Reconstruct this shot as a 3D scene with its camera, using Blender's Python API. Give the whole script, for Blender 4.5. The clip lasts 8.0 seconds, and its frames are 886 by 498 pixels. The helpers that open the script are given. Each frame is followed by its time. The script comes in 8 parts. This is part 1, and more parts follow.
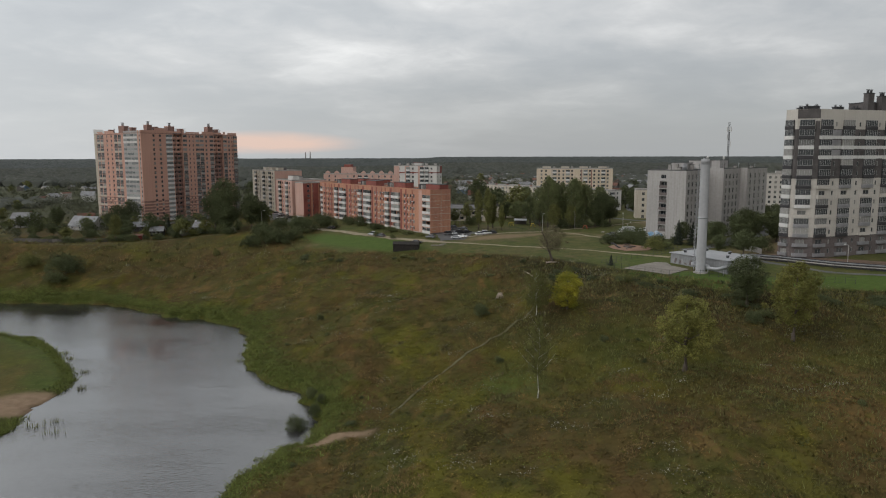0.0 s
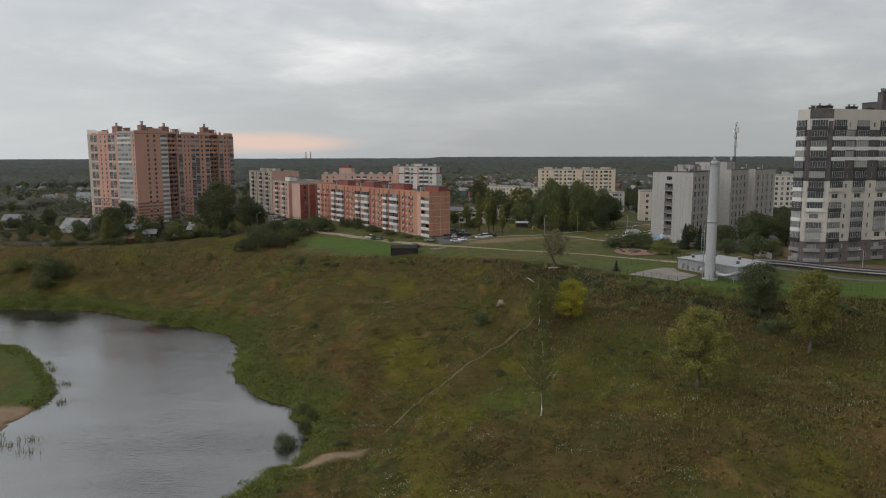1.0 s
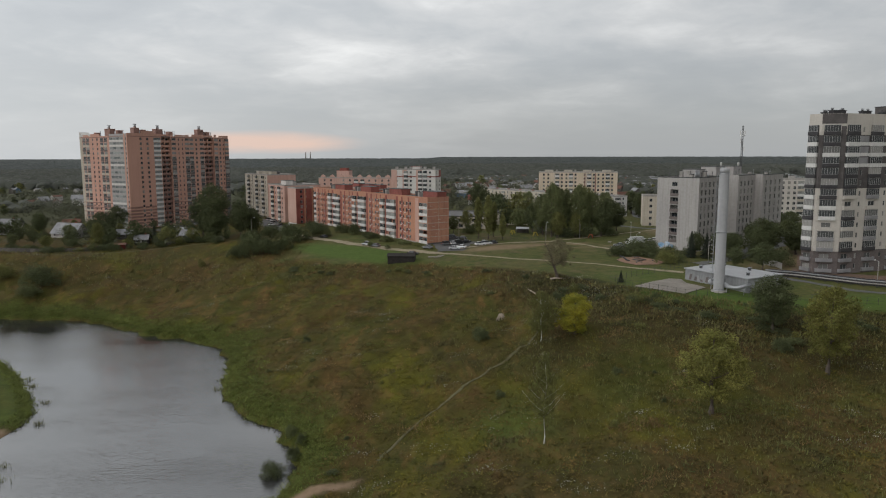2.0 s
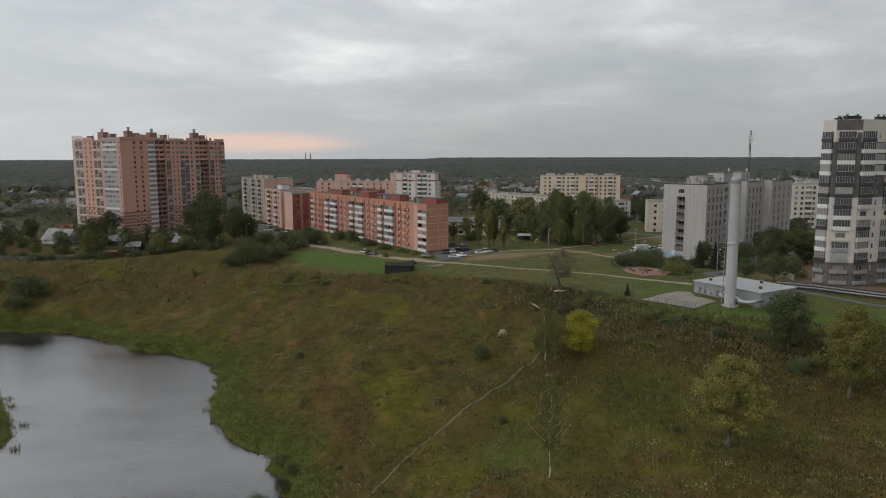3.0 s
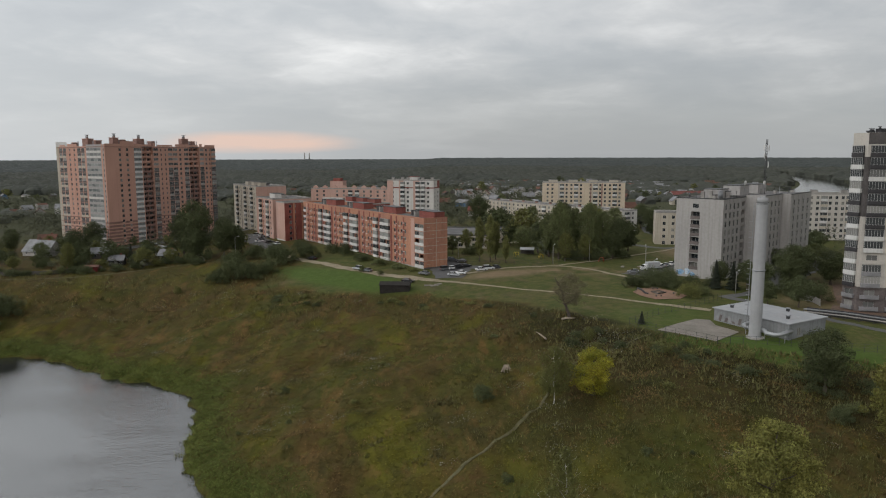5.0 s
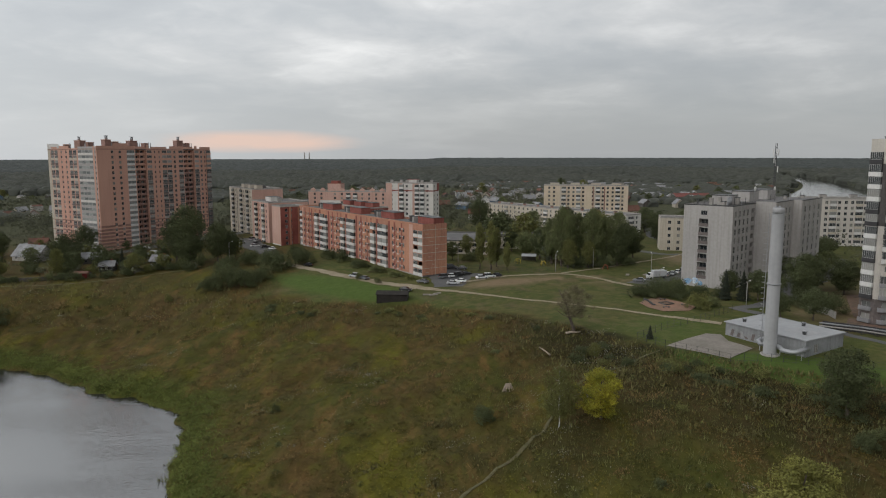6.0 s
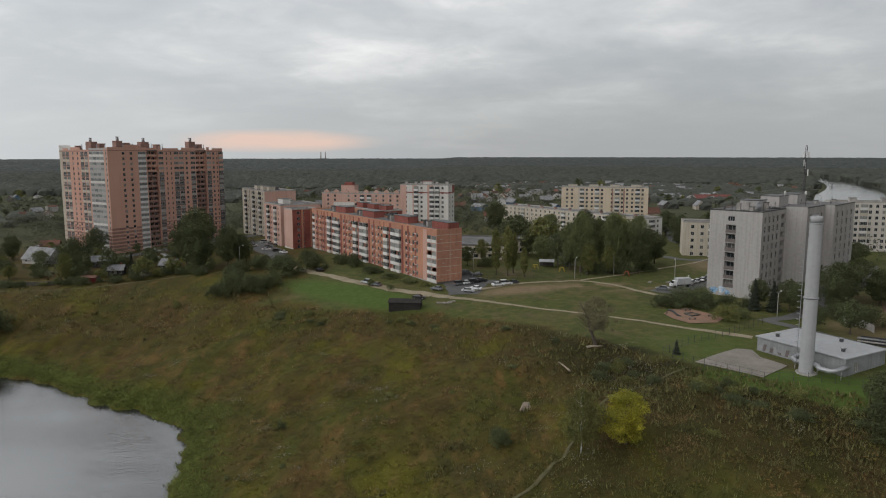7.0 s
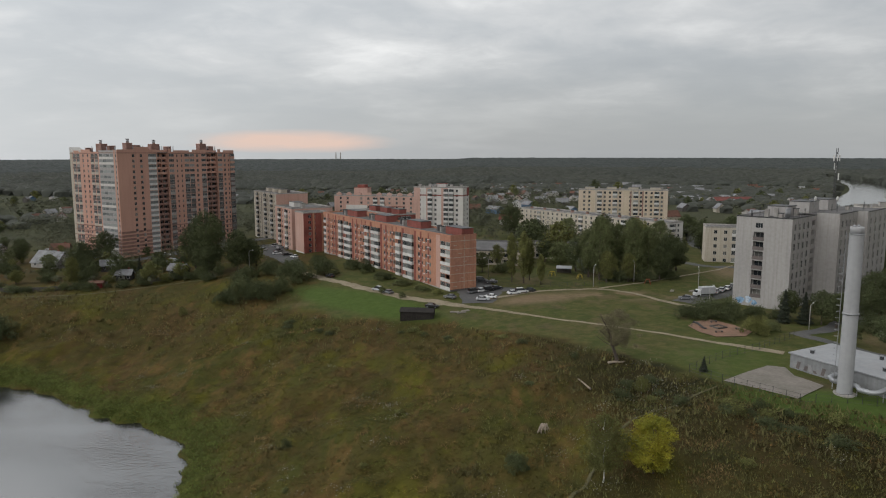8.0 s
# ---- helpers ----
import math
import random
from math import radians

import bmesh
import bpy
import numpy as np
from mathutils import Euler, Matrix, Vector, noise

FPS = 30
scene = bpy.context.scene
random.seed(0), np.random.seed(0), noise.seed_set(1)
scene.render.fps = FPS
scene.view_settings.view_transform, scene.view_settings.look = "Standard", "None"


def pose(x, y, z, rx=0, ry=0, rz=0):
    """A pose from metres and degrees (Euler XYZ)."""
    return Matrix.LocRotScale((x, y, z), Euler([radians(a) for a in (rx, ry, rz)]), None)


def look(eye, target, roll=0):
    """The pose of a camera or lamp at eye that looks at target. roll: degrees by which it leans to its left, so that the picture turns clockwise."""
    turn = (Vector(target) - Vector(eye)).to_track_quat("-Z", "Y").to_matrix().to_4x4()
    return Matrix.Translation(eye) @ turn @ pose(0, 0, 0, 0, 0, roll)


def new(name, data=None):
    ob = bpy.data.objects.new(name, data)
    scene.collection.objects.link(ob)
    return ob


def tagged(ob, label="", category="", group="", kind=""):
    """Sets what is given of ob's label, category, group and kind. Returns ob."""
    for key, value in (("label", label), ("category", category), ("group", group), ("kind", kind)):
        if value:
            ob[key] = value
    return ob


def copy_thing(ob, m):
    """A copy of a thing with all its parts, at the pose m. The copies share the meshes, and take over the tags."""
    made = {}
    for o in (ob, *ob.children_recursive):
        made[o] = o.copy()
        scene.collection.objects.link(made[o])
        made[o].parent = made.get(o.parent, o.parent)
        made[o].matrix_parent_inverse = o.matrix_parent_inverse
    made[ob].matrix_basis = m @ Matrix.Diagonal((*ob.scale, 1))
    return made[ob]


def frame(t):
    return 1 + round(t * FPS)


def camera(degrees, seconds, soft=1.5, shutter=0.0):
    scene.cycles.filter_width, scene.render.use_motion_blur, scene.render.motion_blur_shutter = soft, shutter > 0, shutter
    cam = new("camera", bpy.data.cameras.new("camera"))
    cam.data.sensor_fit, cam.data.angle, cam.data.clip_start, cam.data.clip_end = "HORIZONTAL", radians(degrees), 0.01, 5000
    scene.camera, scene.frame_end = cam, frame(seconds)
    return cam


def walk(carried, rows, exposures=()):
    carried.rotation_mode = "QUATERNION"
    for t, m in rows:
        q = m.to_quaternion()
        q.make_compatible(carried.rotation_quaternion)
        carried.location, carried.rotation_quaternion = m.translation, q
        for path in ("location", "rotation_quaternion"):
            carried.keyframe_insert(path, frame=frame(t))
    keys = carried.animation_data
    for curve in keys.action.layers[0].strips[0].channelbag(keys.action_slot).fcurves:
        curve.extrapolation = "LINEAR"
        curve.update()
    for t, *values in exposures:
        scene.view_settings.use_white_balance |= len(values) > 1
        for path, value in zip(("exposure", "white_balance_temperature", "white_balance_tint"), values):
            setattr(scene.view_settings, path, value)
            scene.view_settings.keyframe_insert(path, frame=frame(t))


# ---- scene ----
cam = camera(64.8, 8.0, soft=1.1)
PATH = [
    (0, (0.596, -3.945, 28.406), (0.576, -1.963, 28.14), -0.1),
    (0.5, (0.988, 0.212, 28.36), (0.966, 2.195, 28.094), -0.1),
    (1, (1.121, 4.267, 28.859), (1.099, 6.249, 28.593), -0.1),
    (1.5, (1.401, 8.418, 29.838), (1.379, 10.4, 29.571), -0.1),
    (3, (1.912, 21.106, 32.932), (1.889, 23.088, 32.666), -0.1),
    (3.5, (1.922, 25.108, 34.078), (1.899, 27.09, 33.81), -0.1),
    (4, (1.986, 29.025, 35.034), (1.963, 31.007, 34.767), -0.0),
    (4.5, (2.003, 33.308, 36.138), (1.981, 35.29, 35.871), -0.1),
    (6, (2.311, 46.115, 38.834), (2.289, 48.097, 38.566), 0.0),
    (6.5, (2.328, 50.422, 39.446), (2.289, 52.403, 39.177), 0.0),
    (7, (2.513, 54.794, 39.996), (2.446, 56.775, 39.726), 0.0),
    (7.5, (2.564, 59.127, 40.641), (2.475, 61.107, 40.369), -0.0),
    (8, (2.531, 63.206, 41.019), (2.422, 65.184, 40.75), 0.0),
]
walk(cam, [(t, look(eye, target, roll)) for t, eye, target, roll in PATH])

# ---- world, sun, exposure ----
SUN_HIGH, SUN_TURN = radians(32), radians(215)


def nodes_of(tree):
    tree.nodes.clear()
    return tree.nodes, tree.links


def sky_world():
    world = bpy.data.worlds.new("overcast_sky")
    world.use_nodes = True
    n, l = nodes_of(world.node_tree)
    out, bg = n.new("ShaderNodeOutputWorld"), n.new("ShaderNodeBackground")
    sky = n.new("ShaderNodeTexSky")
    sky.sky_type, sky.sun_disc = "NISHITA", False
    sky.sun_elevation, sky.sun_rotation = SUN_HIGH, SUN_TURN
    co = n.new("ShaderNodeTexCoord")
    sep = n.new("ShaderNodeSeparateXYZ")
    l.new(co.outputs["Generated"], sep.inputs[0])

    def calc(op, a, b=None, clamp=False):
        m = n.new("ShaderNodeMath")
        m.operation, m.use_clamp = op, clamp
        for i, v in enumerate((a, b)):
            if v is None:
                continue
            if isinstance(v, (int, float)):
                m.inputs[i].default_value = v
            else:
                l.new(v, m.inputs[i])
        return m.outputs[0]

    # cloud deck: the direction laid on a flat layer overhead
    up = calc("MAXIMUM", sep.outputs["Z"], 0.0)
    den = calc("ADD", up, 0.17)
    px, py = calc("DIVIDE", sep.outputs["X"], den), calc("DIVIDE", sep.outputs["Y"], den)
    flat = n.new("ShaderNodeCombineXYZ")
    l.new(px, flat.inputs[0])
    l.new(calc("MULTIPLY", py, 1.0), flat.inputs[1])

    def cloud(scale, detail, rough, shift, distortion=0.0):
        mp = n.new("ShaderNodeMapping")
        mp.inputs["Location"].default_value = shift
        mp.inputs["Rotation"].default_value = (0, 0, radians(8))
        l.new(flat.outputs[0], mp.inputs[0])
        t = n.new("ShaderNodeTexNoise")
        t.inputs["Scale"].default_value, t.inputs["Detail"].default_value = scale, detail
        t.inputs["Roughness"].default_value = rough
        t.inputs["Distortion"].default_value = distortion
        l.new(mp.outputs[0], t.inputs[0])
        return t.outputs[0]

    big, mid = cloud(0.62, 3, 0.5, (3.1, 0.4, 0), 0.4), cloud(1.7, 5, 0.55, (0.3, 7.7, 0), 0.3)
    fine = cloud(5.2, 6, 0.6, (1.9, 2.6, 0), 0.5)
    mix = calc("ADD", calc("ADD", calc("MULTIPLY", big, 0.58), calc("MULTIPLY", mid, 0.30)), calc("MULTIPLY", fine, 0.12))
    ramp = n.new("ShaderNodeValToRGB")
    e = ramp.color_ramp.elements
    e[0].position, e[0].color = 0.36, (0.408, 0.428, 0.447, 1)
    e[1].position, e[1].color = 0.69, (0.92, 0.915, 0.90, 1)
    for pos, c in ((0.45, (0.46, 0.478, 0.492, 1)), (0.53, (0.56, 0.568, 0.572, 1))):
        s = e.new(pos)
        s.color = c
    l.new(mix, ramp.inputs[0])
    # a thick overcast is brighter towards the zenith
    lift = n.new("ShaderNodeMapRange")
    lift.inputs["From Min"].default_value, lift.inputs["From Max"].default_value = 0.0, 0.9
    lift.inputs["To Min"].default_value, lift.inputs["To Max"].default_value = 0.92, 1.90
    l.new(up, lift.inputs[0])
    deck = n.new("ShaderNodeVectorMath")
    deck.operation = "SCALE"
    l.new(ramp.outputs[0], deck.inputs[0])
    west = calc("SUBTRACT", 1.02, calc("MULTIPLY", sep.outputs["X"], 0.30))  # the deck is thinner to the west
    # and the sun stands behind it there, higher up
    high = calc("MULTIPLY", calc("SUBTRACT", up, 0.2), 4.0, True)
    glow = calc("ADD", calc("MULTIPLY", calc("MULTIPLY", calc("MAXIMUM", calc("MULTIPLY", sep.outputs["X"], -1.0), 0.0), high), 1.7), 1.0)
    # the deck is thickest overhead
    thick = calc("SUBTRACT", 1.0, calc("MULTIPLY", calc("MULTIPLY", calc("SUBTRACT", up, 0.4), 2.5, True), 0.55))
    l.new(calc("MULTIPLY", calc("MULTIPLY", calc("MULTIPLY", lift.outputs[0], west), glow), thick), deck.inputs[3])
    # low band along the horizon, and the gap under the deck where the evening light comes through
    low = n.new("ShaderNodeMapRange")
    low.interpolation_type = "SMOOTHSTEP"
    low.inputs["From Min"].default_value, low.inputs["From Max"].default_value = 0.02, 0.17
    low.inputs["To Min"].default_value, low.inputs["To Max"].default_value = 0.85, 0.0
    l.new(sep.outputs["Z"], low.inputs[0])
    m1 = n.new("ShaderNodeMix")
    m1.data_type = "RGBA"
    l.new(low.outputs[0], m1.inputs["Factor"])
    l.new(deck.outputs[0], m1.inputs["A"])
    band = n.new("ShaderNodeVectorMath")
    band.operation = "SCALE"
    band.inputs[0].default_value = (0.455, 0.472, 0.486)
    l.new(calc("MAXIMUM", calc("SUBTRACT", 0.83, calc("MULTIPLY", sep.outputs["X"], 0.80)), 0.80), band.inputs[3])
    l.new(band.outputs[0], m1.inputs["B"])
    # gap: an ellipse in azimuth and height
    az = calc("ARCTAN2", sep.outputs["X"], sep.outputs["Y"])
    a2 = calc("POWER", calc("ABSOLUTE", calc("DIVIDE", calc("ADD", az, 0.262), 0.15)), 2.0)
    h2 = calc("POWER", calc("ABSOLUTE", calc("DIVIDE", calc("SUBTRACT", sep.outputs["Z"], 0.018), 0.017)), 2.0)
    wob = calc("MULTIPLY", calc("SUBTRACT", mid, 0.5), 1.2)
    gap = calc("POWER", calc("SUBTRACT", 1.1, calc("ADD", calc("ADD", a2, h2), wob), True), 1.4)
    m2 = n.new("ShaderNodeMix")
    m2.data_type = "RGBA"
    l.new(calc("MULTIPLY", gap, 0.8), m2.inputs["Factor"])
    l.new(m1.outputs["Result"], m2.inputs["A"])
    m2.inputs["B"].default_value = (0.80, 0.57, 0.47, 1)
    # a little of the clear sky above comes through the deck
    through_sky = n.new("ShaderNodeVectorMath")
    through_sky.operation = "SCALE"
    l.new(sky.outputs[0], through_sky.inputs[0])
    through_sky.inputs[3].default_value = 0.006
    add = n.new("ShaderNodeVectorMath")
    l.new(m2.outputs["Result"], add.inputs[0])
    l.new(through_sky.outputs[0], add.inputs[1])
    l.new(add.outputs[0], bg.inputs[0])
    bg.inputs[1].default_value = 1.0
    l.new(bg.outputs[0], out.inputs[0])
    scene.world = world


sky_world()
sun = new("sun", bpy.data.lights.new("sun", "SUN"))
sun.data.energy, sun.data.angle, sun.data.color = 0.35, radians(35), (1.0, 0.95, 0.9)
sun.matrix_world = look((0, 0, 0), (math.sin(SUN_TURN) * -math.cos(SUN_HIGH), -math.cos(SUN_TURN) * math.cos(SUN_HIGH), -math.sin(SUN_HIGH)))
scene.view_settings.exposure = 0.0


# ---- materials ----
def material(name, colour, rough=0.9, metal=0.0, vary=0.25, grain=3.0, coarse=0.25, tint=None, bump=0.0, rand=0.0, island=0.0, spec=0.3, streak=0.0, lines=None, coord="Object"):
    """Two scales of noise over a colour: grain and coarse are its frequencies per metre; tint is what the coarse patches turn to.
    rand varies it object by object, island piece by piece; streak adds rain marks; lines are joints (width, height, mortar, share of black)."""
    m = bpy.data.materials.new(name)
    m.use_nodes = True
    n, l = nodes_of(m.node_tree)
    out, b = n.new("ShaderNodeOutputMaterial"), n.new("ShaderNodeBsdfPrincipled")
    l.new(b.outputs[0], out.inputs[0])
    b.inputs["Roughness"].default_value, b.inputs["Metallic"].default_value = rough, metal
    b.inputs["Specular IOR Level"].default_value = spec
    co = n.new("ShaderNodeTexCoord")

    def noise_of(scale, detail=3, mapping=None):
        t = n.new("ShaderNodeTexNoise")
        t.inputs["Scale"].default_value, t.inputs["Detail"].default_value = scale, detail
        if mapping:
            mp = n.new("ShaderNodeMapping")
            mp.inputs["Scale"].default_value = mapping
            l.new(co.outputs[coord], mp.inputs[0])
            l.new(mp.outputs[0], t.inputs[0])
        else:
            l.new(co.outputs[coord], t.inputs[0])
        return t.outputs[0]

    def mixed(kind, fac, a, bb):
        x = n.new("ShaderNodeMix")
        x.data_type, x.blend_type = "RGBA", kind
        for key, v in (("Factor", fac), ("A", a), ("B", bb)):
            if isinstance(v, (int, float)):
                x.inputs[key].default_value = v
            elif isinstance(v, tuple):
                x.inputs[key].default_value = (*v, 1)
            else:
                l.new(v, x.inputs[key])
        return x.outputs["Result"]

    def ranged(v, lo, hi, a, c):
        r = n.new("ShaderNodeMapRange")
        for key, val in (("From Min", lo), ("From Max", hi), ("To Min", a), ("To Max", c)):
            r.inputs[key].default_value = val
        l.new(v, r.inputs[0])
        return r.outputs[0]

    fine, wide = noise_of(grain, 4), noise_of(coarse, 3)
    tint = tint or tuple(c * 0.62 for c in colour)
    c = mixed("MIX", ranged(wide, 0.38, 0.68, 0, 0.85), colour, tint)
    val = ranged(fine, 0.25, 0.75, 1 - vary, 1 + vary)
    hsv = n.new("ShaderNodeHueSaturation")
    l.new(c, hsv.inputs["Color"])
    v = val
    if rand:
        info = n.new("ShaderNodeObjectInfo")
        k = n.new("ShaderNodeMath")
        k.operation = "MULTIPLY"
        l.new(v, k.inputs[0])
        l.new(ranged(info.outputs["Random"], 0, 1, 1 - rand, 1 + rand), k.inputs[1])
        v = k.outputs[0]
    if island:
        geo = n.new("ShaderNodeNewGeometry")
        k = n.new("ShaderNodeMath")
        k.operation = "MULTIPLY"
        l.new(v, k.inputs[0])
        l.new(ranged(geo.outputs["Random Per Island"], 0, 1, 1 - island, 1 + island), k.inputs[1])
        v = k.outputs[0]
        l.new(ranged(geo.outputs["Random Per Island"], 0, 1, 0.5 - 0.04 * island, 0.5 + 0.04 * island), hsv.inputs["Hue"])
    l.new(v, hsv.inputs["Value"])
    c = hsv.outputs[0]
    if streak:
        s = noise_of(1.0, 3, (1.4, 1.4, 0.06))
        c = mixed("MULTIPLY", ranged(s, 0.45, 0.75, 0, streak), c, (0.45, 0.43, 0.42))
    if lines:
        br = n.new("ShaderNodeTexBrick")
        mp = n.new("ShaderNodeMapping")
        mp.inputs["Rotation"].default_value = (radians(90), 0, 0)
        l.new(co.outputs["UV"], br.inputs[0])
        br.offset = lines[4] if len(lines) > 4 else 0.0
        br.inputs["Scale"].default_value = 1.0
        br.inputs["Brick Width"].default_value, br.inputs["Row Height"].default_value = lines[0], lines[1]
        br.inputs["Mortar Size"].default_value = lines[2]
        br.inputs["Color1"].default_value = br.inputs["Color2"].default_value = (1, 1, 1, 1)
        br.inputs["Mortar"].default_value = (*lines[3], 1)
        c = mixed("MULTIPLY", 1.0, c, br.outputs["Color"])
    l.new(c, b.inputs["Base Color"])
    if bump:
        bp = n.new("ShaderNodeBump")
        bp.inputs["Strength"].default_value, bp.inputs["Distance"].default_value = 0.6, bump
        l.new(fine, bp.inputs["Height"])
        l.new(bp.outputs[0], b.inputs["Normal"])
    return m


def glass_material(name, dark=(0.02, 0.024, 0.028), curtain=(0.22, 0.21, 0.19), share=0.25):
    """Window glass seen from outside: a dark room or a pale curtain behind a glossy pane."""
    m = bpy.data.materials.new(name)
    m.use_nodes = True
    n, l = nodes_of(m.node_tree)
    out, b = n.new("ShaderNodeOutputMaterial"), n.new("ShaderNodeBsdfPrincipled")
    l.new(b.outputs[0], out.inputs[0])
    info, r = n.new("ShaderNodeObjectInfo"), n.new("ShaderNodeValToRGB")
    l.new(info.outputs["Random"], r.inputs[0])
    e = r.color_ramp.elements
    e[0].position, e[0].color = 1 - share - 0.15, (*dark, 1)
    e[1].position, e[1].color = 1.0, (*curtain, 1)
    l.new(r.outputs[0], b.inputs["Base Color"])
    b.inputs["Roughness"].default_value = 0.15
    b.inputs["Specular IOR Level"].default_value = 0.16
    return m


M = {}
M["brick_pink"] = material("brick_pink", (0.52, 0.305, 0.235), vary=0.12, grain=2.2, coarse=0.05, tint=(0.46, 0.265, 0.205), streak=0.2, bump=0.01)
M["brick_brown"] = material("brick_brown", (0.29, 0.172, 0.142), vary=0.15, grain=2.2, coarse=0.3)
M["brick_orange"] = material("brick_orange", (0.43, 0.215, 0.137), vary=0.16, grain=1.5, coarse=0.10, tint=(0.34, 0.165, 0.12), streak=0.45, bump=0.01)
M["brick_red"] = material("brick_red", (0.26, 0.085, 0.068), vary=0.15, grain=1.5, coarse=0.2, streak=0.3)
M["brick_salmon"] = material("brick_salmon", (0.50, 0.33, 0.275), vary=0.10, grain=1.5, coarse=0.08, tint=(0.46, 0.28, 0.225), streak=0.3)
M["cream_panel"] = material("cream_panel", (0.47, 0.42, 0.345), vary=0.10, grain=1.5, coarse=0.12, tint=(0.41, 0.365, 0.295), streak=0.3)
M["beige_block"] = material("beige_block", (0.50, 0.465, 0.42), vary=0.08, grain=2, coarse=0.1, tint=(0.45, 0.415, 0.37), streak=0.2)
M["grey_panel"] = material("grey_panel", (0.365, 0.348, 0.332), vary=0.08, grain=1.2, coarse=0.06, tint=(0.315, 0.30, 0.288), streak=0.28)
M["yellow_panel"] = material("yellow_panel", (0.56, 0.465, 0.36), vary=0.08, grain=1.2, coarse=0.1, tint=(0.49, 0.415, 0.30), streak=0.25)
M["white_paint"] = material("white_paint", (0.57, 0.56, 0.54), vary=0.07, grain=2, coarse=0.2, tint=(0.60, 0.585, 0.56), streak=0.35)
M["white_brick"] = material("white_brick", (0.58, 0.56, 0.53), vary=0.08, grain=2, coarse=0.15, tint=(0.52, 0.49, 0.455), streak=0.25)
M["dark_brick"] = material("dark_brick", (0.105, 0.095, 0.092), vary=0.18, grain=2, coarse=0.3)
M["taupe_brick"] = material("taupe_brick", (0.145, 0.122, 0.115), vary=0.18, grain=2, coarse=0.2, tint=(0.11, 0.094, 0.09))
M["dark_panel"] = material("dark_panel", (0.05, 0.047, 0.05), rough=0.5, vary=0.2)
M["grey_sheet"] = material("grey_sheet", (0.26, 0.255, 0.26), rough=0.6, vary=0.12)
M["roof_felt"] = material("roof_felt", (0.105, 0.10, 0.10), vary=0.25, grain=1.2, coarse=0.15, tint=(0.17, 0.165, 0.16))
M["roof_pale"] = material("roof_pale", (0.34, 0.345, 0.355), rough=0.75, vary=0.06, grain=1.0, coarse=0.2, tint=(0.285, 0.29, 0.295))
M["grey_wall"] = material("grey_wall", (0.26, 0.265, 0.27), vary=0.1, grain=1.5, coarse=0.2, streak=0.3)
M["concrete"] = material("concrete", (0.36, 0.34, 0.315), vary=0.18, grain=2, coarse=0.25, streak=0.3, bump=0.02)
M["steel_white"] = material("steel_white", (0.36, 0.36, 0.365), rough=0.9, vary=0.05, grain=1, coarse=0.15, tint=(0.325, 0.325, 0.33), streak=0.15, spec=0.1)
M["galvanised"] = material("galvanised", (0.36, 0.365, 0.375), rough=0.45, metal=0.5, vary=0.1)
M["metal_dark"] = material("metal_dark", (0.07, 0.07, 0.072), rough=0.5, metal=0.3, vary=0.2)
M["glass"] = glass_material("window_glass")
M["glass_bal"] = glass_material("balcony_glass", (0.035, 0.04, 0.042), (0.30, 0.30, 0.28), 0.25)
M["glass_mid"] = glass_material("dim_glass", (0.060, 0.064, 0.066), (0.30, 0.29, 0.27), 0.3)
M["glass_blue"] = glass_material("loggia_glass", (0.13, 0.14, 0.14), (0.30, 0.31, 0.30), 0.6)
M["frame_white"] = material("frame_white", (0.44, 0.435, 0.42), rough=0.5, vary=0.04)
M["bark"] = material("bark", (0.10, 0.08, 0.065), vary=0.35, grain=6, coarse=1.5, bump=0.03)
M["birch_bark"] = material("birch_bark", (0.62, 0.60, 0.56), vary=0.3, grain=2.5, coarse=1.6, tint=(0.12, 0.11, 0.10), bump=0.01)


def leaves(name, colour, tint, island=0.45):
    m = material(name, colour, rough=0.7, vary=0.25, grain=0.9, coarse=0.25, tint=tint, island=island, rand=0.12, spec=0.07)
    return m


M["leaf_green"] = leaves("leaf_green", (0.115, 0.128, 0.055), (0.085, 0.095, 0.045), 0.32)
M["leaf_dark"] = leaves("leaf_dark", (0.080, 0.092, 0.042), (0.060, 0.070, 0.034), 0.30)
M["leaf_olive"] = leaves("leaf_olive", (0.145, 0.145, 0.050), (0.105, 0.108, 0.040), 0.32)
M["leaf_birch"] = leaves("leaf_birch", (0.170, 0.160, 0.045), (0.115, 0.118, 0.036), 0.35)
M["leaf_yellow"] = leaves("leaf_yellow", (0.270, 0.238, 0.028), (0.125, 0.145, 0.028), 0.35)
M["leaf_silver"] = leaves("leaf_silver", (0.145, 0.158, 0.112), (0.105, 0.116, 0.080), 0.3)
M["leaf_spruce"] = leaves("leaf_spruce", (0.045, 0.052, 0.036), (0.034, 0.042, 0.030), 0.3)
M["leaf_dry"] = leaves("leaf_dry", (0.15, 0.130, 0.078), (0.115, 0.102, 0.060), 0.35)


# ---- the lie of the land ----
WATER_Z = -27.5
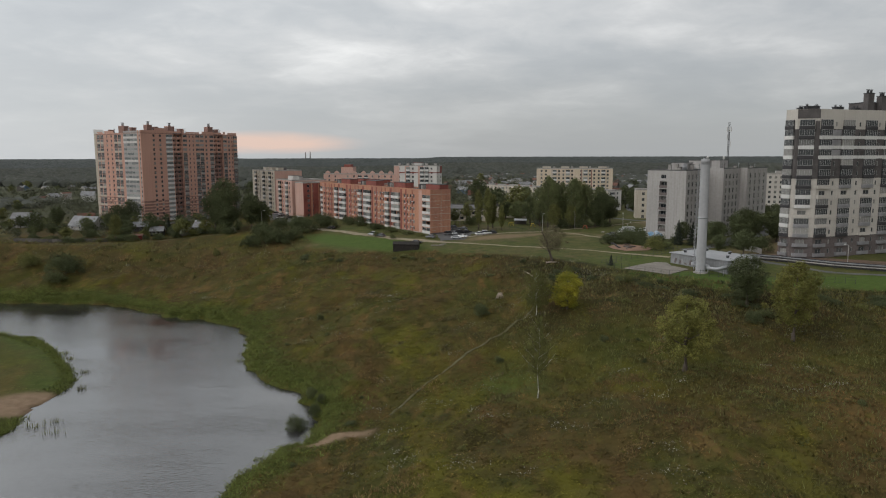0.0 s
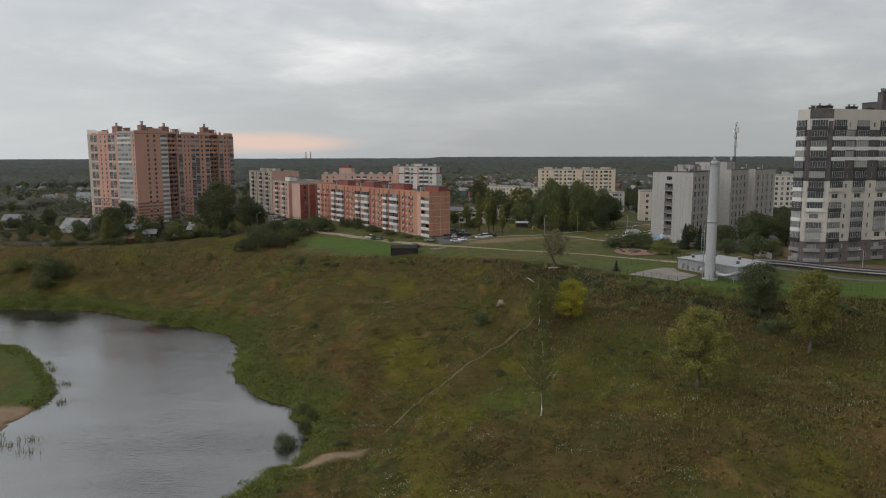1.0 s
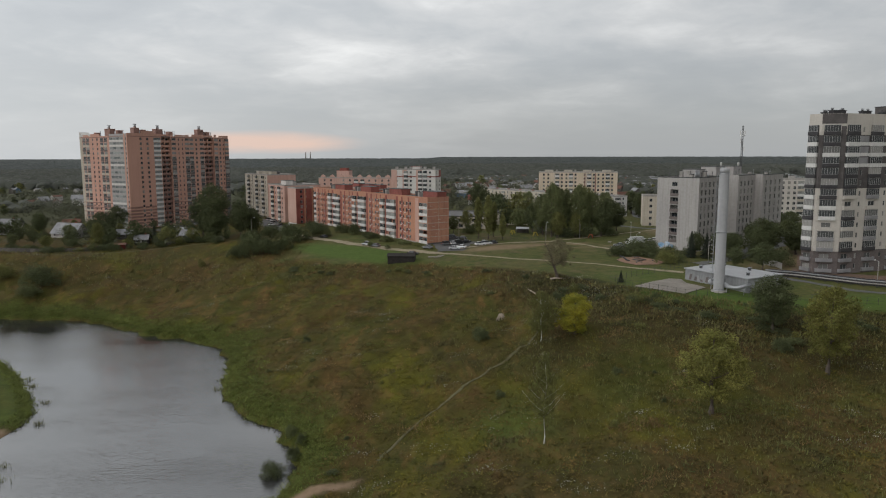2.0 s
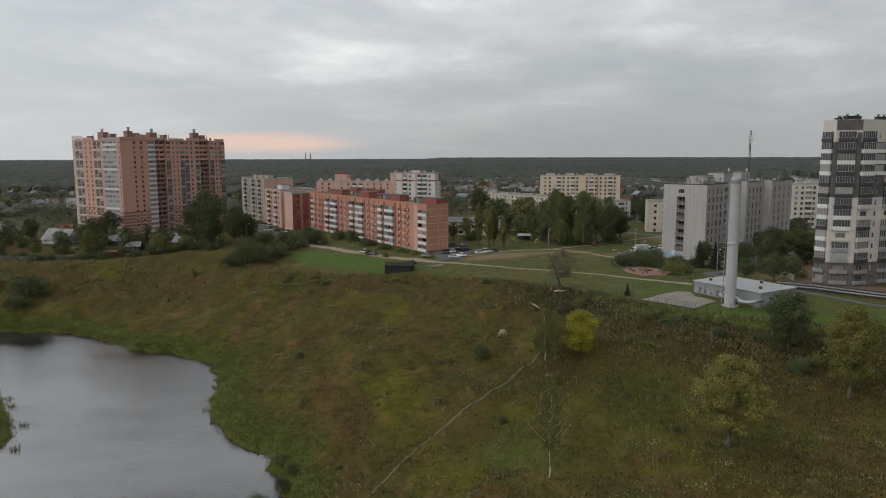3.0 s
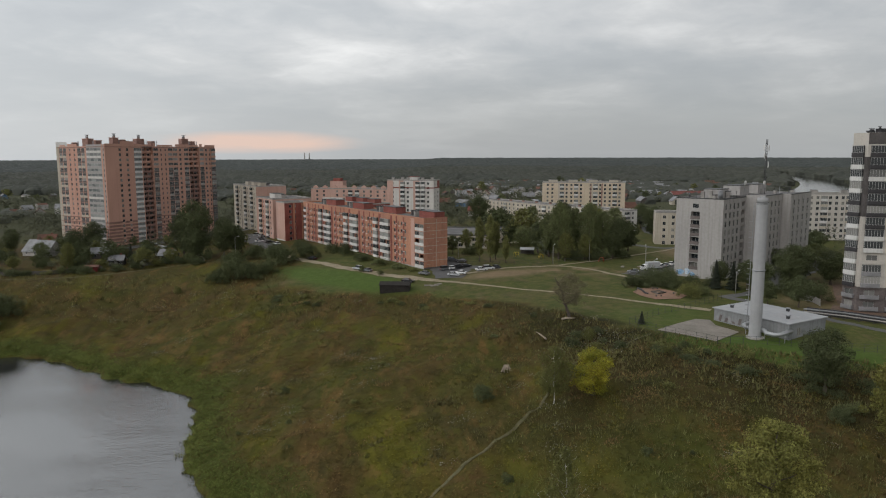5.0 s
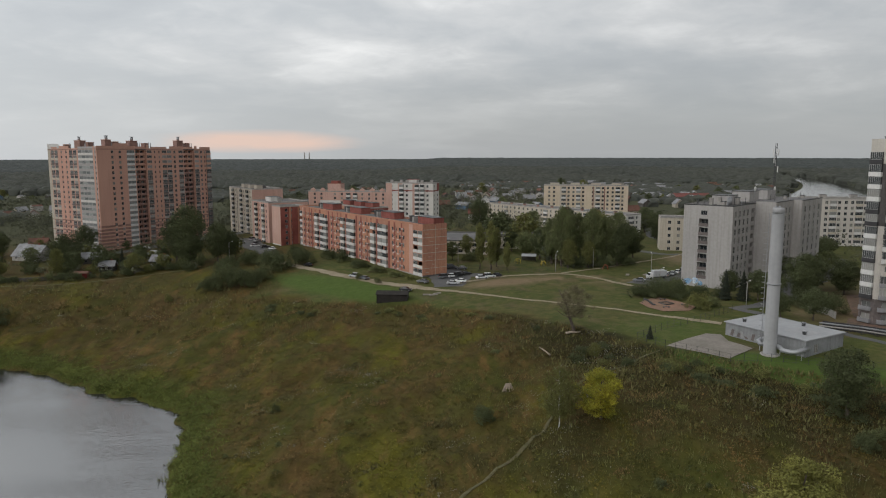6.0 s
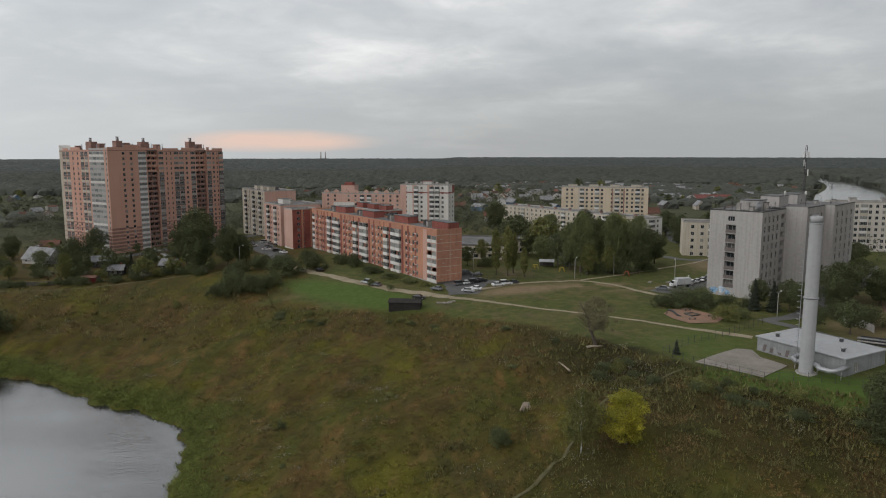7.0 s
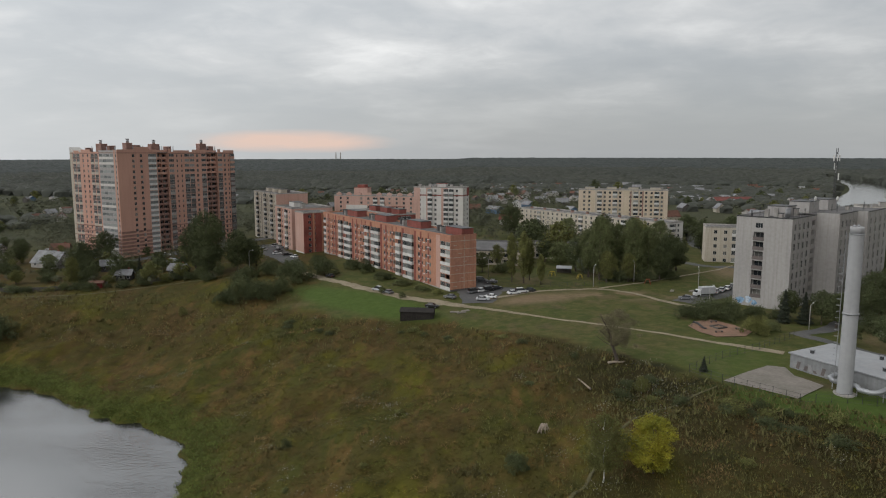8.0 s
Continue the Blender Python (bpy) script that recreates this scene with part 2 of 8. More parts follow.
# waterlines of the near bank and of the spit, and the brink of the plateau (with its height)
BANK = [(-420, 278), (-200, 257), (-152, 256), (-130, 254), (-116, 247), (-98, 234), (-79, 227.5), (-66.5, 216), (-58.6, 194), (-54, 177),
        (-46, 165), (-37, 158), (-31, 147), (-26.5, 138), (-28.5, 124), (-33, 118), (-36, 110), (-38, 100), (-60, 30), (-80, -80)]
SPIT = [(-420, 235), (-160, 217), (-143, 211.5), (-128, 205), (-113, 192), (-100, 176), (-92, 164), (-92, 153), (-90, 130), (-120, 40), (-150, -80)]
BRINK = [(-420, 330, -11), (-200, 305, -10.5), (-150, 302, -11), (-100, 296, -12.5), (-68, 289, -11.5), (-40, 274, -11), (-15, 266, -9.5), (10, 250, -8),
         (30, 226, -6), (50, 204, -6.5), (80, 187, -7), (115, 176, -7.5), (260, 150, -8), (420, 130, -8)]
KNOLLS = [(58, 100, 42, 3.0), (5, 140, 20, -2.4), (-115, 278, 25, -3.2), (75, 145, 25, -3.3), (45, 165, 22, 1.0)]


def nearest(x, y, line):
    """Distance to a line, its side (positive to the left of its run) and the line's height there."""
    best, side, level = np.full(x.shape, 1e9), np.zeros(x.shape), np.zeros(x.shape)
    for a, b in zip(line[:-1], line[1:]):
        dx, dy = b[0] - a[0], b[1] - a[1]
        u = np.clip(((x - a[0]) * dx + (y - a[1]) * dy) / (dx * dx + dy * dy), 0, 1)
        d = np.hypot(x - a[0] - u * dx, y - a[1] - u * dy)
        s = dx * (y - a[1]) - dy * (x - a[0])
        hit = d < best
        best, side = np.where(hit, d, best), np.where(hit, np.sign(s), side)
        if len(a) > 2:
            level = np.where(hit, a[2] + u * (b[2] - a[2]), level)
    return best, side, level


def smooth(v, lo, hi):
    u = np.clip((v - lo) / (hi - lo), 0, 1)
    return u * u * (3 - 2 * u)


WAVES = [(random.uniform(0, 6.28), random.uniform(0, 6.28), 2 ** random.uniform(-5.2, -1.6)) for _ in range(26)]


def ripple(x, y):
    """Uneven ground: a sum of waves, the shorter the lower."""
    z = np.zeros(np.shape(x))
    for turn, phase, f in WAVES:
        z += np.sin((x * math.cos(turn) + y * math.sin(turn)) * f * 3.1 + phase + 1.3 * np.sin(x * f + phase * 3)) * 0.022 / f ** 0.75
    return z


def land(x, y):
    """Height of the ground, and the distances inland from the water and beyond the brink."""
    x, y = np.atleast_1d(np.asarray(x, float)), np.atleast_1d(np.asarray(y, float))
    dw, sw, _ = nearest(x, y, BANK)
    dw = dw * sw + 0.9 * np.sin(x * 0.55 + 1.7 * np.sin(y * 0.31)) + 0.5 * np.sin(y * 0.9 + x * 0.4)
    ds, ss, _ = nearest(x, y, SPIT)
    ds = -ds * ss + 0.8 * np.sin(x * 0.5 + y * 0.35)
    de, se, le = nearest(x, y, BRINK)
    de = de * se
    wet = np.clip(dw, 0, None)
    s = wet / (wet + np.clip(-de, 0, None) + 1e-6)
    slope = WATER_Z + (le - WATER_Z) * (0.07 * np.clip(dw / 2, 0, 1) + 0.93 * s ** 0.9)
    flat = -4.8 - 8.5 * smooth(-x, 30, 190) + 8 * smooth(np.hypot(x, y), 700, 4800)
    flat = flat + 2.6 * np.exp(-((x + 160) ** 2 + (y - 440) ** 2) / (2 * 42 * 42))
    top = le + (flat - le) * (1 - np.exp(-np.clip(de, 0, None) / 25))
    z = np.where(de > 0, top, slope)
    rough = smooth(-de, -6, 18) * smooth(dw, 1, 14)
    for kx, ky, r, h in KNOLLS:
        z = z + h * np.exp(-((x - kx) ** 2 + (y - ky) ** 2) / (2 * r * r)) * np.clip(dw / 12, 0, 1)
    fold = np.sin(0.105 * (y - 0.42 * x) + 0.9 * np.sin(x * 0.045) + 0.6)
    z = z + 0.75 * (1 - np.abs(fold) ** 0.8) * smooth(x, -25, 15) * smooth(-y, -150, -118) * np.clip(dw / 12, 0, 1) * (de < 0)
    hump = np.sin(x * 0.9 + 1.8 * np.sin(y * 0.41 + 0.7)) * np.sin(y * 1.05 + 1.6 * np.sin(x * 0.37)) + 0.6 * np.sin(x * 0.47 - y * 0.33 + 1.5 * np.sin(y * 0.23 + x * 0.11))
    z = z + 0.26 * hump * rough * np.clip(dw / 10, 0, 1) * (np.hypot(x, y) < 340)
    z = z + ripple(x, y) * (0.12 + 0.88 * rough) * np.clip(dw / 10, 0, 1) * (np.hypot(x, y) < 900)
    z = np.where(dw > 0, z, WATER_Z - np.clip(-dw * 0.35, 0, 3))
    spit = WATER_Z + 2.2 * (1 - np.exp(-np.clip(ds, 0, None) / 12)) + 0.15 * ripple(x, y) * np.clip(ds / 15, 0, 1)
    return np.where(ds > 0, spit, z), np.where(ds > 0, ds, dw), np.where(ds > 0, -60, de)


def ground_z(x, y):
    return float(land(x, y)[0][0])


def steps(lo, hi, fine, far):
    """Grid lines: even between lo and hi, wider and wider out to far on both sides."""
    mid = list(np.arange(lo, hi, fine))
    out, d = [], fine
    v = mid[-1]
    while v < far:
        d *= 1.16
        v += d
        out.append(min(v, far))
    inn, d, v = [], fine, mid[0]
    while v > -far:
        d *= 1.16
        v -= d
        inn.append(max(v, -far))
    return np.array(inn[::-1] + mid + out)


def ground_material(name="meadow_ground", tuft=0.0):
    m = bpy.data.materials.new(name)
    m.use_nodes = True
    n, l = nodes_of(m.node_tree)
    out, b = n.new("ShaderNodeOutputMaterial"), n.new("ShaderNodeBsdfPrincipled")
    l.new(b.outputs[0], out.inputs[0])
    b.inputs["Roughness"].default_value, b.inputs["Specular IOR Level"].default_value = 0.95, 0.1
    co = n.new("ShaderNodeTexCoord")

    def noise_of(scale, detail=4, shift=0.0, stretch=None):
        mp = n.new("ShaderNodeMapping")
        mp.inputs["Location"].default_value = (shift, shift * 0.7, 0)
        if stretch:
            mp.inputs["Scale"].default_value = stretch
            mp.inputs["Rotation"].default_value = (0, 0, radians(35))
        l.new(co.outputs["Object"], mp.inputs[0])
        t = n.new("ShaderNodeTexNoise")
        t.inputs["Scale"].default_value, t.inputs["Detail"].default_value = scale, detail
        t.inputs["Roughness"].default_value = 0.6
        l.new(mp.outputs[0], t.inputs[0])
        return t.outputs[0]

    def ranged(v, lo, hi, a=0.0, c=1.0):
        r = n.new("ShaderNodeMapRange")
        for key, val in (("From Min", lo), ("From Max", hi), ("To Min", a), ("To Max", c)):
            r.inputs[key].default_value = val
        l.new(v, r.inputs[0])
        return r.outputs[0]

    def mixed(fac, a, bb, kind="MIX"):
        x = n.new("ShaderNodeMix")
        x.data_type, x.blend_type = "RGBA", kind
        for key, v in (("Factor", fac), ("A", a), ("B", bb)):
            if isinstance(v, (int, float)):
                x.inputs[key].default_value = v
            elif isinstance(v, tuple):
                x.inputs[key].default_value = (*v, 1)
            else:
                l.new(v, x.inputs[key])
        return x.outputs["Result"]

    def kept(name):
        a = n.new("ShaderNodeAttribute")
        a.attribute_name = name
        return a.outputs["Fac"]

    meadow = mixed(ranged(noise_of(0.03, 5), 0.40, 0.62), (0.076, 0.077, 0.021), (0.088, 0.076, 0.027))
    meadow = mixed(ranged(noise_of(0.045, 5, 40), 0.44, 0.62, 0, 0.9), meadow, (0.062, 0.080, 0.018))
    meadow = mixed(ranged(noise_of(0.06, 6, 90, (1.0, 0.28, 1)), 0.48, 0.64, 0, 0.85), meadow, (0.104, 0.075, 0.030))
    meadow = mixed(ranged(noise_of(0.13, 6, 150, (1, 0.35, 1)), 0.56, 0.68, 0, 0.85), meadow, (0.160, 0.118, 0.042))
    meadow = mixed(ranged(noise_of(0.07, 5, 210, (1, 0.5, 1)), 0.51, 0.64, 0, 0.9), meadow, (0.112, 0.124, 0.018))
    meadow = mixed(ranged(noise_of(0.10, 5, 330, (1, 0.5, 1)), 0.57, 0.72, 0, 0.55), meadow, (0.046, 0.052, 0.019))
    meadow = mixed(ranged(noise_of(0.32, 6, 410, (1, 0.4, 1)), 0.54, 0.66, 0, 0.6), meadow, (0.155, 0.118, 0.042))
    meadow = mixed(ranged(noise_of(0.26, 6, 620, (1, 0.5, 1)), 0.52, 0.66, 0, 0.5), meadow, (0.046, 0.050, 0.017))
    meadow = mixed(ranged(noise_of(0.40, 5, 930), 0.55, 0.66, 0, 0.6), meadow, (0.094, 0.108, 0.021))
    meadow = mixed(kept("fresh"), meadow, mixed(ranged(noise_of(0.12, 5, 1400, (1, 0.45, 1)), 0.38, 0.62), (0.058, 0.080, 0.018), (0.092, 0.105, 0.021)))
    meadow = mixed(kept("brush"), meadow, mixed(ranged(noise_of(0.15, 5, 500), 0.40, 0.62), (0.030, 0.034, 0.014), (0.050, 0.048, 0.021)))
    warm = n.new("ShaderNodeVectorMath")
    warm.operation = "MULTIPLY"
    l.new(meadow, warm.inputs[0])
    warm.inputs[1].default_value = (0.98, 0.81, 0.83)
    meadow = warm.outputs[0]
    lawn = mixed(ranged(noise_of(0.06, 4, 20), 0.4, 0.65), (0.080, 0.092, 0.027), (0.105, 0.094, 0.037))
    lawn = mixed(ranged(noise_of(0.22, 5, 700), 0.42, 0.66, 0, 0.6), lawn, (0.054, 0.068, 0.020))
    lawn = mixed(ranged(noise_of(0.5, 5, 820), 0.48, 0.64, 0, 0.7), lawn, (0.122, 0.114, 0.042))
    lawn = mixed(ranged(noise_of(0.11, 6, 1010, (1, 0.5, 1)), 0.55, 0.66, 0, 0.8), lawn, (0.140, 0.108, 0.060))
    lawn = mixed(ranged(noise_of(0.17, 6, 1200), 0.52, 0.64, 0, 0.7), lawn, (0.054, 0.070, 0.020))
    lawn = mixed(ranged(noise_of(0.05, 5, 60), 0.56, 0.68, 0, 0.7), lawn, (0.110, 0.085, 0.05))
    bank = mixed(ranged(noise_of(0.25, 4, 10), 0.4, 0.65), (0.082, 0.098, 0.023), (0.054, 0.066, 0.017))
    c = mixed(kept("lawn"), meadow, lawn)
    c = mixed(kept("bank"), c, bank)
    c = mixed(kept("bright"), c, mixed(noise_of(0.3, 4, 77), (0.064, 0.102, 0.022), (0.086, 0.122, 0.030)))
    c = mixed(kept("mud"), c, mixed(noise_of(0.8, 4), (0.20, 0.13, 0.085), (0.31, 0.225, 0.155)))
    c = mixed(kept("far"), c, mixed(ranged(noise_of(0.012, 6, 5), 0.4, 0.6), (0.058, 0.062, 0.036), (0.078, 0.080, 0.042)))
    c = mixed(ranged(noise_of(1.6, 5), 0.3, 0.7, 0.0, 0.35 if not tuft else 0.1), c, (0.6, 0.62, 0.55), "MULTIPLY")
    if not tuft:
        c = mixed(ranged(noise_of(0.45, 5, 61), 0.35, 0.65, 0.0, 0.45), c, (0.62, 0.64, 0.58), "MULTIPLY")
    if tuft:
        geo, hs = n.new("ShaderNodeNewGeometry"), n.new("ShaderNodeHueSaturation")
        l.new(c, hs.inputs["Color"])
        l.new(ranged(geo.outputs["Random Per Island"], 0, 1, 1.12 - tuft, 1.12 + tuft), hs.inputs["Value"])
        c = hs.outputs[0]
    l.new(c, b.inputs["Base Color"])
    bp = n.new("ShaderNodeBump")
    bp.inputs["Strength"].default_value, bp.inputs["Distance"].default_value = 0.6, 0.28
    l.new(noise_of(1.1, 6, 3), bp.inputs["Height"])
    l.new(bp.outputs[0], b.inputs["Normal"])
    return m


def ellipse(x, y, cx, cy, rx, ry, turn=0.0, soft=0.3):
    c, s = math.cos(radians(turn)), math.sin(radians(turn))
    u, v = ((x - cx) * c + (y - cy) * s) / rx, (-(x - cx) * s + (y - cy) * c) / ry
    return 1 - smooth(np.hypot(u, v), 1 - soft, 1 + soft)


def make_ground():
    xs, ys = steps(-215, 215, 1.35, 4850), steps(62, 345, 1.35, 4850)
    gx, gy = np.meshgrid(xs, ys)
    z, dw, de = land(gx.ravel(), gy.ravel())
    x, y = gx.ravel(), gy.ravel()
    nx, ny = len(xs), len(ys)
    i = np.arange((nx - 1) * (ny - 1))
    a = (i // (nx - 1)) * nx + i % (nx - 1)
    me = bpy.data.meshes.new("ground")
    me.from_pydata(np.stack([x, y, z], 1).tolist(), [], np.stack([a, a + 1, a + nx + 1, a + nx], 1).tolist())
    me.polygons.foreach_set("use_smooth", [True] * len(me.polygons))
    wob = ripple(x * 2.2, y * 2.2)
    lawn = smooth(de + wob * 3, 1, 6) * smooth(x + wob * 6, -74, -56)
    bank = (1 - smooth(dw + wob * 2, 4, 12)) * (dw > 0) * (1 - lawn)
    bright = np.maximum(ellipse(x, y, -38, 292, 36, 9, -38), ellipse(x, y, 76, 193, 28, 8, -18)) * (de > -4)
    bright = np.maximum(bright, ellipse(x, y, 132, 184, 36, 10, -13) * (de > -3))
    bright = np.maximum(bright, 0.55 * ellipse(x, y, 60, 222, 14, 12, 30, 0.5) * (de > 0))
    fresh = 0.8 * ellipse(x, y, 38, 152, 17, 16, 0, 0.7)
    for cx, cy, rx, ry, turn, k in ((-33, 238, 16, 6, 35, 0.8), (-24, 214, 13, 5, 30, 0.5), (78, 136, 26, 10, 10, 0.7), (62, 156, 16, 7, -20, 0.6), (10, 145, 9, 11, 20, 0.8), (-38, 188, 10, 16, 15, 0.5),
                                    (90, 118, 26, 8, 12, 0.7), (18, 224, 9, 7, 0, 0.6), (48, 128, 14, 6, 10, 0.5), (-8, 190, 12, 6, 30, 0.5)):
        fresh = np.maximum(fresh, k * ellipse(x, y, cx, cy, rx, ry, turn, 0.8) * smooth(wob, -0.5, 0.2))
    bright = np.maximum(bright, 0.5 * ellipse(x, y, 14, 136, 7, 9, 20, 0.8))
    bright = np.maximum(bright, 0.3 * ellipse(x, y, -120, 165, 34, 60, 0, 0.3) * (dw > 3))
    mud = np.maximum(ellipse(x, y, -20.5, 122.2, 7.5, 1.5, 28, 0.4), ellipse(x, y, -95.5, 146, 7.0, 8.5, -15, 0.3))
    mud = np.maximum(mud, 0.75 * ellipse(x, y, 21, 288, 15, 6, 20, 0.6))
    mud = np.maximum(mud, 0.6 * ellipse(x, y, 103, 340, 9, 16, -25, 0.5))
    mud = np.maximum(mud, 0.45 * ellipse(x, y, 118, 250, 12, 34, -30, 0.4))
    mud = np.maximum(mud, 0.7 * ellipse(x, y, 48, 292, 26, 7, 3, 0.7) * smooth(wob, -0.25, 0.2))
    brush = smooth(de + wob * 4, -26, -9) * (1 - lawn) * (0.15 + 0.85 * smooth(x, 10, 34))
    brush = np.maximum(brush, 0.08 * (x < -60) * smooth(de, -30, 0))
    brush = np.maximum(brush, 0.2 * ellipse(x, y, -115, 285, 45, 11, 5, 0.5))
    brush = np.maximum(brush, 0.4 * ellipse(x, y, 12, 112, 36, 7, -8, 0.7))
    brush = np.maximum(brush, 0.15 * ellipse(x, y, 70, 118, 30, 9, -12, 0.7))
    brush = np.maximum(brush, 0.75 * smooth(de + wob * 6, -48, -20) * smooth(x, 26, 44) * (de < 0))
    brush = np.maximum(brush, 0.5 * ellipse(x, y, 28, 166, 16, 12, 0, 0.7))
    lawn *= 1 - ellipse(x, y, -110, 322, 60, 16, 28, 0.3)
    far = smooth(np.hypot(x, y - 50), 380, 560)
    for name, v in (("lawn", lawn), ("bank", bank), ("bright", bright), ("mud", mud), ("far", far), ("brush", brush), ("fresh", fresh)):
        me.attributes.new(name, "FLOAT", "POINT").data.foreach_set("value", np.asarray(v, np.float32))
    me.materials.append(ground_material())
    return tagged(new("ground", me), "rough olive meadow sloping from mown plateau to river", "ground", kind="structure")


make_ground()


def water_material(name="river_water", waves=0.26, patchy=False):
    m = bpy.data.materials.new(name)
    m.use_nodes = True
    n, l = nodes_of(m.node_tree)
    out, b = n.new("ShaderNodeOutputMaterial"), n.new("ShaderNodeBsdfPrincipled")
    l.new(b.outputs[0], out.inputs[0])
    b.inputs["Base Color"].default_value = (0.025, 0.0245, 0.024, 1)
    b.inputs["Roughness"].default_value, b.inputs["IOR"].default_value = 0.04, 1.95
    co = n.new("ShaderNodeTexCoord")
    height = None
    for scale, amount, st in ((0.85, 0.8, (1, 3.0, 1)), (0.25, 0.25, (1, 1.8, 1))):
        mp = n.new("ShaderNodeMapping")
        mp.inputs["Rotation"].default_value, mp.inputs["Scale"].default_value = (0, 0, radians(-20)), st
        l.new(co.outputs["Object"], mp.inputs[0])
        t = n.new("ShaderNodeTexNoise")
        t.inputs["Scale"].default_value, t.inputs["Detail"].default_value = scale, 4
        l.new(mp.outputs[0], t.inputs[0])
        k = n.new("ShaderNodeMath")
        k.operation = "MULTIPLY_ADD"
        l.new(t.outputs[0], k.inputs[0])
        k.inputs[1].default_value = amount
        if height:
            l.new(height, k.inputs[2])
        else:
            k.inputs[2].default_value = 0
        height = k.outputs[0]
    bp = n.new("ShaderNodeBump")
    bp.inputs["Strength"].default_value, bp.inputs["Distance"].default_value = 0.8, waves
    if patchy:
        # cat's-paws: ruffled and calm patches, calmer in the lee of the far bank
        mp, gust, calm, far = n.new("ShaderNodeMapping"), n.new("ShaderNodeTexNoise"), n.new("ShaderNodeMapRange"), n.new("ShaderNodeMapRange")
        mp.inputs["Scale"].default_value, mp.inputs["Rotation"].default_value = (1.0, 2.2, 1.0), (0, 0, radians(-25))
        l.new(co.outputs["Object"], mp.inputs[0])
        l.new(mp.outputs[0], gust.inputs[0])
        gust.inputs["Scale"].default_value, gust.inputs["Detail"].default_value = 0.022, 4
        for node, v in ((calm, (0.38, 0.62, 0.25, 1.0)), (far, (165.0, 240.0, 1.0, 0.55))):
            for key, val in zip(("From Min", "From Max", "To Min", "To Max"), v):
                node.inputs[key].default_value = val
        sep, k = n.new("ShaderNodeSeparateXYZ"), n.new("ShaderNodeMath")
        l.new(co.outputs["Object"], sep.inputs[0])
        l.new(gust.outputs[0], calm.inputs[0])
        l.new(sep.outputs["Y"], far.inputs[0])
        k.operation = "MULTIPLY"
        l.new(calm.outputs[0], k.inputs[0])
        l.new(far.outputs[0], k.inputs[1])
        l.new(k.outputs[0], bp.inputs["Strength"])
    l.new(height, bp.inputs["Height"])
    l.new(bp.outputs[0], b.inputs["Normal"])
    return m


M["water"] = water_material(waves=0.16, patchy=True)
M["water_far"] = water_material("far_water", 0.03)


def sheet(name, points, z, mat, label, category):
    me = bpy.data.meshes.new(name)
    me.from_pydata([(x, y, z) for x, y in points], [], [list(range(len(points)))])
    me.materials.append(mat)
    return tagged(new(name, me), label, category, kind="structure")


sheet("water", [(-700, -400), (-15, -400), (-15, 290), (-700, 330)], WATER_Z, M["water"], "calm grey river reflecting the overcast sky", "river")


# ---- mesh tools ----
def box(bm, x0, x1, y0, y1, z0, z1):
    v = [bm.verts.new(p) for p in ((x0, y0, z0), (x1, y0, z0), (x1, y1, z0), (x0, y1, z0), (x0, y0, z1), (x1, y0, z1), (x1, y1, z1), (x0, y1, z1))]
    for f in ((3, 2, 1, 0), (4, 5, 6, 7), (0, 1, 5, 4), (1, 2, 6, 5), (2, 3, 7, 6), (3, 0, 4, 7)):
        bm.faces.new([v[k] for k in f])
    return v


def tube(bm, points, radii, sides=8, caps=True):
    """A round bar through points, with a radius at each."""
    rings = []
    for k, p in enumerate(points):
        p = Vector(p)
        d = Vector(points[min(k + 1, len(points) - 1)]) - Vector(points[max(k - 1, 0)])
        q = d.to_track_quat("Z", "Y")
        r = radii[k] if isinstance(radii, (list, tuple)) else radii
        rings.append([bm.verts.new(p + q @ Vector((math.cos(a) * r, math.sin(a) * r, 0))) for a in (2 * math.pi * s / sides for s in range(sides))])
    for a, b in zip(rings[:-1], rings[1:]):
        for s in range(sides):
            f = bm.faces.new((a[s], a[(s + 1) % sides], b[(s + 1) % sides], b[s]))
            f.smooth = sides > 5
    if caps:
        bm.faces.new(rings[0][::-1])
        bm.faces.new(rings[-1])


def mesh_of(name, bm, mat):
    me = bpy.data.meshes.new(name)
    bm.to_mesh(me)
    bm.free()
    for m in mat if isinstance(mat, (list, tuple)) else [mat]:
        me.materials.append(m)
    return me


def part(name, bm, mat, parent, label=""):
    ob = new(name, mesh_of(name, bm, mat))
    ob.parent = parent
    return tagged(ob, label)


def placed(name, me, parent, m):
    """A part on a mesh that others share, at m within its parent."""
    ob = new(name, me)
    ob.parent = parent
    ob.matrix_basis = m
    return ob


def thing(name, label, category, m, group="", kind=""):
    ob = new(name)
    ob.matrix_basis = m
    ob.empty_display_size = 0.5
    return tagged(ob, label, category, group, kind)


SHARED = {}


def shared(key, make, mat):
    if key not in SHARED:
        bm = bmesh.new()
        make(bm)
        SHARED[key] = mesh_of(key[0], bm, mat)
    return SHARED[key]


def window_meshes(w, h, mull, mat_frame, mat_glass, tag):
    def frame_of(bm):
        t, d = 0.055, 0.06
        box(bm, -w / 2, w / 2, 0, d, 0, t)
        box(bm, -w / 2, w / 2, 0, d, h - t, h)
        for k in range(mull + 1):
            x = -w / 2 + (w - t) * k / mull
            box(bm, x, x + t, 0, d, t, h - t)

    def pane_of(bm):
        v = [bm.verts.new(p) for p in ((-w / 2, 0.04, 0), (w / 2, 0.04, 0), (w / 2, 0.04, h), (-w / 2, 0.04, h))]
        bm.faces.new(v)

    return shared(("window_frame", w, h, mull, tag), frame_of, mat_frame), shared(("pane", w, h, tag), pane_of, mat_glass)


